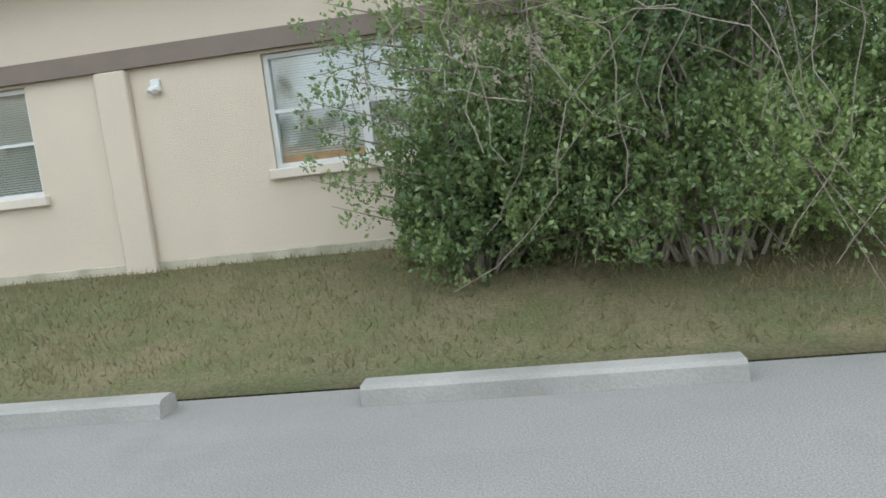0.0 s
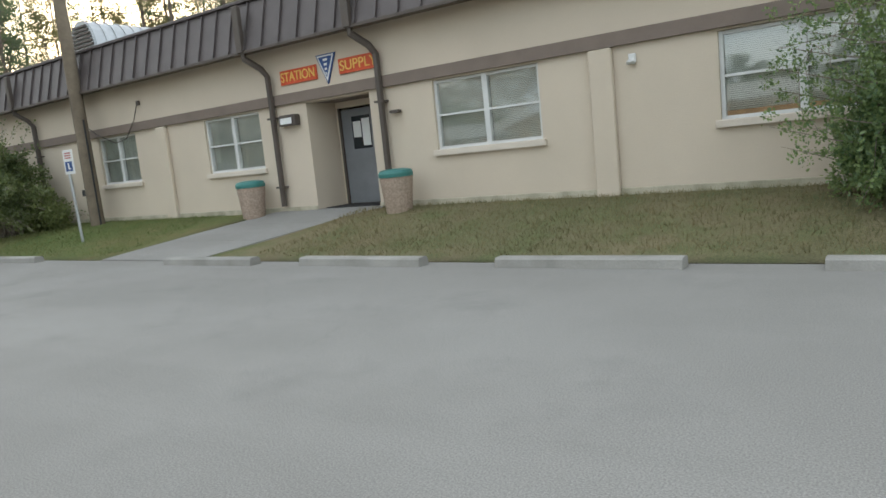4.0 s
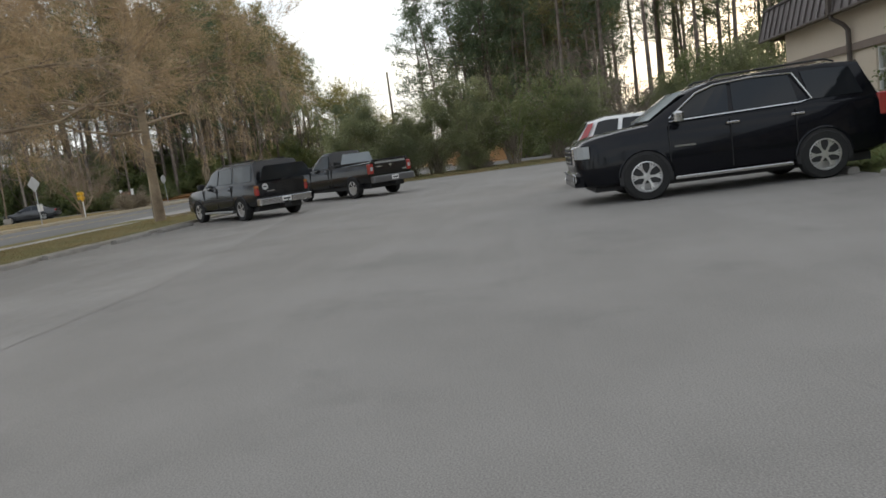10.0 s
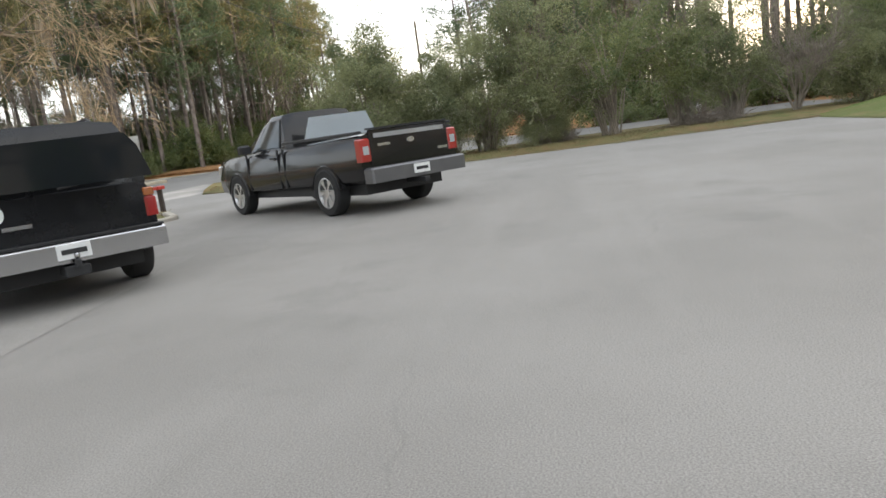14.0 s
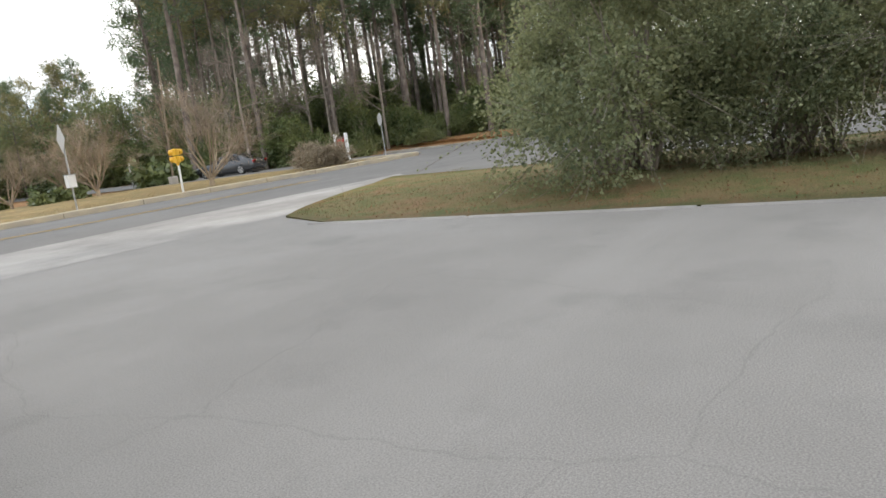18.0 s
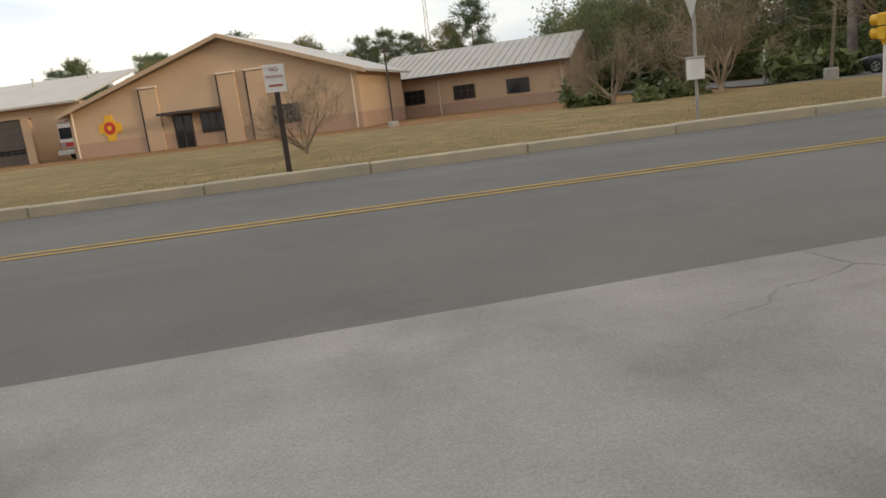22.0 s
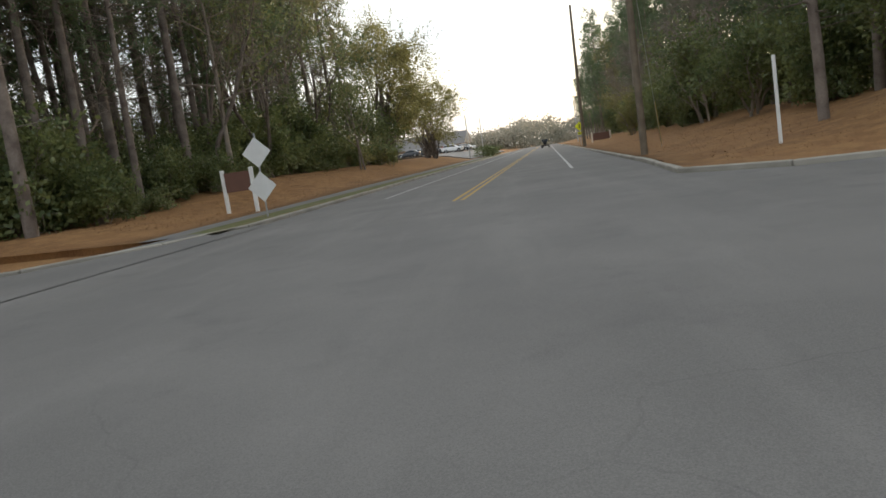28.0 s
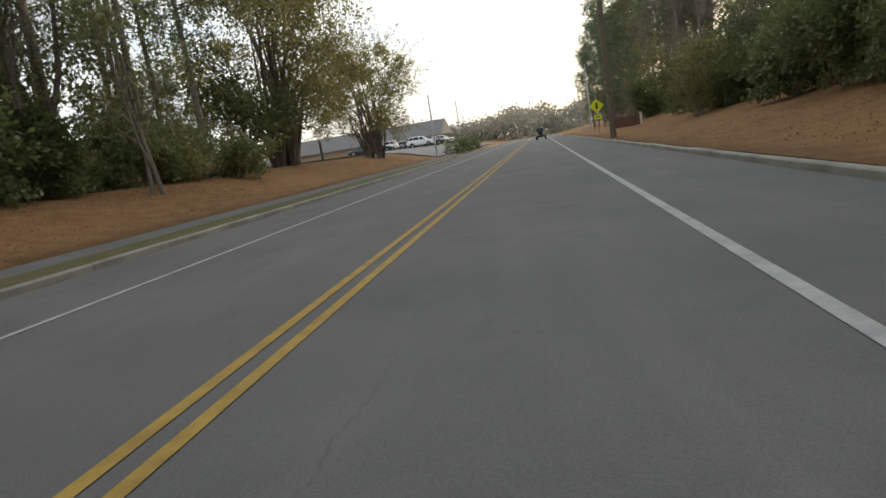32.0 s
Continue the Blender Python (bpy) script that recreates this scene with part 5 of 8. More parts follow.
def vehicle(name, label, category, at, rz, paint, body, cab, axles, r, track, side, glass, spokes=6, group="", glass_m=None):
    """A road vehicle. body: rows (x, low z, top z, half width) from nose to tail; cab: rows (x, roof z, half width at roof);
    side: side windows as (front low x, rear low x, front high x, rear high x); glass: windscreen and rear window as pairs of cab x."""
    glass_m = glass_m or CARGLASS
    car = thing(name, label, category, at, rz, group)
    rows = []
    for x, zl, zt, hw in body:
        zm = zl + (zt - zl) * 0.45
        half = [(hw * 0.86, zl), (hw * 0.97, zl + 0.06), (hw, zl + (zt - zl) * 0.28), (hw, zm + 0.02), (hw * 0.985, zm + 0.1), (hw * 0.97, zt - 0.10), (hw * 0.93, zt - 0.03), (hw * 0.82, zt)]
        rows.append([(x, y, z) for y, z in half] + [(x, -y, z) for y, z in reversed(half)])
    part("body", loft(rows), paint, car, smooth=True)

    def wp(x, f, s, out=0.0):
        """A point on the cab's side: f runs from belt to roof."""
        _, zt, hw = lerp(body, x)
        zr, hr = lerp(cab, x)
        y0, z0 = hw * 0.93, zt - 0.02
        return (x, s * (y0 + (hr - y0) * f + out), z0 + (zr - z0) * f + out * 0.3)
    rows = []
    for x, zr, hr in cab:
        _, zt, hw = lerp(body, x)
        y0, z0 = hw * 0.93, zt - 0.05
        half = [(y0, z0), (y0 + (hr - y0) * 0.9, z0 + (zr - z0) * 0.86), (hr * 0.95, z0 + (zr - z0) * 0.97), (hr * 0.6, zr + 0.012)]
        rows.append([(x, y, z) for y, z in half] + [(x, -y, z) for y, z in reversed(half)])
    part("cabin", loft(rows), paint, car, smooth=True)
    for a, b, c, d in side:
        for s in (1, -1):
            n = 4
            lo = [wp(a + (b - a) * k / n, 0.10, s, 0.008) for k in range(n + 1)]
            hi = [wp(c + (d - c) * k / n, 0.84, s, 0.008) for k in range(n + 1)]
            inner = [(x, y - s * 0.02, z) for x, y, z in lo + hi]
            g = Geo().add(lo + hi + inner, [(k, k + 1, n + 2 + k, n + 1 + k) for k in range(n)] + [(k, n + 1 + k, 3 * n + 3 + k, 2 * n + 2 + k) for k in (0, n)])
            part("side_window", g, glass_m, car, "tinted side window")
    for xa, xb, f0, f1 in glass:
        pa, pb = [], []
        (za, ha), (zb, hb) = lerp(cab, xa), lerp(cab, xb)
        up = 1 if xa > xb else -1
        for t in (-0.86, -0.4, 0, 0.4, 0.86):
            for f, lst in ((f0, pa), (f1, pb)):
                lst.append((xa + (xb - xa) * f + up * 0.015, (ha + (hb - ha) * f) * t, za + (zb - za) * f + 0.02))
        g = Geo().add(pa + pb + [(x - up * 0.02, y, z - 0.02) for x, y, z in pa + pb], [(k, k + 1, 6 + k, 5 + k) for k in range(4)])
        part("windscreen", g, glass_m, car, "sloping tinted glass")
    for ax_ in axles:
        for s in (1, -1):
            hw = lerp(body, ax_)[2]
            zl = lerp(body, ax_)[0]
            k0 = 22
            ring = [(ax_ + r * 1.13 * math.cos(math.pi * (k / k0) * 1.16 - 0.08 * math.pi), max(zl - 0.03, r + r * 1.13 * math.sin(math.pi * (k / k0) * 1.16 - 0.08 * math.pi))) for k in range(k0 + 1)]
            part("wheel_arch", Geo().prism(ring, s * (hw - 0.10), s * (hw + 0.004)), PLASTIC, car, "black wheel arch")
            lip = Geo().tube([(x, s * (hw + 0.0), z) for x, z in ring[2:-2]], 0.022, 5)
            part("arch_lip", lip, paint, car)
            wheel(car, ax_, s * (hw - 0.095), r, 0.25, spokes)
    lo = min(z for _, z, _, _ in body)
    part("underbody", Geo().box(body[-1][0] + 0.25, -body[2][3] * 0.8, lo - 0.08, body[0][0] - 0.3, body[2][3] * 0.8, lo + 0.25), PLASTIC, car)
    return car


def trim_box(car, name, m_, lab, *boxes, b=0.012):
    g = Geo()
    for bx_ in boxes:
        g.box(*bx_, b=b)
    return part(name, g, m_, car, lab)


def mirrors(car, x, y, z, m_):
    for s in (1, -1):
        part("mirror", Geo().box(x - 0.09, s * y if s > 0 else -y - 0.24, z, x + 0.07, s * y + 0.24 if s > 0 else -y, z + 0.17, b=0.035), m_, car, "door mirror")


def handles(car, xs, y, z, m_):
    for x in xs:
        for s in (1, -1):
            part("door_handle", Geo().box(x - 0.11, min(s * y, s * (y + 0.035)), z, x + 0.11, max(s * y, s * (y + 0.035)), z + 0.035, b=0.008), m_, car)


def door_seams(car, xs, y, z0, z1):
    for x in xs:
        for s in (1, -1):
            part("door_seam", Geo().box(x - 0.006, min(s * (y - 0.03), s * (y + 0.004)), z0, x + 0.006, max(s * (y - 0.03), s * (y + 0.004)), z1), PLASTIC, car)


# black full-size SUV, backed in against the lawn
B = [(2.62, 0.50, 0.92, 0.66), (2.58, 0.40, 1.02, 0.80), (2.46, 0.32, 1.12, 0.91), (2.22, 0.29, 1.19, 0.985), (1.8, 0.30, 1.25, 1.01), (1.3, 0.30, 1.29, 1.02), (0.0, 0.32, 1.28, 1.02), (-1.5, 0.32, 1.30, 1.02), (-2.3, 0.36, 1.31, 0.99), (-2.52, 0.42, 1.28, 0.92), (-2.60, 0.55, 1.14, 0.86)]
C = [(1.36, 1.29, 0.84), (0.62, 1.76, 0.77), (0.2, 1.89, 0.77), (-0.8, 1.93, 0.78), (-1.7, 1.93, 0.78), (-2.2, 1.89, 0.77), (-2.46, 1.30, 0.84)]
suv = vehicle("suv", "large black SUV with chrome window trim, backed to the lawn", "car", (-20.15, 1.85, 0), -90 + 1.5, BLACK_PAINT, B, C, (1.48, -1.47), 0.405, 0.90,
              [(1.02, 0.02, 0.55, -0.02), (-0.06, -1.12, -0.08, -1.02), (-1.34, -2.18, -1.22, -2.02)], [(-2.46, -2.2, 0.15, 0.9)], 6)
ws = []
for f, xw, zw, hw in ((0, 1.33, 1.32, 0.80), (1, 0.66, 1.755, 0.74)):
    ws += [(xw + 0.05 * (1 - t * t), hw * t, zw + 0.025) for t in (-1, -0.6, -0.2, 0.2, 0.6, 1)]
part("windscreen", Geo().add(ws + [(x - 0.02, y, z - 0.025) for x, y, z in ws], [(k, k + 1, 7 + k, 6 + k) for k in range(5)]), SKYGLASS, suv, "sloping windscreen with the sky reflection painted pale")
for s in (1, -1):
    hl = part("headlight", Geo().prism([(2.40, s * 0.94), (2.50, s * 0.895), (2.595, s * 0.80), (2.63, s * 0.66), (2.50, s * 0.62), (2.38, s * 0.86)], 0.83, 1.04, 2), CLEAR_LENS, suv, "clear headlamp wrapped round the corner")
    fg = part("fog_lamp", Geo().box(2.60, min(s * 0.60, s * 0.70), 0.46, 2.69, max(s * 0.60, s * 0.70), 0.55, b=0.02), CLEAR_LENS, suv)
    part("fog_bezel", Geo().tube([(2.695, s * 0.52, 0.58), (2.695, s * 0.78, 0.58), (2.66, s * 0.83, 0.55), (2.66, s * 0.83, 0.45), (2.695, s * 0.76, 0.42), (2.695, s * 0.52, 0.42)], 0.014, 6), CHROME, fg, "chrome fog lamp surround")
    part("taillight", Geo().box(-2.58, min(s * 0.72, s * 0.93), 0.95, -2.42, max(s * 0.72, s * 0.93), 1.32, b=0.02), RED_LENS, suv, "red tail lamp")
    lo = [(0.98, 1.235), (-1.12, 1.255), (-1.26, 1.26)]
    g = Geo().tube([(1.02, s * 0.965, 1.28), (0.0, s * 0.965, 1.30), (-1.14, s * 0.965, 1.32), (-1.34, s * 0.955, 1.36), (-1.08, s * 0.84, 1.82), (-0.4, s * 0.83, 1.84), (0.2, s * 0.83, 1.80), (0.52, s * 0.85, 1.70), (1.02, s * 0.965, 1.33)], 0.015, 5)
    part("window_trim", g, CHROME, suv, "chrome window surround")
    part("running_board", Geo().box(-0.95, min(s * 0.93, s * 1.06), 0.30, 1.0, max(s * 0.93, s * 1.06), 0.35, b=0.01), CHROME, suv, "step with bright edge")
    part("roof_rail", Geo().tube([(0.2, s * 0.66, 1.91), (0.1, s * 0.66, 1.95), (-1.7, s * 0.66, 1.985), (-1.85, s * 0.66, 1.93)], 0.018, 6), PLASTIC, suv)
    part("badge", Geo().box(0.62, min(s * 1.018, s * 1.026), 0.84, 0.98, max(s * 1.018, s * 1.026), 0.87), CHROME, suv)
trim_box(suv, "grille", CHROME, "chrome-framed grille", (2.54, -0.55, 0.70, 2.655, 0.55, 1.05), b=0.03)
trim_box(suv, "grille_mesh", PLASTIC, "", (2.650, -0.50, 0.74, 2.668, 0.50, 1.01))
for z in (0.79, 0.875, 0.96):
    part("grille_bar", Geo().box(2.666, -0.47, z - 0.014, 2.682, 0.47, z + 0.014, b=0.005), CHROME, suv)
trim_box(suv, "front_bumper", BLACK_PAINT, "", (2.42, -0.84, 0.34, 2.68, 0.84, 0.64), b=0.10)
trim_box(suv, "rear_bumper", BLACK_PAINT, "", (-2.72, -0.92, 0.45, -2.45, 0.92, 0.75), b=0.05)
mirrors(suv, 0.92, 1.0, 1.27, CHROME)
handles(suv, (-0.02, -1.08), 1.0, 1.12, CHROME)
door_seams(suv, (1.05, 0.02, -1.05), 1.02, 0.42, 1.22)

# white crossover beyond it, nose to the building
B = [(2.15, 0.40, 0.86, 0.72), (1.9, 0.28, 0.98, 0.86), (1.2, 0.26, 1.02, 0.90), (0, 0.28, 1.06, 0.91), (-1.5, 0.30, 1.10, 0.90), (-2.1, 0.38, 1.08, 0.84), (-2.22, 0.5, 0.95, 0.80)]
C = [(1.15, 1.03, 0.72), (0.35, 1.52, 0.63), (0.0, 1.62, 0.63), (-1.4, 1.63, 0.62), (-1.8, 1.55, 0.60), (-2.15, 1.08, 0.70)]
wc = vehicle("crossover", "white compact crossover with tall red tail lamps", "car", (-25.0, 1.9, 0), 90, WHITE_PAINT, B, C, (1.3, -1.32), 0.35, 0.79,
             [(0.8, -0.1, 0.35, -0.1), (-0.2, -1.1, -0.2, -1.0), (-1.2, -1.8, -1.1, -1.6)], [(1.15, 0.35, 0.08, 0.95), (-2.15, -1.8, 0.1, 0.9)], 5)
for s in (1, -1):
    part("taillight", Geo().add([(-2.2, s * 0.58, 0.98), (-2.2, s * 0.80, 0.98), (-1.83, s * 0.66, 1.5), (-1.83, s * 0.54, 1.5), (-2.02, s * 0.58, 0.95), (-2.02, s * 0.86, 0.98), (-1.7, s * 0.70, 1.5), (-1.7, s * 0.54, 1.48)],
                                [(0, 1, 2, 3), (0, 4, 5, 1), (1, 5, 6, 2), (2, 6, 7, 3), (3, 7, 4, 0)]), RED_LENS, wc, "tall red tail lamp")
    part("headlight", Geo().box(1.85, min(s * 0.5, s * 0.80), 0.72, 2.14, max(s * 0.5, s * 0.80), 0.88, b=0.03), CLEAR_LENS, wc)
trim_box(wc, "rear_bumper", PLASTIC, "black lower bumper", (-2.28, -0.8, 0.34, -2.0, 0.8, 0.56), b=0.04)
mirrors(wc, 0.72, 0.88, 1.02, WHITE_PAINT)

# dark grey long SUV parked at an angle against the island
HEAD = math.degrees(math.atan2(-0.745, -0.667))
B = [(2.75, 0.48, 0.92, 0.82), (2.6, 0.36, 1.06, 0.93), (2.2, 0.34, 1.13, 0.98), (1.2, 0.36, 1.18, 1.0), (0, 0.38, 1.2, 1.0), (-1.8, 0.38, 1.2, 1.0), (-2.5, 0.42, 1.2, 0.97), (-2.66, 0.5, 1.16, 0.93)]
C = [(1.35, 1.16, 0.84), (0.6, 1.74, 0.76), (0.2, 1.84, 0.77), (-1.9, 1.88, 0.78), (-2.42, 1.85, 0.77), (-2.62, 1.18, 0.9)]
fwd = Vector((-0.667, -0.745, 0))
mid = Vector((-28.88, -11.38, 0)) + Vector((-0.745, 0.667, 0)) * 0.86
# Its glass is greyed to paint in sky light seen on the windows.
sub = vehicle("long_suv", "dark grey long older SUV with chrome rear bumper and roof rails", "car", (mid.x, mid.y, 0), HEAD, CHAR_PAINT, B, C, (1.63, -1.63), 0.385, 0.86,
              [(1.0, 0.05, 0.55, 0.0), (-0.08, -1.05, -0.08, -1.0), (-1.2, -2.35, -1.15, -2.3)], [(1.35, 0.6, 0.08, 0.95)], 5, glass_m=glass_mat("sky_greyed_car_glass", (0.085, 0.095, 0.10)))
sub.matrix_basis = sub.matrix_basis @ Matrix.Scale(0.95, 4)
part("rear_window", Geo().prism([(-0.79, 1.22), (0.79, 1.22), (0.70, 1.54), (0.60, 1.68), (-0.60, 1.68), (-0.70, 1.54)], -0.012, 0.012, 0, pose(-2.535, 0, 0) @ Matrix.Shear("XZ", 4, (0.30, 0)) @ Matrix.Translation((-0.45, 0, 0))), CARGLASS, sub, "wide dark rear window")
for s in (1, -1):
    tl = part("taillight", Geo().box(-2.685, min(s * 0.83, s * 0.955), 0.78, -2.55, max(s * 0.83, s * 0.955), 1.00, b=0.02), RED_LENS, sub, "red and amber tail lamp")
    part("amber_lens", Geo().box(-2.683, min(s * 0.83, s * 0.945), 1.004, -2.55, max(s * 0.83, s * 0.945), 1.09, b=0.012), AMBER_LENS, tl)
    part("roof_rail", Geo().tube([(0.2, s * 0.56, 1.82), (0.1, s * 0.56, 1.885), (-2.1, s * 0.56, 1.905), (-2.3, s * 0.56, 1.84)], 0.018, 6), PLASTIC, sub)
    part("running_board", Geo().box(-1.05, min(s * 0.92, s * 1.06), 0.30, 1.05, max(s * 0.92, s * 1.06), 0.36, b=0.015), ALU, sub)
    part("side_moulding", Geo().box(-1.15, min(s * 1.0, s * 1.012), 0.70, 1.1, max(s * 1.0, s * 1.012), 0.78, b=0.004), PLASTIC, sub)
bp = trim_box(sub, "rear_bumper", CHROME, "chrome rear bumper with black steps", (-2.86, -0.95, 0.46, -2.62, 0.95, 0.68), b=0.03)
part("bumper_step", Geo().box(-2.85, -0.93, 0.682, -2.64, 0.93, 0.70), PLASTIC, bp)
part("plate", Geo().box(-2.875, -0.16, 0.50, -2.862, 0.16, 0.65), WHITE, sub, "pale number plate with dark bars")
part("plate_bar", Geo().box(-2.880, -0.12, 0.55, -2.876, 0.12, 0.60), PLASTIC, sub)
trim_box(sub, "hitch", PLASTIC, "tow hitch under the bumper", (-2.9, -0.12, 0.33, -2.6, 0.12, 0.43), (-2.98, -0.03, 0.42, -2.9, 0.03, 0.5))
part("hitch_ball", Geo().lathe([(0.012, 0), (0.03, 0.02), (0.03, 0.045), (0.01, 0.06)], 10, pose(-2.95, 0, 0.5)), CHROME, sub)
part("wiper", Geo().tube([(-2.72, 0.0, 1.20), (-2.73, -0.45, 1.25)], 0.014, 5), PLASTIC, sub)
dc = part("decal", Geo().lathe([(0.01, 0), (0.10, 0), (0.10, 0.006), (0.01, 0.006)], 18, pose(-2.665, 0.60, 1.03, 0, -90, 0)), WHITE, sub, "round white decal")
part("decal_mark", Geo().box(-0.02, -0.06, 0.007, 0.02, 0.06, 0.010, m=pose(-2.665, 0.60, 1.03, 0, -90, 0)), PLASTIC, dc)
part("tailgate_badge", Geo().box(-2.672, 0.28, 0.86, -2.664, 0.55, 0.90), CHROME, sub)
mirrors(sub, 0.95, 0.98, 1.18, PLASTIC)
handles(sub, (0.12, -1.0), 0.985, 1.02, PLASTIC)
door_seams(sub, (1.1, 0.05, -1.05), 1.0, 0.46, 1.18)

# black regular-cab pickup beside it
B = [(2.90, 0.55, 0.95, 0.84), (2.76, 0.42, 1.10, 0.94), (2.3, 0.40, 1.18, 0.99), (1.4, 0.42, 1.22, 1.0), (0.3, 0.44, 1.22, 1.0), (-0.2, 0.46, 1.23, 1.0), (-2.70, 0.50, 1.30, 1.0), (-2.86, 0.56, 1.30, 0.98)]
C = [(1.45, 1.2, 0.82), (0.72, 1.76, 0.74), (0.4, 1.86, 0.74), (-0.05, 1.87, 0.74), (-0.30, 1.24, 0.86)]
mid = Vector((-34.4, -9.15, 0)) + Vector((-0.745, 0.667, 0)) * 0.88
pk = vehicle("pickup_truck", "black regular-cab pickup truck with long bed", "truck", (mid.x, mid.y, 0), HEAD, BROWN_PAINT, B, C, (1.78, -1.72), 0.40, 0.88,
             [(1.05, -0.1, 0.66, -0.02)], [(1.45, 0.72, 0.08, 0.95)], 6, glass_m=glass_mat("half_tinted_car_glass", (0.06, 0.068, 0.072)))
part("rear_window", Geo().prism([(-0.62, 1.33), (0.62, 1.33), (0.49, 1.73), (-0.49, 1.73)], -0.012, 0.012, 0, pose(-0.3, 0, 0) @ Matrix.Shear("XZ", 4, (0.40, 0)) @ Matrix.Translation((-0.515, 0, 0))), SKYGLASS, pk, "rear cab window, sky reflection put into its pale colour")
part("bed_floor", Geo().box(-2.72, -0.80, 0.85, -0.35, 0.80, 0.88), PLASTIC, pk)
part("bed_rail", Geo().box(-2.8, 0.86, 1.30, -0.32, 0.99, 1.345, b=0.012).box(-2.8, -0.99, 1.30, -0.32, -0.86, 1.345, b=0.012), PLASTIC, pk, "black bed rail caps")
tg = part("tailgate", Geo().box(-2.895, -0.80, 0.80, -2.84, 0.80, 1.345, b=0.012), BROWN_PAINT, pk, "black tailgate with pale lower strip")
part("tailgate_cap", Geo().box(-2.91, -0.80, 1.347, -2.80, 0.80, 1.375), PLASTIC, tg)
part("tailgate_strip", Geo().box(-2.903, -0.72, 1.215, -2.896, 0.72, 1.285), ALU, tg, "pale metal strip")
part("maker_badge", Geo().lathe([(0.01, 0), (0.08, 0), (0.08, 0.008), (0.01, 0.008)], 16, pose(-2.897, 0, 1.12, 0, -90, 0) @ Matrix.Diagonal((0.5, 1, 1, 1))), CHROME, tg)
part("model_badge", Geo().box(-2.903, 0.42, 1.08, -2.896, 0.66, 1.12), CHROME, tg)
part("trim_badge", Geo().box(-2.903, -0.76, 0.9, -2.896, -0.55, 0.94), CHROME, tg)
for s in (1, -1):
    tl = part("taillight", Geo().box(-2.90, min(s * 0.80, s * 1.0), 0.86, -2.74, max(s * 0.80, s * 1.0), 1.22, b=0.02), RED_LENS, pk, "red tail lamp with clear centre")
    part("reverse_lens", Geo().box(-2.906, min(s * 0.84, s * 0.95), 0.97, -2.89, max(s * 0.84, s * 0.95), 1.10, b=0.006), CLEAR_LENS, tl)
    part("headlight", Geo().box(2.55, min(s * 0.60, s * 0.93), 0.82, 2.84, max(s * 0.60, s * 0.93), 1.04, b=0.03), CLEAR_LENS, pk)
trim_box(pk, "rear_bumper", mat("grey_bumper_metal", (0.16, 0.16, 0.165), 0.35, metal=0.7, var=0.1), "grey metal step bumper", (-3.10, -0.97, 0.52, -2.84, 0.97, 0.76), b=0.03)
part("plate", Geo().box(-3.112, -0.16, 0.57, -3.102, 0.16, 0.72), WHITE, pk, "white number plate with dark bars")
part("plate_bar", Geo().box(-3.117, -0.12, 0.62, -3.113, 0.12, 0.67), PLASTIC, pk)
trim_box(pk, "hitch", PLASTIC, "tow hitch under the bumper", (-3.22, -0.05, 0.42, -2.7, 0.05, 0.50), b=0.01)
mirrors(pk, 1.0, 0.98, 1.22, PLASTIC)
handles(pk, (0.05,), 0.985, 1.06, PLASTIC)
door_seams(pk, (1.2, -0.12, -0.34), 1.0, 0.5, 1.22)

# dark sedan standing on the branch road
B = [(2.35, 0.30, 0.66, 0.72), (2.2, 0.22, 0.76, 0.84), (1.5, 0.2, 0.86, 0.89), (0.9, 0.2, 0.93, 0.90), (-1.2, 0.22, 0.98, 0.90), (-2.0, 0.26, 1.0, 0.86), (-2.35, 0.35, 0.95, 0.80), (-2.42, 0.45, 0.85, 0.76)]
C = [(1.05, 0.93, 0.72), (0.15, 1.36, 0.58), (-0.3, 1.44, 0.57), (-0.9, 1.42, 0.57), (-1.3, 1.32, 0.57), (-1.95, 1.0, 0.68)]
sd = vehicle("sedan", "dark grey sedan parked on the branch road", "car", (-67.55, -46.05, 0.07), -72.5, mat("grey_car_paint", (0.055, 0.057, 0.06), 0.25, metal=0.3, var=0.1, bump=0, coat=0.6), B, C, (1.42, -1.38), 0.33, 0.79,
             [(0.7, -0.35, 0.2, -0.3), (-0.42, -1.4, -0.4, -1.15)], [(1.05, 0.15, 0.08, 0.95), (-1.95, -1.3, 0.1, 0.9)], 5)
for s in (1, -1):
    part("headlight", Geo().box(2.0, min(s * 0.5, s * 0.82), 0.58, 2.32, max(s * 0.5, s * 0.82), 0.70, b=0.03), CLEAR_LENS, sd)
    part("taillight", Geo().box(-2.42, min(s * 0.5, s * 0.80), 0.72, -2.3, max(s * 0.5, s * 0.80), 0.88, b=0.02), RED_LENS, sd)
mirrors(sd, 0.65, 0.88, 0.92, CHAR_PAINT)

# tan open-country car far down the road
B = [(1.95, 0.55, 1.0, 0.62), (1.8, 0.5, 1.08, 0.72), (0.7, 0.45, 1.14, 0.78), (-0.5, 0.45, 1.15, 0.80), (-1.8, 0.5, 1.15, 0.80), (-1.9, 0.55, 1.12, 0.78)]
C = [(0.62, 1.14, 0.70), (0.38, 1.78, 0.66), (0.2, 1.83, 0.66), (-1.75, 1.84, 0.68), (-1.88, 1.14, 0.74)]
jp = vehicle("off_road_car", "tan boxy off-road car far down the road", "car", (-214.0, axis_y(-214) + 2.2, 0), 180 - 5.1, TAN_PAINT, B, C, (1.2, -1.2), 0.41, 0.75,
             [(0.3, -0.5, 0.25, -0.5), (-0.6, -1.7, -0.6, -1.65)], [(0.62, 0.38, 0.1, 0.95), (-1.88, -1.75, 0.15, 0.9)], 5)
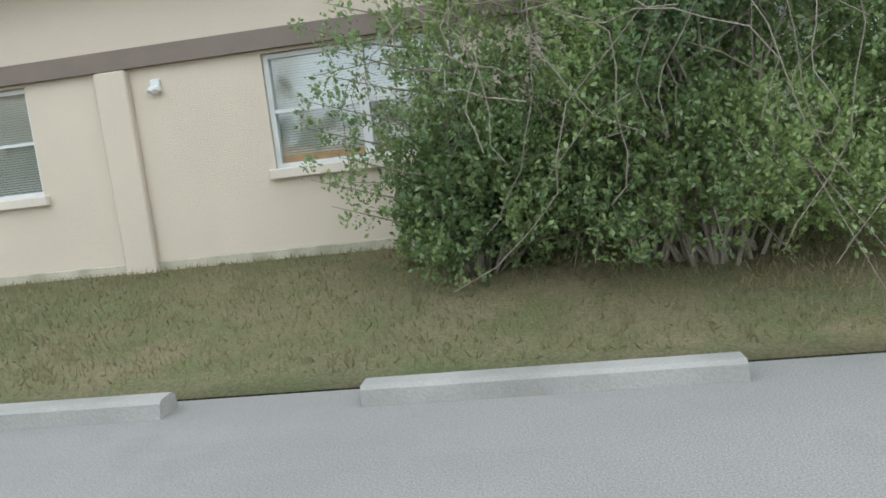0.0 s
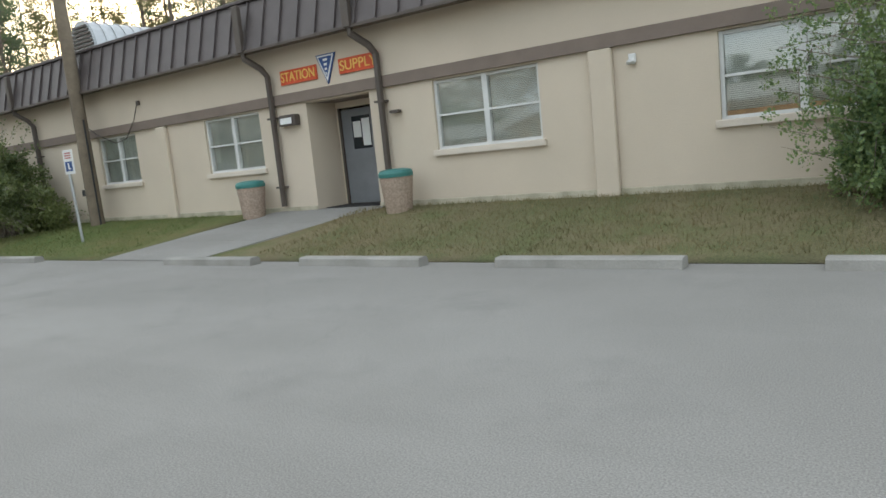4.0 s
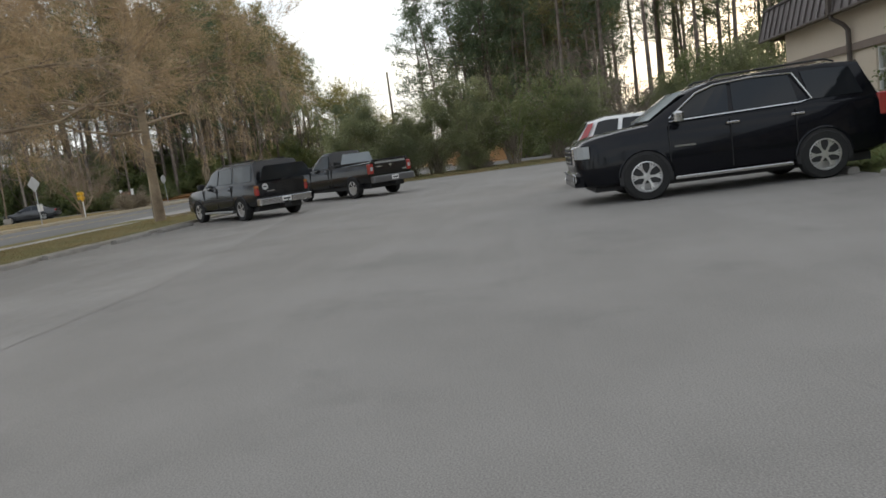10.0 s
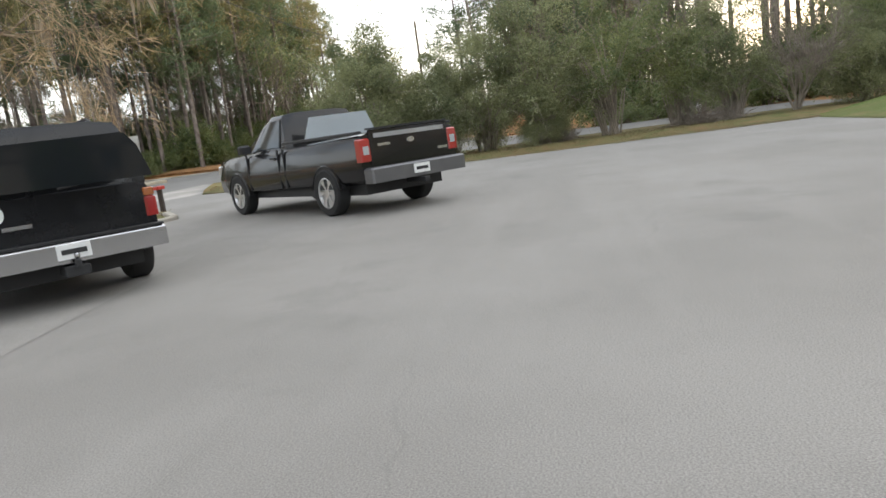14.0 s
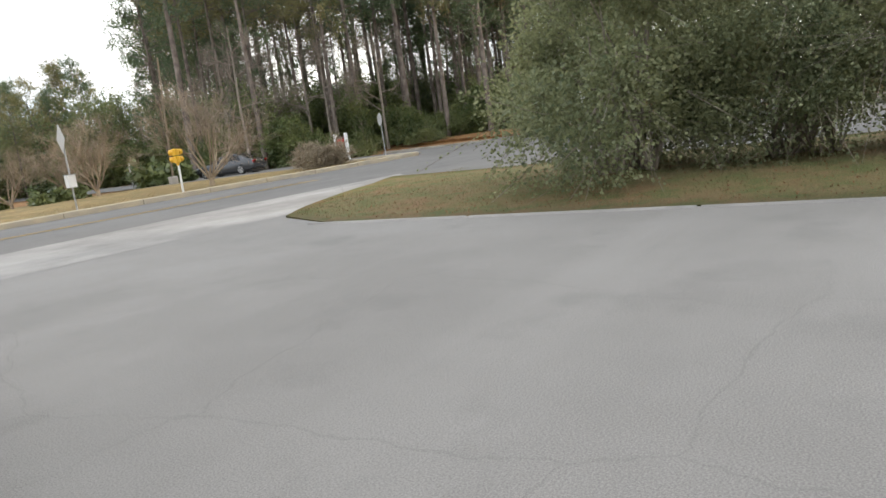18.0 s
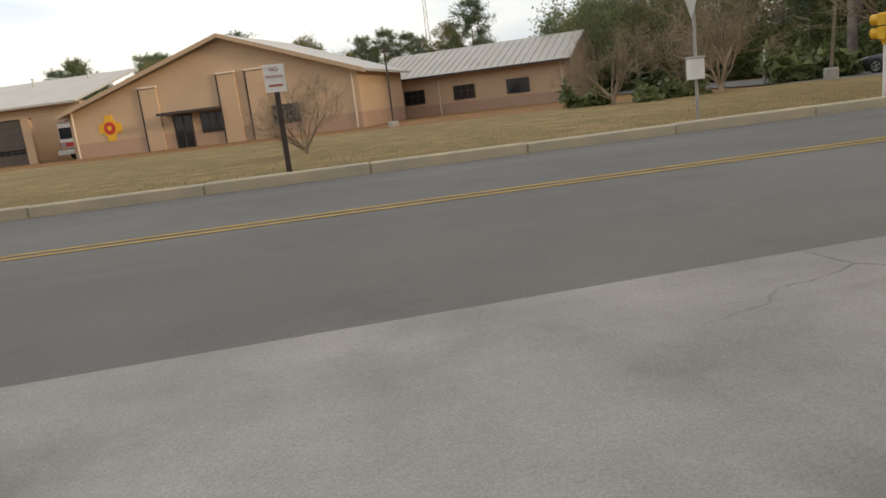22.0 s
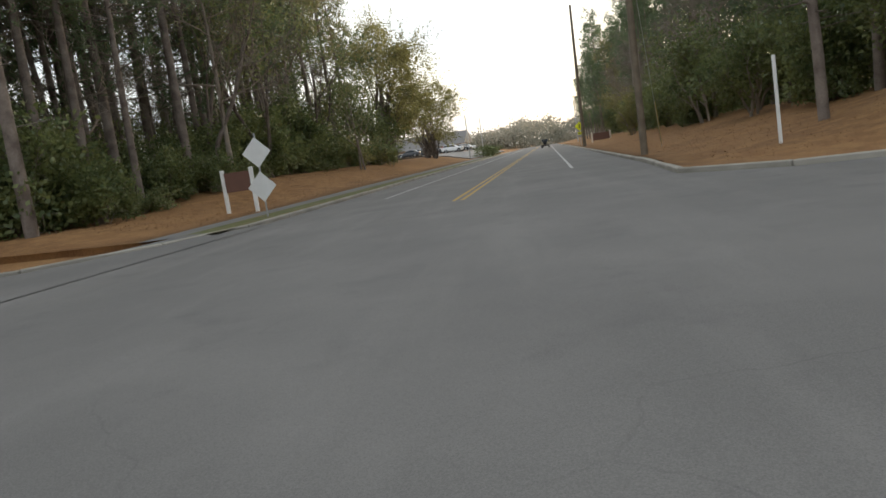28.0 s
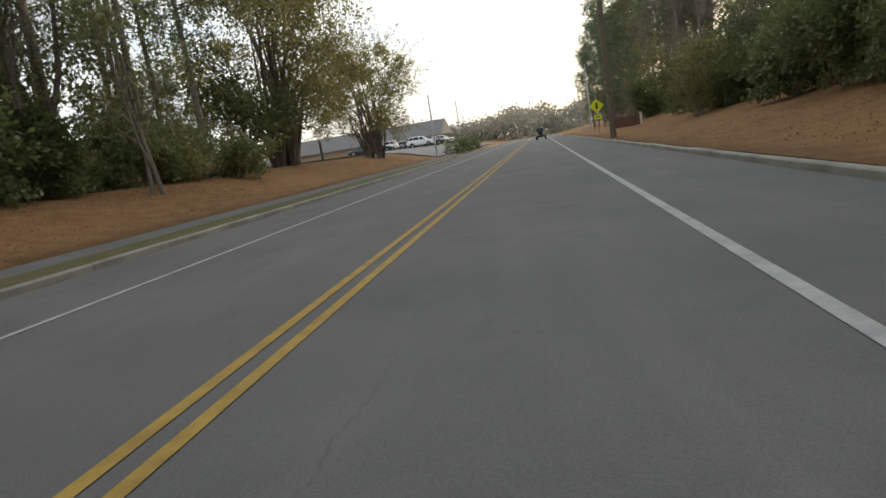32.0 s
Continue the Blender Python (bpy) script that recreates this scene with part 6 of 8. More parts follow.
part("spare_wheel", Geo().lathe([(0.2, -0.12), (0.38, -0.12), (0.40, 0), (0.38, 0.12), (0.2, 0.12)], 20, pose(-2.05, 0, 1.05, 0, 90, 0)), RUBBER, jp)
part("tail_bumper", Geo().box(-2.1, -0.75, 0.5, -1.9, 0.75, 0.62, b=0.02), PLASTIC, jp)

# ---- signs, poles and street furniture ----
def post(parent, h, r=0.028, m_=None, lean=0.0, n=8):
    return part("post", Geo().tube([(0, 0, -0.2), (lean * 0.5, 0, h * 0.5), (lean, 0, h)], r, n), m_ or ALU, parent)


hs = thing("disabled_parking_sign", "white and blue disabled parking sign on a leaning steel post", "sign", (-14.65, 5.3, 0.12), 6)
post(hs, 1.95, 0.03, ALU, -0.10)
p_ = part("plate", Geo().box(-0.16, -0.03, 1.48, 0.16, -0.022, 1.98, b=0.003), WHITE, hs)
part("symbol_field", Geo().box(-0.11, -0.036, 1.54, 0.11, -0.031, 1.74), SIGN_BLUE, p_)
part("symbol", Geo().box(-0.025, -0.040, 1.58, 0.02, -0.037, 1.71).box(0.0, -0.040, 1.575, 0.06, -0.0371, 1.60), WHITE, p_)
for k in range(3):
    part("text_bar", Geo().box(-0.10, -0.034, 1.80 + 0.05 * k, 0.10, -0.031, 1.825 + 0.05 * k), mat("dull_red_lettering", (0.45, 0.12, 0.10), 0.6), p_)

up = thing("utility_pole", "weathered wooden utility pole beside the building", "pole", (-16.25, 7.0 - 0.42, 0.25))
part("shaft", Geo().tube([(0, 0, -0.3), (-0.05, 0.0, 3), (-0.12, 0, 7), (-0.2, 0, 10.5)], [0.16, 0.15, 0.13, 0.11], 14), WOODPOLE, up, smooth=True)
part("conduit", Geo().tube([(0.16, -0.02, -0.1), (0.13, -0.02, 2.6)], 0.022, 6), PLASTIC, up)
part("meter_box", Geo().box(-0.34, -0.08, 0.85, -0.17, 0.06, 1.0, b=0.01), PLASTIC, up)

p2 = thing("pale_utility_pole", "pale leaning wooden utility pole on the grass island", "pole", (-37.9, -18.4, 0.1))
part("shaft", Geo().tube([(0, 0, -0.3), (-0.05, 0.12, 4), (-0.12, 0.3, 9.5)], [0.15, 0.14, 0.11], 14), WOODPALE, p2, smooth=True)
part("lower_wrap", Geo().tube([(0, 0, 0.0), (-0.017, 0.04, 1.4)], 0.156, 14), WOODPOLE, p2)
wire = thing("overhead_cable", "thin overhead utility cable between poles", "cable")
def span(a, b, sag, r=0.012):
    pts = [tuple(Vector(a).lerp(Vector(b), k / 12) - Vector((0, 0, sag * 4 * (k / 12) * (1 - k / 12)))) for k in range(13)]
    part("strand", Geo().tube(pts, r, 4), PLASTIC, wire)
span((-38.0, -18.1, 8.9), (-95.4, -16.0, 9.5), 1.4, 0.022)
span((-38.0, -18.1, 8.9), (-17.4, 6.6, 10.2), 0.9, 0.018)

np_ = thing("no_parking_sign", "white NO PARKING sign with a red arrow on a dark post", "sign", (-40.9, -31.3, 0.15), 188)
part("post", Geo().box(-0.05, -0.035, -0.2, 0.05, 0.035, 1.62), DARK_METAL, np_)
pl_ = part("plate", Geo().box(-0.19, -0.047, 1.52, 0.19, -0.037, 2.02, b=0.004), WHITE, np_)
dullred = mat("dull_red_lettering", (0.45, 0.12, 0.10), 0.6)
lettering("lettering", "NO", 0.105, dullred, pl_, pose(0, -0.050, 1.93, 90), 0.002)
lettering("lettering", "PARKING", 0.075, dullred, pl_, pose(0, -0.050, 1.80, 90), 0.002)
part("arrow", Geo().box(-0.13, -0.053, 1.62, 0.13, -0.048, 1.66), dullred, pl_)

ds = thing("warning_sign", "bare metal back of a diamond warning sign on a post", "sign", (-49.85, -32.55, 0.15), 78)
post(ds, 3.0, 0.035)
part("plate", Geo().box(-0.38, -0.045, -0.38, 0.38, -0.036, 0.38, m=pose(0, 0, 2.62, 0, 45, 0), b=0.003), SIGN_BACK, ds)
wb = thing("control_box", "white metal control box on the sign post", "box", (-49.75, -32.38, 0.98), 8)
part("case", Geo().box(-0.17, -0.10, 0, 0.17, 0.10, 0.45, b=0.015), WHITE, wb)
part("hood", Geo().box(-0.19, -0.12, 0.452, 0.19, 0.12, 0.48, b=0.008), ALU, wb)

yb = thing("yellow_beacon", "yellow two-lamp warning beacon on a white post", "beacon", (-54.25, -32.3, 0.15), 200)
part("post", Geo().tube([(0, 0, -0.2), (0.03, 0, 1.35)], 0.055, 12), WHITE, yb)
part("neck", Geo().lathe([(0.075, 1.34), (0.075, 1.42), (0.11, 1.46), (0.11, 1.5)], 14), HYD_YEL, yb)
for z in (1.5, 1.86):
    h = part("lamp_housing", Geo().box(-0.17, -0.12, z, 0.17, 0.14, z + 0.33, b=0.04), HYD_YEL, yb, "bright yellow signal housing")
    part("visor", Geo().lathe([(0.145, 0), (0.15, 0.20), (0.14, 0.20), (0.135, 0.02)], 16, pose(0, 0.14, z + 0.165, -90)), HYD_YEL, h)
    part("side_visor", Geo().lathe([(0.14, 0), (0.145, 0.22), (0.13, 0.22), (0.125, 0.02)], 16, pose(0.17, 0, z + 0.165, 0, 90, 0)), HYD_YEL, h)
yb.matrix_basis = yb.matrix_basis @ Matrix.Scale(0.82, 4)

oc = thing("stop_sign", "bare metal back of a stop sign on a leaning post", "sign", (-69.2, -33.6, 0.12), 62)
post(oc, 2.55, 0.03, ALU, -0.12)
oct_ = [(0.38 * math.cos(math.pi * (k + 0.5) / 4), 0.38 * math.sin(math.pi * (k + 0.5) / 4) + 2.2) for k in range(8)]
part("plate", Geo().prism([(u - 0.1, v) for u, v in oct_], -0.045, -0.037), SIGN_BACK, oc)

dm = thing("double_diamond_sign", "two white diamond sign backs on one post", "sign", (-88.9, -29.75, 0.15), 84)
post(dm, 2.75, 0.03)
for z in (2.12, 0.98):
    part("plate", Geo().box(-0.36, -0.05, -0.36, 0.36, -0.04, 0.36, m=pose(0, 0, z, 0, 45, 0), b=0.003), mat("white_sign_back", (0.62, 0.62, 0.60), 0.5, var=0.08), dm)

bs = thing("board_sign", "brown notice board between two white posts", "sign", (-93.2, -32.2, 0.2), 84)
for x in (-0.62, 0.62):
    part("post", Geo().box(x - 0.07, -0.07, -0.3, x + 0.07, 0.07, 1.75, b=0.015), WHITE, bs)
b_ = part("board", Geo().box(-0.55, -0.03, 0.85, 0.55, 0.03, 1.62, b=0.01), BROWN_SIGN, bs)
for k in range(4):
    part("text_bar", Geo().box(-0.42, 0.031, 0.97 + 0.16 * k, 0.42, 0.036, 1.03 + 0.16 * k), SILL, b_)

wp_ = thing("marker_post", "slim white marker post by the side street", "post", (-87.0, -13.8, 0.15))
part("post", Geo().tube([(0, 0, -0.2), (-0.06, 0, 2.6)], 0.055, 8), WHITE, wp_)

bp_ = thing("roadside_pole", "tall weathered wooden pole on the straw bank", "pole", (-95.7, -15.95, 0.1))
part("shaft", Geo().tube([(0, 0, -0.3), (0.1, 0, 5), (0.25, 0, 12)], [0.15, 0.14, 0.11], 14), WOODPOLE, bp_, smooth=True)
gw = thing("guy_wire", "steel guy wire with a faded yellow guard sleeve", "cable", (-101.8, -13.9, 0.35))
part("wire", Geo().tube([(0, 0, -0.2), (6.2, -2.0, 9.6)], 0.012, 5), ALU, gw)
part("guard", Geo().tube([(0.05, -0.02, 0.05), (0.75, -0.24, 1.2), (1.25, -0.4, 2.0)], 0.035, 8), mat("faded_yellow_plastic", (0.46, 0.36, 0.11), 0.6, var=0.15), gw, "faded yellow plastic guard")
fp = thing("roadside_pole", "tall dark leaning wooden pole further along", "pole", (-144.3, -12.75, 0.0))
part("shaft", Geo().tube([(0, 0, -0.5), (0.1, 0.0, 5), (0.3, 0.1, 15)], [0.2, 0.18, 0.12], 12), WOODPOLE, fp, smooth=True)
ps = thing("crossing_sign", "fluorescent yellow-green crossing sign with arrow plate", "sign", (-158.0, -11.6, 0.0), 90)
post(ps, 3.4, 0.04)
d1 = part("diamond", Geo().box(-0.42, -0.06, -0.42, 0.42, -0.045, 0.42, m=pose(0, 0, 2.55, 0, 45, 0), b=0.004), FLUO, ps)
part("figure_bar", Geo().box(-0.07, -0.066, 2.3, 0.07, -0.061, 2.8), PLASTIC, d1)
d2 = part("arrow_plate", Geo().box(-0.30, -0.06, 1.5, 0.30, -0.045, 1.85, b=0.004), FLUO, ps)
part("arrow", Geo().box(-0.18, -0.066, 1.63, 0.18, -0.061, 1.71, m=pose(0, 0, 0)), PLASTIC, d2)
fb = thing("board_sign", "long brown sign between pale posts under the trees", "sign", (-164.0, -8.2, 0.1), 80)
for x in (-1.2, 1.2):
    part("post", Geo().box(x - 0.1, -0.1, -0.5, x + 0.1, 0.1, 1.5, b=0.02), SILL, fb)
part("board", Geo().box(-1.1, -0.05, 0.35, 1.1, 0.05, 1.3, b=0.015), BROWN_SIGN, fb)

rp = thing("red_topped_post", "short dark post with a red board on top", "post", (-37.9, -13.7, 0.08), 8)
part("post", Geo().box(-0.05, -0.05, -0.1, 0.05, 0.05, 0.58), DARK_METAL, rp)
part("board", Geo().box(-0.2, -0.07, 0.58, 0.2, 0.07, 0.66, b=0.01), RED_PAINT, rp)
ws = thing("white_lot_sign", "plain white rectangular sign back on a thin post", "sign", (-37.6, -13.95, 0.08), 65)
post(ws, 1.75, 0.025)
part("plate", Geo().box(-0.28, -0.04, 1.35, 0.28, -0.03, 1.92, b=0.003), SIGN_BACK, ws)
hy_ = thing("hydrant", "small white and pale fire hydrant behind the hedge", "hydrant", (-53.0, 2.2, 0.1))
part("barrel", Geo().lathe([(0.13, 0), (0.13, 0.08), (0.09, 0.1), (0.09, 0.5), (0.12, 0.52), (0.1, 0.62), (0.03, 0.7)], 14), WHITE, hy_, smooth=True)
part("outlet", Geo().tube([(-0.16, 0, 0.4), (0.16, 0, 0.4)], 0.05, 10), WHITE, hy_)

lp = thing("light_pole", "slim leaning brown pole on a white concrete base", "pole", (-61.7, -44.0, 0.1))
part("base", Geo().lathe([(0.28, -0.2), (0.28, 0.5), (0.24, 0.54)], 16), CONCRETE, lp)
part("shaft", Geo().tube([(0, 0, 0.5), (-0.5, 0, 7.5)], [0.07, 0.05], 10), WOODPOLE, lp)
mk = thing("marker_post", "short green marker post on the lawn", "post", (-62.8, -50.2, 0.1))
part("post", Geo().box(-0.05, -0.03, -0.1, 0.05, 0.03, 1.7), SIGN_BACK, mk)
sl = thing("light_pole", "dark slim lamp post before the annex", "pole", (-45.1, -57.0, 0.1))
part("base", Geo().lathe([(0.3, -0.2), (0.3, 0.2), (0.25, 0.24)], 14), CONCRETE, sl)
part("shaft", Geo().tube([(0, 0, 0.2), (0, 0, 3.9)], 0.05, 8), DARK_METAL, sl)
part("head", Geo().box(-0.2, -0.14, 3.9, 0.2, 0.14, 4.02, b=0.02), DARK_METAL, sl)
rt = thing("radio_mast", "distant thin lattice radio mast", "mast", (-61.0, -150.0, 0.0))
for s in (-0.5, 0.5):
    part("leg", Geo().tube([(s, 0, 0), (s * 0.3, 0, 24)], 0.07, 4), SIGN_BACK, rt)
part("bracing", Geo().tube([((-1) ** k * 0.5 * (1 - 0.03 * k), 0, k * 1.1) for k in range(22)], 0.05, 4), SIGN_BACK, rt)

br = thing("board_sign", "dark red and brown board between white posts behind a shrub", "sign", (-70.2, -38.0, 0.1), 70)
for x in (-0.75, 0.75):
    part("post", Geo().box(x - 0.09, -0.09, -0.3, x + 0.09, 0.09, 1.75, b=0.015), WHITE, br)
part("board", Geo().box(-0.64, -0.04, 0.7, 0.64, 0.04, 1.55, b=0.01), BROWN_SIGN, br)
part("red_panel", Geo().box(-0.5, -0.052, 1.1, 0.5, -0.042, 1.4), RED_PAINT, br)


# ---- trees and shrubs ----
def branchy(rng, base, length, radius, depth, spread, up, twigs, shrink=0.68, kids=(2, 4), seg=3, bend=0.18, start=0.35):
    """Limbs that fork; returns tubes (points, radii) and gathers twig tips with their directions."""
    out = []

    def grow(p, d, ln, r, k):
        pts, rad, q = [p], [r], p.copy()
        for i in range(seg):
            d = (d + Vector(rng.normal(size=3)) * bend + Vector((0, 0, up))).normalized()
            q = q + d * (ln / seg)
            pts.append(q.copy())
            rad.append(r * (1 - 0.5 * (i + 1) / seg))
        out.append((pts, rad))
        if k == 0:
            twigs.append((pts[-1], d))
            twigs.append((pts[-2], d))
            return
        for _ in range(rng.integers(kids[0], kids[1] + 1)):
            t = rng.uniform(start, 1.0) * seg
            i = min(int(t), seg - 1)
            s = pts[i].lerp(pts[i + 1], t - i)
            nd = (d + Vector(rng.normal(size=3)) * spread).normalized()
            grow(s, nd, ln * shrink * rng.uniform(0.75, 1.15), max(rad[i + 1] * 0.75, 0.006), k - 1)
    for p, d in base:
        grow(Vector(p), Vector(d).normalized(), length, radius, depth)
    return out


def tubes(name, runs, sides=5, thin=3):
    g = Geo()
    for pts, rad in runs:
        g.tube(pts, rad, sides if rad[0] > 0.035 else thin, caps=False)
    me = bpy.data.meshes.new(name)
    me.from_pydata(g.v, [], g.f)
    me.shade_smooth()
    return me


def pine(seed, h, crown0, needle, label, spreadr=2.6, dens=10, name="pine_tree"):
    """A tall pine: bare tapered trunk with stubs, upturned limbs and tufts of needles in the upper part."""
    rng = np.random.default_rng(seed)
    tr = thing(name, label, "tree", (0, 0, -500))
    lean = rng.normal(0, 0.25, 2)
    def axis(z):
        t = z / h
        return Vector((lean[0] * t * t * 2 + 0.12 * math.sin(3 * t + seed), lean[1] * t * t * 2, z))
    r0 = 0.0095 * h + 0.02
    runs = [([axis(h * k / 9) - Vector((0, 0, 0.4 if k == 0 else 0)) for k in range(10)], [r0 * (1 - 0.88 * (k / 9) ** 1.2) for k in range(10)])]
    cents, dirs = [], []
    n = int(34 + h)
    for i in range(n):
        t = crown0 + (1 - crown0) * (i / n) ** 0.9
        z = h * t
        a = rng.uniform(0, 2 * math.pi)
        k = (t - crown0) / (1 - crown0)
        ln = spreadr * (0.55 + 0.6 * math.sin(math.pi * min(1, k * 0.9 + 0.15))) * rng.uniform(0.45, 1.2) * (1.0 - 0.35 * k)
        d = Vector((math.cos(a), math.sin(a), rng.uniform(-0.1, 0.35)))
        p, pts = axis(z), [axis(z)]
        for s in range(3):
            p = p + d * ln / 3
            d.z += 0.12
            pts.append(p.copy())
        runs.append((pts, [0.05 * (1 - 0.5 * k), 0.035, 0.02, 0.01]))
        for s in range(rng.integers(5, 9)):
            c = pts[1].lerp(pts[3], rng.uniform(0.25, 1.1)) + Vector(rng.normal(size=3)) * 0.30
            for _ in range(dens):
                cents.append(c + Vector(rng.normal(size=3)) * 0.22)
                dirs.append((d.x * 0.4, d.y * 0.4, 0.5))
    for i in range(10):
        z = h * rng.uniform(0.15, crown0)
        a = rng.uniform(0, 2 * math.pi)
        p = axis(z)
        runs.append(([p, p + Vector((math.cos(a), math.sin(a), rng.uniform(-0.2, 0.2))) * rng.uniform(0.4, 1.4)], [0.025, 0.01]))
    part("trunk", tubes("trunk", runs, 7), BARK, tr)
    part("crown", leaves("crown", np.array(cents), 0.50, 0.085, rng, dirs=np.array(dirs), spread=0.9, three=True), needle, tr)
    return tr


def broadleaf(seed, h, w, leaf, bark, n_leaf, size, label, name="tree", low=0.15, stems=3, airy=0.55):
    """A leafy tree or tall shrub with several stems, forked limbs and leaves clustered round the twig ends."""
    rng = np.random.default_rng(seed)
    tr = thing(name, label, "tree" if h > 4.5 else "shrub", (0, 0, -500))
    twigs = []
    base = [((rng.normal() * 0.08 * stems, rng.normal() * 0.08 * stems, -0.2), (rng.normal() * 0.28 * w / h, rng.normal() * 0.28 * w / h, 1)) for _ in range(stems)]
    runs = branchy(rng, base, h * 0.55, 0.02 * h ** 0.8, 3, 0.62, 0.08, twigs, 0.6, (3, 4), start=low)
    tips = np.array([tuple(p) for p, _ in twigs])
    tips[:, :2] *= (w * 0.5) / max(np.percentile(np.abs(tips[:, :2]), 93), 0.1)
    fac = h * 0.93 / np.percentile(tips[:, 2], 98)
    sx = (w * 0.5) / max(np.percentile(np.abs(np.array([tuple(p) for p, _ in twigs])[:, :2]), 93), 0.1)
    m = Matrix.Diagonal((sx, sx, fac, 1))
    runs = [([m @ p for p in pts], rad) for pts, rad in runs]
    tips[:, 2] *= fac
    tips[:, 2] = np.maximum(tips[:, 2], 0.12)
    pick = rng.integers(0, len(tips), n_leaf)
    c = tips[pick] + rng.normal(size=(n_leaf, 3)) * airy * np.array([1, 1, 0.75]) * (h / 9 + 0.16)
    c[:, 2] = np.maximum(c[:, 2], 0.05)
    part("trunk", tubes("trunk", runs, 6), bark, tr)
    part("crown", leaves("crown", c, size, 0.30 if n_leaf > 8400 else 0.38, rng, droop=0.2, three=n_leaf <= 8400), leaf, tr)
    return tr


def bare(seed, h, w, bark, twig_m, label, stems=5, twig_n=2600, twig_len=0.5, up=0.10, name="bare_tree", low=0.3, moss=0, depth=3, fine=None, trunk=None, bole=0.0):
    """A leafless tree: forked limbs ending in sprays of fine twigs."""
    rng = np.random.default_rng(seed)
    tr = thing(name, label, "tree", (0, 0, -500))
    twigs = []
    if trunk:
        runs = [([Vector((0, 0, -0.3)), Vector((0.03, 0, h * 0.2)), Vector((-0.04, 0.03, h * 0.5)), Vector((0.02, 0, h * 0.8)), Vector((0, 0, h))], [trunk * 1.35, trunk, trunk * 0.75, trunk * 0.4, 0.03])]
        base = []
        for i in range(stems):
            t = 0.30 + 0.66 * i / stems
            a = i * 2.4 + rng.normal() * 0.3
            base.append(((0, 0, h * t), (math.cos(a), math.sin(a), 0.02 + 0.5 * t)))
        for p, d in base:
            k = 1.15 - p[2] / h
            runs += branchy(rng, [(p, d)], w * 0.5 * (0.35 + 0.75 * k), 0.05 * (0.3 + k), depth - 1, 0.5, up, twigs, 0.6, (3, 5))
    else:
        wide = 0.5 if bole else 0.33
        base = [((rng.normal() * 0.06, rng.normal() * 0.06, bole - 0.15), (rng.normal() * wide * w / h, rng.normal() * wide * w / h, 1)) for _ in range(stems)]
        runs = branchy(rng, base, (h - bole) * 0.48, 0.05, depth, 0.36, up, twigs, 0.62, (3, 4), start=low)
        if bole:
            runs.append(([Vector((0, 0, -0.2)), Vector((0.02, 0, bole * 0.5)), Vector((0, 0.02, bole + 0.1))], [0.17, 0.12, 0.10]))
    part("trunk", tubes("trunk", runs, 7), bark, tr)
    tips = np.array([tuple(p) for p, _ in twigs])
    dirs = np.array([tuple(d) for _, d in twigs])
    pick = rng.integers(0, len(tips), twig_n)
    c = tips[pick] + rng.normal(size=(twig_n, 3)) * 0.12
    part("twig_spray", leaves("twig_spray", c, twig_len, 0.018 if not fine else fine, rng, dirs=dirs[pick], spread=0.55), twig_m, tr)
    if moss:
        low_t = tips[tips[:, 2] < np.percentile(tips[:, 2], 55)]
        k = rng.integers(0, len(low_t), moss)
        cm = np.repeat(low_t[k], 50, axis=0)
        cm = cm + rng.normal(size=cm.shape) * np.array([0.10, 0.10, 0.0]) - np.abs(rng.normal(size=(len(cm), 1))) * np.array([[0, 0, 0.3]])
        part("hanging_moss", leaves("hanging_moss", cm, 0.45, 0.06, rng, dirs=np.tile([0, 0, -1.0], (len(cm), 1)), spread=0.15), MOSS, tr, "grey-brown hanging moss")
    return tr


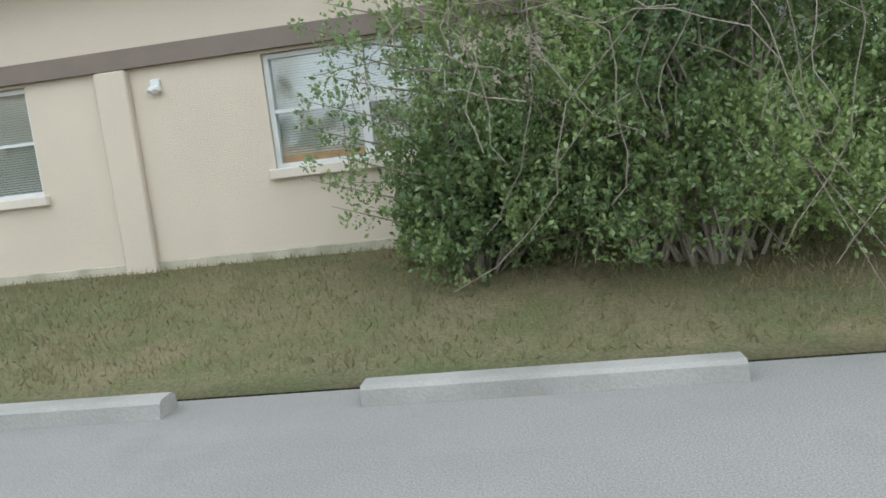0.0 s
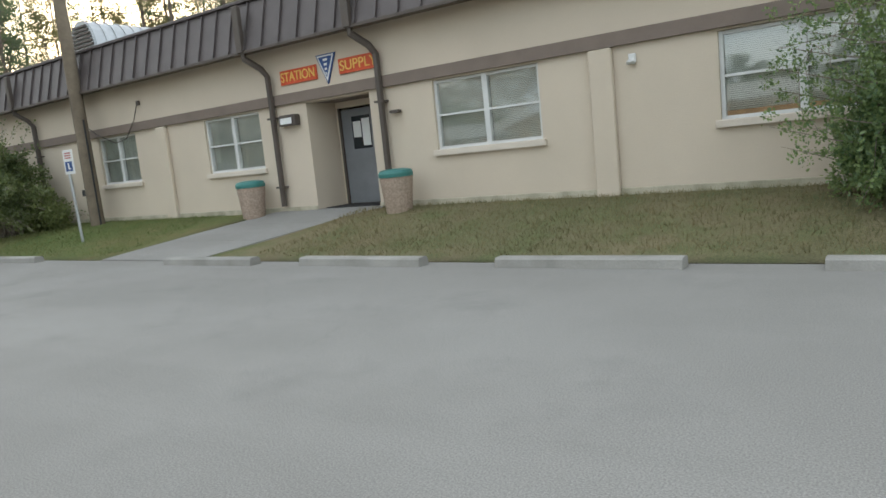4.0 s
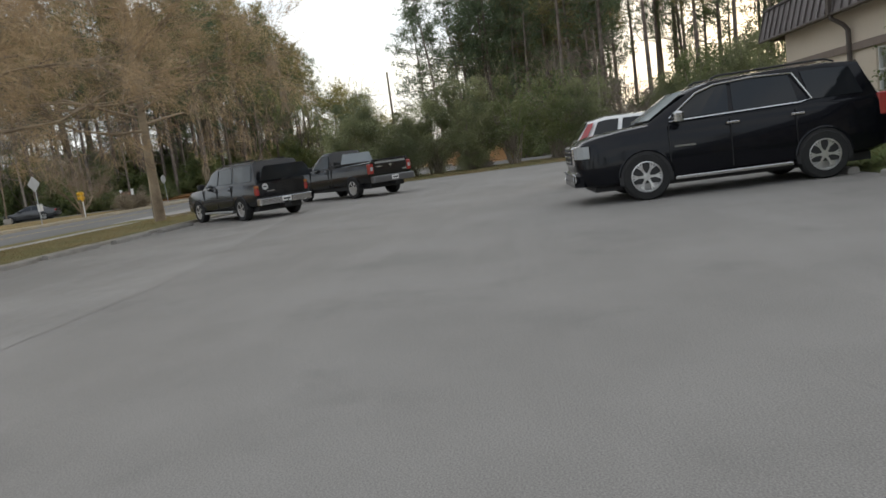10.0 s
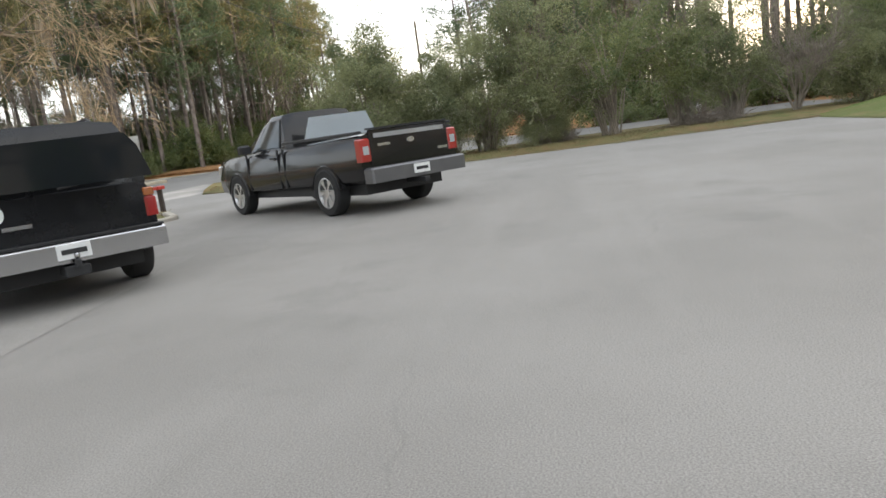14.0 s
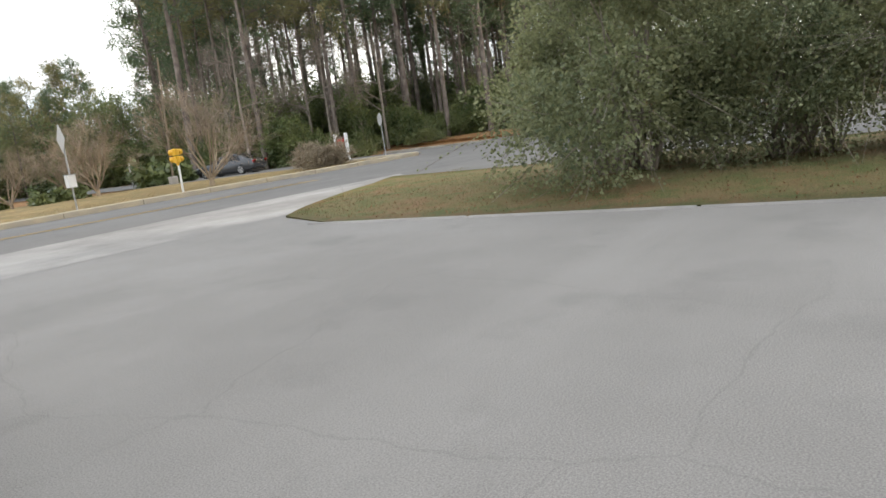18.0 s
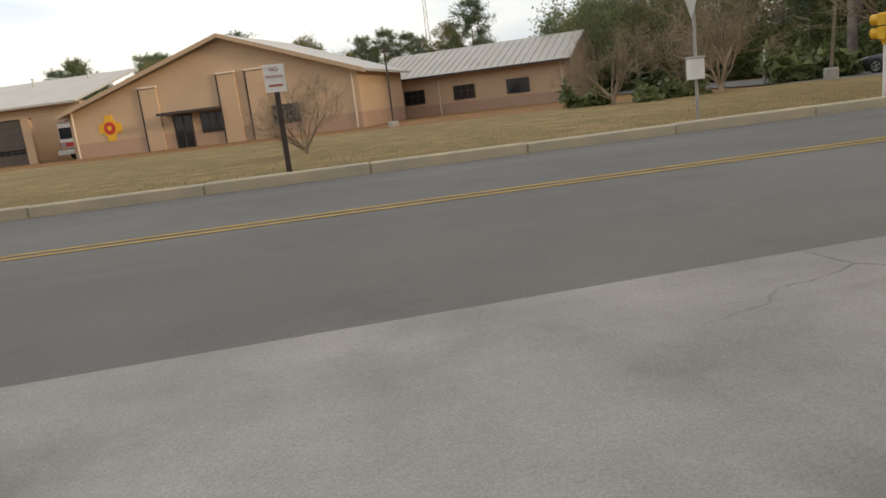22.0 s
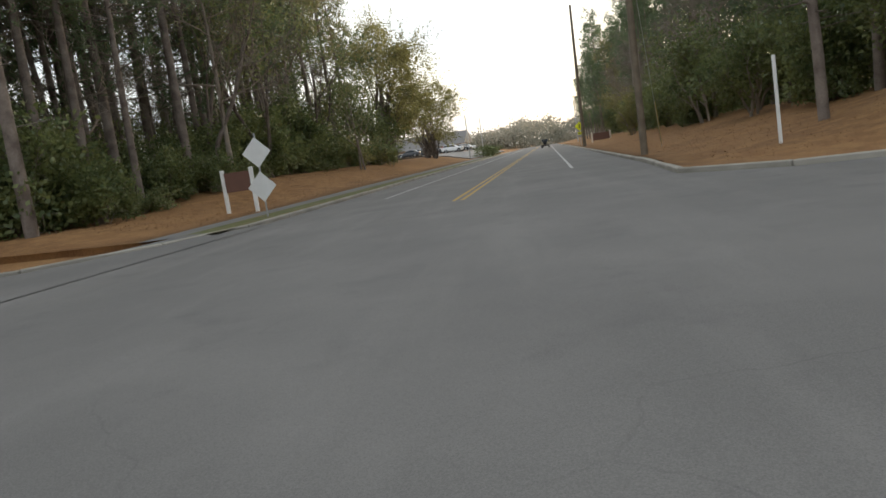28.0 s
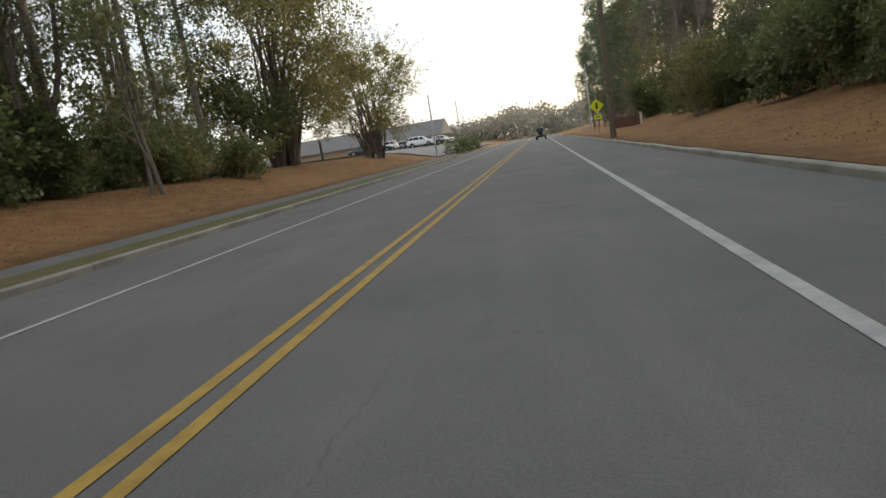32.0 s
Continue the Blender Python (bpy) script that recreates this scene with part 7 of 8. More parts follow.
def bush(seed, wx, wy, h, leaf, bark, n_leaf, size, label, name="shrub", lumps=60, lr=0.45, zlow=0.0, stems=7, width=0.32, sprigs=40, category="shrub", stem_r=0.022, reach=1.0, ragged=0.12, tuft=0, vines=0, arms=()):
    """A dense shrub: stems inside a mass of leafy clumps, with loose sprigs that break its outline."""
    rng = np.random.default_rng(seed)
    tr = thing(name, label, category, (0, 0, -500))
    cen, runs = [], []
    while len(cen) < lumps:
        z = rng.uniform(0, 1)
        f = math.sqrt(max(0.0, 1 - max(0, (z - 0.45) / 0.57) ** 2)) * (0.90 + 0.1 * min(1, z / 0.3))
        a, q = rng.uniform(0, 2 * math.pi), math.sqrt(rng.uniform(0.15, 1))
        k = f * q * (0.86 + 0.2 * math.sin(3 * a + seed) * rng.uniform(0, 1))
        cen.append(((wx / 2 - lr * 0.7) * k * math.cos(a), (wy / 2 - lr * 0.7) * k * math.sin(a), zlow + lr * 0.55 + (h * (1 - ragged * (0.5 + 0.5 * math.sin(2 * a + 1.7 * seed))) - zlow - lr * 1.3) * z))
    cen = np.array(cen)
    rad = lr * rng.uniform(0.5, 1.3, lumps)
    pick = rng.integers(0, lumps, n_leaf)
    u = rng.normal(size=(n_leaf, 3))
    u[:, 2] += 0.25
    u /= np.linalg.norm(u, axis=1)[:, None]
    c = cen[pick] + u * (rad[pick] * rng.uniform(0.45, 1.08, n_leaf))[:, None] * np.array([1, 1, 0.85])
    d = u * 0.9
    if tuft:
        # leaves stand in rosettes round upright twig ends, with gaps between them
        m_ = n_leaf // tuft
        own = np.arange(n_leaf) % m_
        axis_ = u[own] * 0.55 + np.array([0, 0, 0.75])
        c = c[own] + axis_ * (rng.uniform(0, 1, n_leaf) ** 1.3 * 0.13)[:, None] + rng.normal(size=(n_leaf, 3)) * size * 0.22
        d = axis_ * 0.75
    for a, z, ln in arms:
        # long branches that reach out of the outline
        o = np.array([wx * 0.33 * math.cos(a), wy * 0.30 * math.sin(a), z - 0.15])
        v = np.array([math.cos(a), math.sin(a) * 0.6, 0.28])
        runs.append(([Vector(o), Vector(o + v * ln * 0.5 + np.array([0, 0, -0.03])), Vector(o + v * ln)], [0.012, 0.008, 0.003]))
        for t in np.linspace(0.25, 1.0, int(ln * 13)):
            o2 = o + v * ln * t + rng.normal(size=3) * np.array([0.07, 0.07, 0.09])
            c = np.vstack([c, o2 + rng.normal(size=(16, 3)) * 0.035])
            d = np.vstack([d, np.tile(v * 0.4 + np.array([0, 0, 0.7]), (16, 1))])
    for _ in range(vines):
        # bare wiry vines hanging over the leaves
        a, z = rng.uniform(math.pi, 2 * math.pi), h * rng.uniform(0.5, 1.0)
        p = np.array([wx * 0.44 * math.cos(a), wy * 0.44 * math.sin(a), z * 0.9])
        run, v = [Vector(p)], rng.normal(size=3) * 0.10
        for k in range(8):
            v = v * 0.75 + rng.normal(size=3) * np.array([0.09, 0.05, 0.06]) + np.array([0, 0, -0.03])
            p = p + v
            out = math.hypot(p[0] / (wx * 0.5), p[1] / (wy * 0.52)) / math.sqrt(max(0.2, 1 - max(0, (p[2] / h - 0.5) / 0.55) ** 2))
            if out > 1:
                p = p * np.array([1 / out, 1 / out, 0.98])
            run.append(Vector((p[0], p[1], max(0.1, p[2]))))
        runs.append((run, [0.0045] * 9))
    for _ in range(sprigs):
        j = rng.integers(0, lumps)
        v = cen[j] - np.array([0, 0, h * 0.42])
        v = v / (np.linalg.norm(v) + 1e-6) + rng.normal(size=3) * 0.35
        ln = lr * rng.uniform(0.9, 1.8) * reach
        t = rng.uniform(0.4, 1.0, 26)[:, None]
        c = np.vstack([c, cen[j] + v * ln * t + rng.normal(size=(26, 3)) * size * 0.7])
        d = np.vstack([d, np.tile(v, (26, 1))])
        runs.append(([Vector(cen[j]), Vector(cen[j] + v * ln)], [0.008, 0.003]))
    keep = c[:, 2] > max(0.03, zlow * 0.6)
    for i in range(stems):
        a = 2.4 * i
        b0 = Vector((0.1 * wx * math.cos(a) * rng.uniform(0.2, 1), 0.1 * wy * math.sin(a) * rng.uniform(0.2, 1), -0.2))
        for j in rng.integers(0, lumps, 5):
            e = Vector(cen[j])
            m1 = b0.lerp(e, 0.4) + Vector((0, 0, 0.12 * h))
            runs.append(([b0, m1, e], [stem_r, stem_r * 0.7, 0.006]))
    part("trunk", tubes("trunk", runs, 5), bark, tr)
    part("crown", leaves("crown", c[keep], size, width, rng, dirs=d[keep], spread=0.8), leaf, tr)
    return tr


PLANTED = []


def plant(proto, x, y, rz, s=1.0, z=None):
    zz = land(x, y) if z is None else z
    m = pose(x, y, zz, 0, 0, rz)
    if proto.name not in PLANTED:
        PLANTED.append(proto.name)
        proto.scale = (s, s, s)
        proto.matrix_basis = m @ Matrix.Diagonal((s, s, s, 1))
        return proto
    c = copy_thing(proto, m)
    c.scale = (s, s, s)
    return c


pines = [pine(11, 21, 0.34, PINE_G, "tall dark pine with a bare straight trunk", 3.3),
         pine(12, 24, 0.42, PINE_G, "tall slender pine with a high crown", 2.9),
         pine(13, 18, 0.22, PINE_G, "dense dark pine at the edge of the woods", 3.4, 12),
         pine(14, 23, 0.46, PINE_B, "tall pine with a thin crown, sunlight in its needle colour", 2.9, 10),
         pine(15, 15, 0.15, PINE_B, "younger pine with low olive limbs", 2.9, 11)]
under = [broadleaf(21, 6.5, 5.0, OAK_G, BARK_GREY, 5200, 0.20, "dark evergreen understorey tree", stems=3),
         bush(22, 4.6, 4.6, 4.4, OAK_G, BARK_GREY, 6500, 0.20, "dense dark evergreen thicket", "thicket", 46, 0.75),
         broadleaf(23, 8.0, 5.0, OLIVE, BARK_GREY, 3800, 0.20, "small tree with thin yellowing leaves", stems=2, airy=0.5),
         bush(24, 3.8, 3.6, 2.6, OAK_G, BARK_GREY, 5200, 0.16, "low grey-green thicket in the leaf litter", "thicket", 40, 0.55)]
grey_tree = bare(31, 11, 5.5, BARK_GREY, TWIG_GREY, "leafless grey tree inside the woods", stems=9, twig_n=2600, twig_len=0.55, trunk=0.13, depth=3)

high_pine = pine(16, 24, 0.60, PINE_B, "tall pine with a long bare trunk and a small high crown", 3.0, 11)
low_thicket = bush(25, 3.4, 3.2, 1.5, OLIVE, BARK_GREY, 3200, 0.13, "low brownish thicket under the pines", "thicket", 34, 0.42, sprigs=70, reach=1.4, ragged=0.3)

rw = random.Random(5)


def wood(xa, xb, ya, yb, n, mix, keep, gap=1.6):
    """Plants n trees in a rectangle where keep(x, y) allows it."""
    done, tries = [], 0
    while len(done) < n and tries < n * 40:
        tries += 1
        x, y = rw.uniform(xa, xb), rw.uniform(ya, yb)
        if not keep(x, y) or any((x - a) ** 2 + (y - b) ** 2 < gap * gap for a, b in done):
            continue
        done.append((x, y))
        plant(rw.choice(mix), x, y, rw.uniform(0, 360), rw.uniform(0.82, 1.15))


P, U = pines, under
# woods north-west, behind the building and the side street
wood(-100, -69, 2, 46, 50, [P[0], P[1], P[3], high_pine, P[1], P[2]], lambda x, y: True, 2.2)
wood(-110, -84, -7, 4, 12, P, lambda x, y: True, 2.6)
for x, y, s in ((-85.5, -9.0, 1.0), (-88.0, -6.5, 0.95), (-90.5, -11.0, 1.0)):
    plant(P[2], x, y, x * 9, s)
wood(-76, -68, 0, 44, 26, [U[0], U[1], U[2], grey_tree], lambda x, y: True, 1.6)
wood(-70, -66.5, -3, 40, 26, [U[3], low_thicket, U[3]], lambda x, y: True, 1.5)
wood(-66, -24, 34, 52, 28, [P[0], P[1], P[3], high_pine, high_pine], lambda x, y: True, 2.2)
wood(-64, -30, 29, 36, 20, [U[0], U[1], U[2], grey_tree], lambda x, y: True)
wood(-24, 20, 34, 50, 14, P, lambda x, y: True, 3)
# north bank of the road
wood(-175, -88, -6, 14, 62, [P[0], P[1], P[2], P[3], P[2]], lambda x, y: y > north_kerb(x) + 9.5, 2.0)
wood(-175, -90, -8, 8, 62, [U[3], U[1], U[0], grey_tree, U[1]], lambda x, y: north_kerb(x) + 7.5 < y < north_kerb(x) + 13, 1.6)
# woods south of the branch road and along the south verge
wood(-132, -70, -100, -36, 104, [P[0], P[1], P[3], P[2], high_pine, high_pine, U[0]], lambda x, y: y < -37.5 - max(0, (x + 92) * 0.62) and (x + 37.6) / (y + 7.8) > 0.66 and (x > -108 or y > -46), 2.1)
wood(-124, -72, -62, -35, 58, [U[3], grey_tree, low_thicket, U[1], U[3], U[0]], lambda x, y: -44 - max(0, (x + 92) * 0.62) < y < -36.5 - max(0, (x + 92) * 0.62), 1.7)
wood(-88, -73, -100, -46, 40, [grey_tree, U[1], U[2], low_thicket, U[3], U[0]], lambda x, y: (x + 37.6) / (y + 7.8) > 0.6, 1.8)
# lower trees beside the annex: the tops climb towards the pines
done = []
while len(done) < 46:
    x, y = rw.uniform(-84, -58), rw.uniform(-112, -74)
    q = (x + 37.6) / (y + 7.8)
    if 0.33 < q < 0.72 and all((x - a) ** 2 + (y - b) ** 2 > 3.2 for a, b in done):
        done.append((x, y))
        top = 1.4 + (0.075 + (q - 0.33) * 0.42) * -(y + 7.8) * 1.12
        proto, tall = rw.choice(((P[2], 18), (P[4], 15), (P[2], 18), (U[0], 6.5), (U[2], 8.0)))
        plant(proto, x, y, rw.uniform(0, 360), min(1.25, top / tall) * rw.uniform(0.75, 1.0))
wood(-112, -86, -48, -37.5, 16, [P[0], high_pine, P[3], P[1]], lambda x, y: True, 2.2)
wood(-106, -84, -66, -46, 34, [U[0], U[1], U[0], P[2]], lambda x, y: y < -48 - max(0, (x + 92) * 0.62), 2.0)
wood(-88, -62, -90, -71, 28, [U[1], U[3], U[1]], lambda x, y: 0.36 < (x + 37.6) / (y + 7.8) < 0.8, 1.8)
# Trees added out of view to the east, darkening reflections in the car paint.
wood(-24, 60, -70, 40, 18, P[:3] + [U[0], U[1]], lambda x, y: x > 36, 3)
wood(-146, -100, -52, -33, 30, [P[0], P[1], P[3], grey_tree, high_pine], lambda x, y: -22 < y - south_kerb(x) < -10, 2.0)
wood(-118, -93, -52, -38, 16, [P[2], P[0], U[0], P[2]], lambda x, y: True, 2.2)
wood(-142, -98, -44, -33, 40, [U[3], low_thicket, U[1], U[3]], lambda x, y: -14.5 < y - south_kerb(x) < -9.2, 1.5)

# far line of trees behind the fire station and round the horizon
far = [pine(41, 14, 0.42, PINE_G, "distant pine on the skyline", 3.4, 22, "skyline_pine"), pine(42, 11, 0.35, PINE_B, "distant skyline pine with sunlight in its needle colour", 3.6, 22, "skyline_pine")]
for i in range(58):
    plant(rw.choice(far), -66 + 2.4 * i + rw.uniform(-1.5, 1.5), -128 + rw.uniform(-14, 14), rw.uniform(0, 360), rw.uniform(0.7, 1.05))
wood(-250, -168, -6, 12, 26, P[:3], lambda x, y: 7.5 < y - north_kerb(x) < 17, 2.4)
for x in (-172, -178, -184, -191, -199, -208, -218):
    plant(P[x % 3], x, north_kerb(x) + 5.0, 40 * x, 0.62)
for i in range(30):
    a = -178 - 3.0 * i
    plant(rw.choice((P[4], U[0], U[0])), a, axis_y(a) + (rw.uniform(12, 24) if i % 3 else -rw.uniform(52, 80)), rw.uniform(0, 360), rw.uniform(0.7, 1.0))
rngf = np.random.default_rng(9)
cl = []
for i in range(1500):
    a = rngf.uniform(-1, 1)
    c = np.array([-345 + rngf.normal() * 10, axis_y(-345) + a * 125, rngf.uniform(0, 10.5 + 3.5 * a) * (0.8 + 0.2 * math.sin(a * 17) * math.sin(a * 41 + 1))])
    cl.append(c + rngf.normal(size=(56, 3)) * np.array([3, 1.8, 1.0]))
# The haze over these woods lies in their leaf colour.
tagged(part("far_woods", leaves("far_woods", np.concatenate(cl), 0.85, 0.4, rngf), HAZE_G), "line of woods at the end of the road with haze painted in", "woods", kind="stuff")

# broad evergreen oaks at the bend on the south side
oak = bush(51, 15, 13, 13, OAK_Y, BARK, 34000, 0.17, "broad spreading oak with olive-gold leaves by the road", "oak_tree", 74, 1.35, 2.2, 7, sprigs=220, category="tree", stem_r=0.12, reach=1.3)
plant(oak, -149.5, -35.2, 0, 1.3)
plant(oak, -166, -31.5, 120, 0.9)
plant(oak, -144, -42.0, 220, 0.62)
plant(broadleaf(54, 5, 3.6, OAK_Y, BARK_GREY, 5000, 0.14, "small golden-leaved tree beside the brown sign", stems=3), -143, -7.8, 0, 1.0)
plant(U[0], -145.0, -37.0, 40, 1.25)
plant(U[2], -126, -33.5, 40, 1.0)
open_tree = broadleaf(55, 13, 8.5, OLIVE, BARK, 1700, 0.20, "tall open tree with crooked limbs and thin olive leaves", stems=2, airy=0.5, low=0.4)
for x, y, s in ((-110.5, -36.5, 1.0), (-117.0, -37.5, 1.1), (-123.5, -36.6, 0.95), (-104.5, -38.0, 1.1), (-128.5, -38.5, 1.05)):
    plant(open_tree, x, y, x * 23, s)
shrub_y = broadleaf(52, 1.8, 2.6, OAK_Y, BARK_GREY, 2600, 0.13, "low golden-brown shrub at the wood edge", "shrub", stems=6)
for x, y, s in ((-134.5, -35.4, 1.5), (-137, -36.4, 1.3), (-131, -35.6, 1.1)):
    plant(shrub_y, x, y, x * 7, s)
dark_sh = broadleaf(53, 1.5, 2.6, OAK_G, BARK_GREY, 2400, 0.12, "clipped dark roadside shrub", "shrub", stems=6)
for x, y, s in ((-184, -24.4, 1.3), (-200, -23.6, 1.2), (-135.4, -33.4, 1.4)):
    plant(dark_sh, x, y, 20, s)

# hedge between the lot and the side street
hedge = [bush(61, 6.6, 5.4, 5.8, HEDGE_G, BARK_GREY, 72000, 0.075, "dense grey-green evergreen hedge bush down to the grass", "hedge_bush", 72, 0.72, stems=9, sprigs=170, stem_r=0.035, reach=1.2, ragged=0.35),
         bush(62, 5.6, 4.8, 6.4, HEDGE_G, BARK_GREY, 34000, 0.075, "tall evergreen hedge tree on several grey stems", "hedge_bush", 42, 0.72, 0.9, 7, sprigs=150, category="tree", stem_r=0.05, reach=1.8, ragged=0.3),
         bush(63, 4.8, 4.4, 6.0, OLIVE, BARK_GREY, 20000, 0.075, "thin yellow-green hedge tree with visible stems", "hedge_bush", 30, 0.7, 0.8, 8, sprigs=150, category="tree", stem_r=0.04, reach=1.8, ragged=0.3)]
for k, x, y, s in ((0, -48.5, -10.7, 1.0), (0, -49.2, -8.0, 0.8), (1, -49.5, -6.4, 0.8), (1, -49.4, -4.3, 0.95), (0, -48.8, -4.2, 0.42), (2, -49.6, -1.7, 1.0), (2, -50.2, 0.9, 0.9), (1, -50.6, 3.0, 0.8), (2, -51.5, 9.4, 1.0), (0, -50.8, 7.8, 0.8), (1, -50.8, 12.5, 1.0), (0, -50.8, 16.0, 0.9), (2, -50.6, 19.5, 1.0), (0, -50.8, 23.0, 0.9)):
    plant(hedge[k], x, y, 37 * x + 51 * y, s, 0.1)
crape = bare(71, 4.6, 4.0, BARK_GREY, TWIG_GREY, "leafless multi-stemmed crape myrtle", 9, 2400, 0.45, 0.10, "crape_myrtle")
plant(crape, -50.4, 5.2, 15, 1.05, 0.1)
brush = bare(72, 0.9, 3.6, BARK_GREY, TWIG_GREY, "heap of grey cut brush under the hedge", 14, 1200, 0.5, -0.06, "brush_pile")
plant(brush, -49.2, 1.2, 0, 1.0, 0.1)
plant(brush, -49.3, -3.6, 80, 0.8, 0.1)
plant(brush, -49.6, 2.6, 160, 0.8, 0.1)

# leafless trees on the fire station lawn
vase = bare(73, 5.9, 8.2, BARK_TAN, TWIG, "leafless vase-shaped crape myrtle on the lawn", 9, 2600, 0.45, 0.05, "crape_myrtle", depth=4, bole=0.6)
plant(vase, -57.3, -34.4, 0)
plant(vase, -57.2, -44.4, 70, 0.92)
plant(vase, -53.3, -45.9, 150, 0.66)
plant(vase, -41.0, -37.8, 200, 0.46)
plant(vase, -57.4, -47.9, 20, 0.66)
wild = bush(74, 4.8, 3.2, 1.7, DEADGRASS, BARK_GREY, 9000, 0.22, "mound of grey-brown dead grass-like shrub", "shrub", 44, 0.5, 0.0, 6, 0.10, 60, reach=1.2, ragged=0.3)
plant(wild, -64.9, -34.6, 0, 0.95)
palm = broadleaf(75, 0.95, 1.5, OAK_G, BARK_GREY, 700, 0.34, "small dark green fan palm clump", "palmetto", stems=4)
for x, y, s in ((-52.7, -48.0, 1.0), (-54.6, -45.6, 0.9), (-56.5, -45.6, 1.0), (-64.4, -50.6, 1.5), (-63.6, -49.0, 1.5), (-65.0, -49.2, 1.4)):
    plant(palm, x, y, x * 31, s)

# rust-brown cypresses with moss on the grass island
cyp = bare(76, 11.5, 8.5, BARK_TAN, RUSTY, "bare cypress with rust-brown twigs and hanging moss", 34, 70000, 0.30, -0.03, "cypress_tree", moss=9, depth=4, fine=0.018, trunk=0.17)
plant(cyp, -32.3, -15.3, 0, 1.0, 0.1)
plant(cyp, -23.4, -15.9, 140, 0.95, 0.1)
plant(cyp, -15.5, -15.8, 250, 1.0, 0.1)

# shrubs against the supply building
bigbush = bush(81, 5.3, 2.4, 3.35, HOLLY, BARK_GREY, 140000, 0.047, "large unclipped glossy evergreen shrub against the wall", "shrub", 230, 0.34, 0.05, 11, 0.26, 110, reach=1.2, ragged=0.06, tuft=10, vines=110,
               arms=[(math.pi * k, z, ln) for k, z, ln in ((1.0, 0.55, 1.1), (1.04, 0.75, 1.2), (1.0, 1.15, 1.25), (1.06, 1.35, 1.2), (0.98, 1.6, 1.1), (1.05, 1.9, 1.15), (1.0, 2.15, 0.95), (1.1, 0.95, 1.0), (1.12, 1.7, 1.0))])
plant(bigbush, 1.55, 5.8, 0, 1.0, 0.25)
lowbush = bush(83, 2.1, 1.5, 1.35, HOLLY, BARK_GREY, 20000, 0.052, "low spreading skirt of the glossy shrub by the wall", "shrub", 44, 0.28, 0.05, 5, 0.29, 30, reach=0.9, tuft=10)
plant(lowbush, -0.15, 5.9, 0, 1.0, 0.25)
bush2 = bush(82, 4.3, 2.1, 2.3, OAK_G, BARK_GREY, 30000, 0.065, "rounded dark glossy shrub beside the pole", "shrub", 80, 0.3, 0.0, 8, 0.34, 110, reach=1.5, ragged=0.25)
plant(bush2, -19.25, 5.95, 0, 1.1, 0.25)

# grass blades, fallen leaves and litter on the ground
def blades(name, n, area, lift, material, label, size, seed, flat=0.0):
    """Loose blades or leaves scattered over area(rng) -> x, y."""
    rng = np.random.default_rng(seed)
    xy = np.array([area(rng) for _ in range(n)])
    c = np.column_stack([xy, [lift(x, y) for x, y in xy]])
    d = np.tile([0.0, 0.0, 1.0 - flat], (n, 1))
    return tagged(part(name, leaves(name, c, size, 0.10 if not flat else 0.35, rng, dirs=d, spread=0.45 if not flat else 1.0, three=not flat), material), label, "grass" if not flat else "leaf litter", kind="stuff")


def spot(x0, x1, y0, y1):
    return lambda rng: (rng.uniform(x0, x1), rng.uniform(y0, y1))


blades("grass_tufts", 26000, spot(-30, -12, 4.25, 7.0), lawn_z, GRASS_G, "short green grass blades on the lawn", 0.05, 1)
blades("grass_tufts", 22000, lambda r: (r.uniform(-8.2, 6), r.uniform(4.3, 7.0)), lawn_z, GRASS_M, "short brownish grass blades before the wall", 0.06, 2)
blades("grass_tufts", 26000, lambda r: (-30 - r.beta(1, 1.6) * 0 - r.uniform(0, 40), -31.3 - 8 * r.beta(1, 2.2)), lambda x, y: land(x, y) + 0.12, GRASS_D, "short tan grass along the kerb", 0.05, 3)
blades("grass_tufts", 12000, lambda r: (lambda y: (-44.95 - max(0, -14.6 - y) * 0.45 - max(0, -16.5 - y) * 2.4 - 5.5 * r.beta(1, 1.2), y))(r.uniform(-17.4, 2)), lambda x, y: 0.03 + 0.09 * smooth(44.8, 47.5, -x), GRASS_M, "thin dry grass along the hedge", 0.05, 4)
blades("grass_tufts", 16000, spot(-38, -14, -16.8, -13.5), lambda x, y: 0.09 + 0.06 * smooth(13.4, 15, -y), GRASS_D, "short grass on the island", 0.055, 5)
blades("fallen_leaves", 4200, lambda r: (lambda y: (-44.95 - max(0, -14.6 - y) * 0.45 - max(0, -16.5 - y) * 2.4 - 6.0 * r.beta(0.9, 1.8), y))(r.uniform(-17.4, 2)), lambda x, y: 0.03 + 0.09 * smooth(44.8, 47.5, -x), LITTER, "brown fallen leaves at the edge of the hedge", 0.032, 6, 1.0)
blades("fallen_leaves", 9000, lambda r: (lambda x: (x, south_kerb(x) - 2.7 - 7 * r.beta(1.2, 1.6)))(r.uniform(-130, -88)), lambda x, y: max(0.10, land(x, y) + 0.03) + 0.01, LITTER, "brown fallen leaves on the straw bank", 0.045, 7, 1.0)
blades("fallen_leaves", 5000, lambda r: (lambda x: (x, north_kerb(x) + 1 + 8 * r.beta(1.2, 1.6)))(r.uniform(-130, -84)), lambda x, y: land(x, y) + 0.04, LITTER, "brown fallen leaves on the wooded bank", 0.045, 8, 1.0)


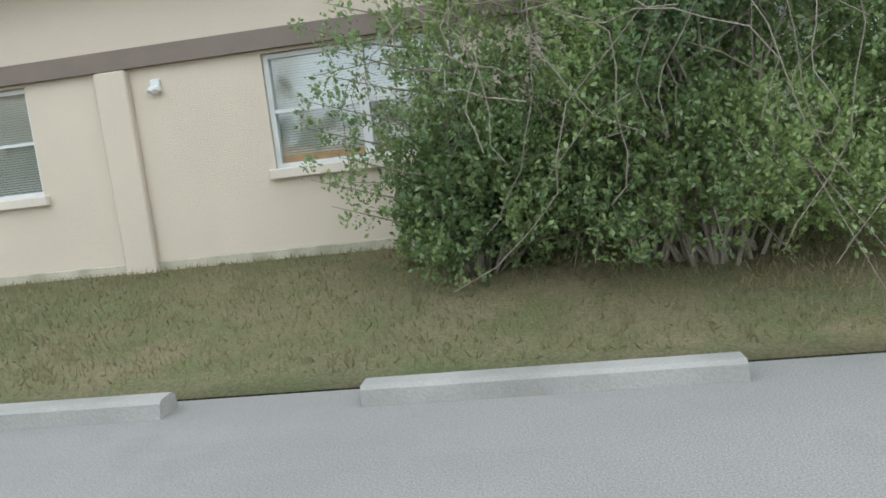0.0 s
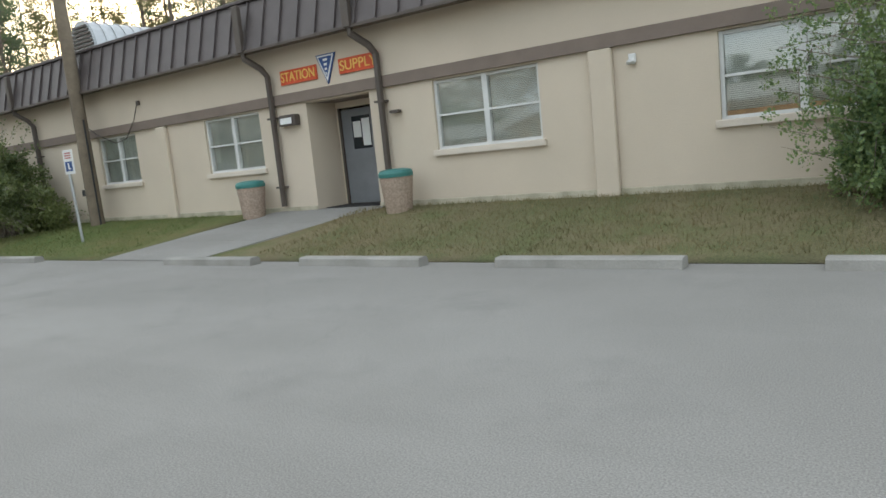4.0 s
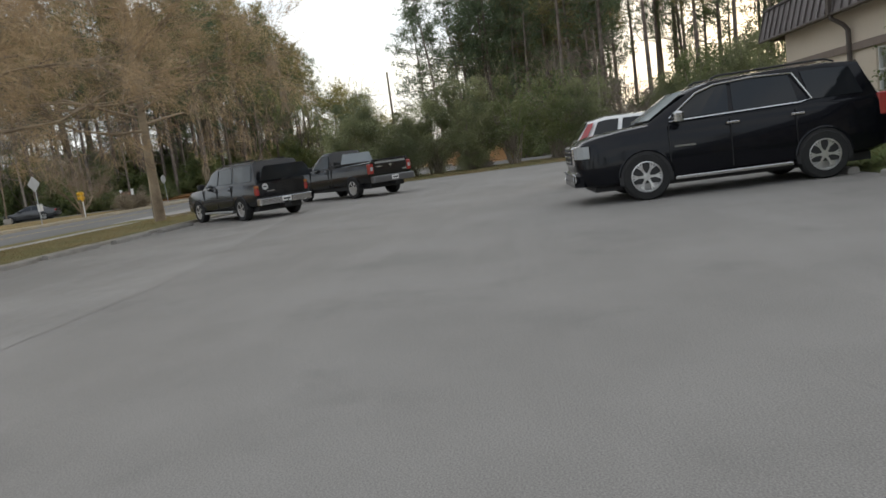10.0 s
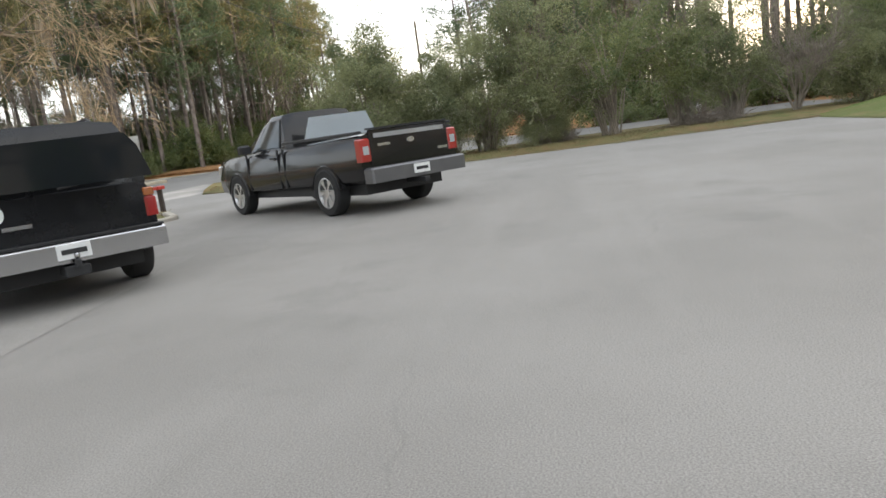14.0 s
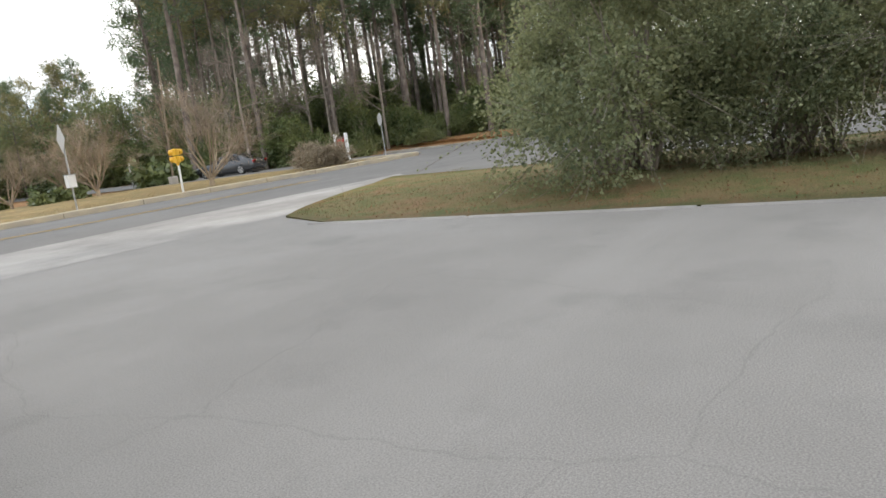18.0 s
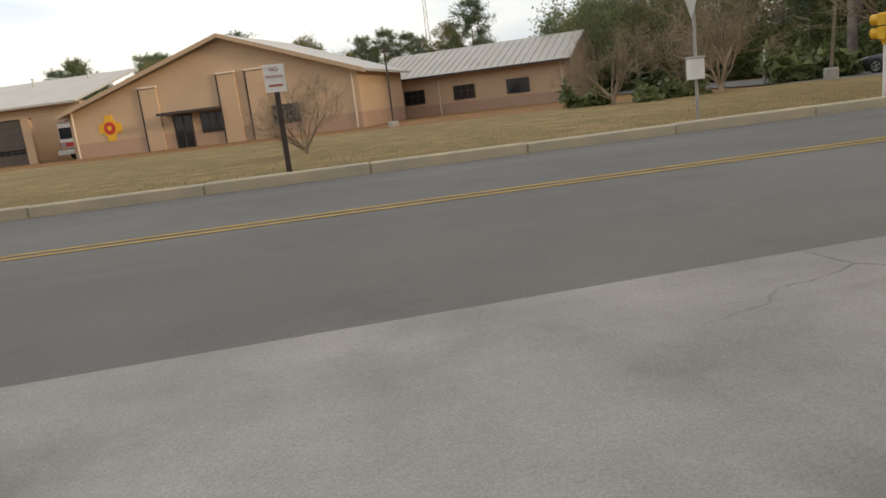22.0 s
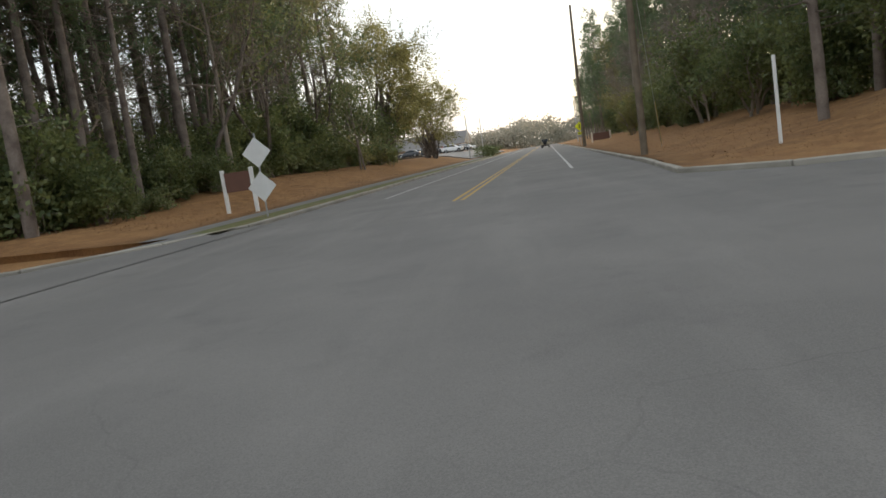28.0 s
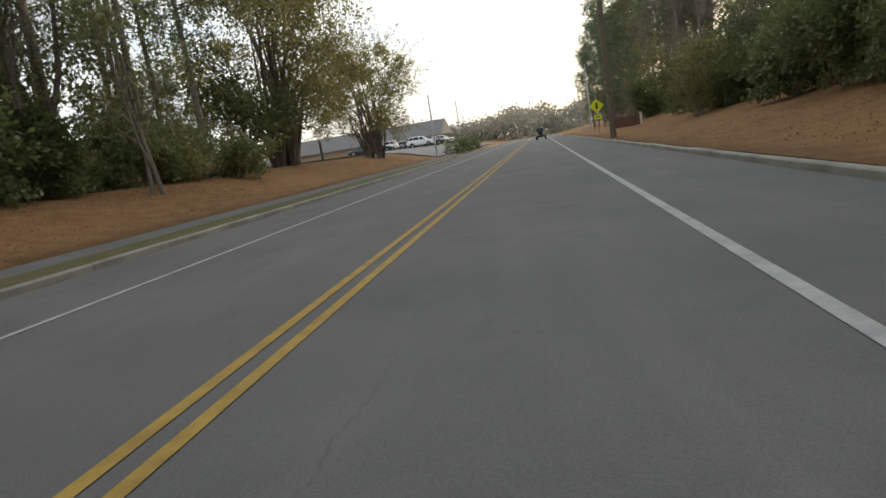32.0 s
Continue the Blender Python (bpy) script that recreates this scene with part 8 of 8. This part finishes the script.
# ---- far end of the road: an open lot with parked cars and a low building ----
patch("far_lot", [(x, south_kerb(x) - 3.0) for x in range(-176, -268, -8)], [(x, south_kerb(x) - 42.0) for x in range(-176, -268, -8)], 30, 10, lambda x, y: max(0.14, land(x, y) + 0.08) + 0.02 * (axis_y(x) - y - 8), STALL_M, "pale open parking lot beyond the oaks", "parking lot", 0.0, skirt=1.0)


def far_z(x, y):
    return max(0.14, land(x, y) + 0.08) + 0.02 * (axis_y(x) - y - 8)


rl = random.Random(8)
for i in range(12):
    x = -206 - 3.1 * i + rl.uniform(-0.4, 0.4)
    y = south_kerb(x) - (9 if i % 2 else 17) - rl.uniform(0, 1.5)
    car = copy_thing((sd, wc, sd)[i % 3], pose(x, y, far_z(x, y), 0, 0, 84 + (180 if i % 4 == 0 else 0)))
    tagged(car, ("dark sedan parked in the pale far lot", "white crossover parked in the pale far lot", "dark sedan parked in the pale far lot")[i % 3], "car", "cars in the far lot")
fh = thing("low_building", "low pale building with grey pitched roof across the far lot", "building", (-252.0, south_kerb(-252) - 28, 0.8), 82)
part("wall", Geo().box(-16, -5, -1, 16, 5, 3.2), mat("tan_block_wall", (0.27, 0.235, 0.19), 0.9, var=0.2), fh)
part("roof", Geo().prism([(-6.2, 3.1), (6.2, 3.1), (0, 6.3)], -17, 17, 0), mat("grey_shingle_roof", (0.20, 0.19, 0.18), 0.9, var=0.25), fh)
for k in range(8):
    part("window", Geo().box(-14.5 + 3.8 * k, 5.002, 0.9, -12.7 + 3.8 * k, 5.05, 2.3), DARK_GLASS, fh)
for x, off, h in ((-178, -9.5, 7), (-196, 9.0, 9), (-222, 9.2, 9), (-214, -10.5, 8)):
    q = thing("roadside_pole", "thin grey pole far down the road", "pole", (x, axis_y(x) + off, 0.1))
    part("shaft", Geo().tube([(0, 0, -0.5), (0.05, 0, h)], [0.11, 0.07], 8), ALU, q)
for x, y in ((-165.5, -38.7), (-163.5, -36.0)):
    q = thing("wooden_post", "dark wooden post standing under the oak", "post", (x, y, 0.3))
    part("shaft", Geo().tube([(0, 0, -0.6), (0, 0, 3.2)], [0.13, 0.12], 8), SPOUT, q)
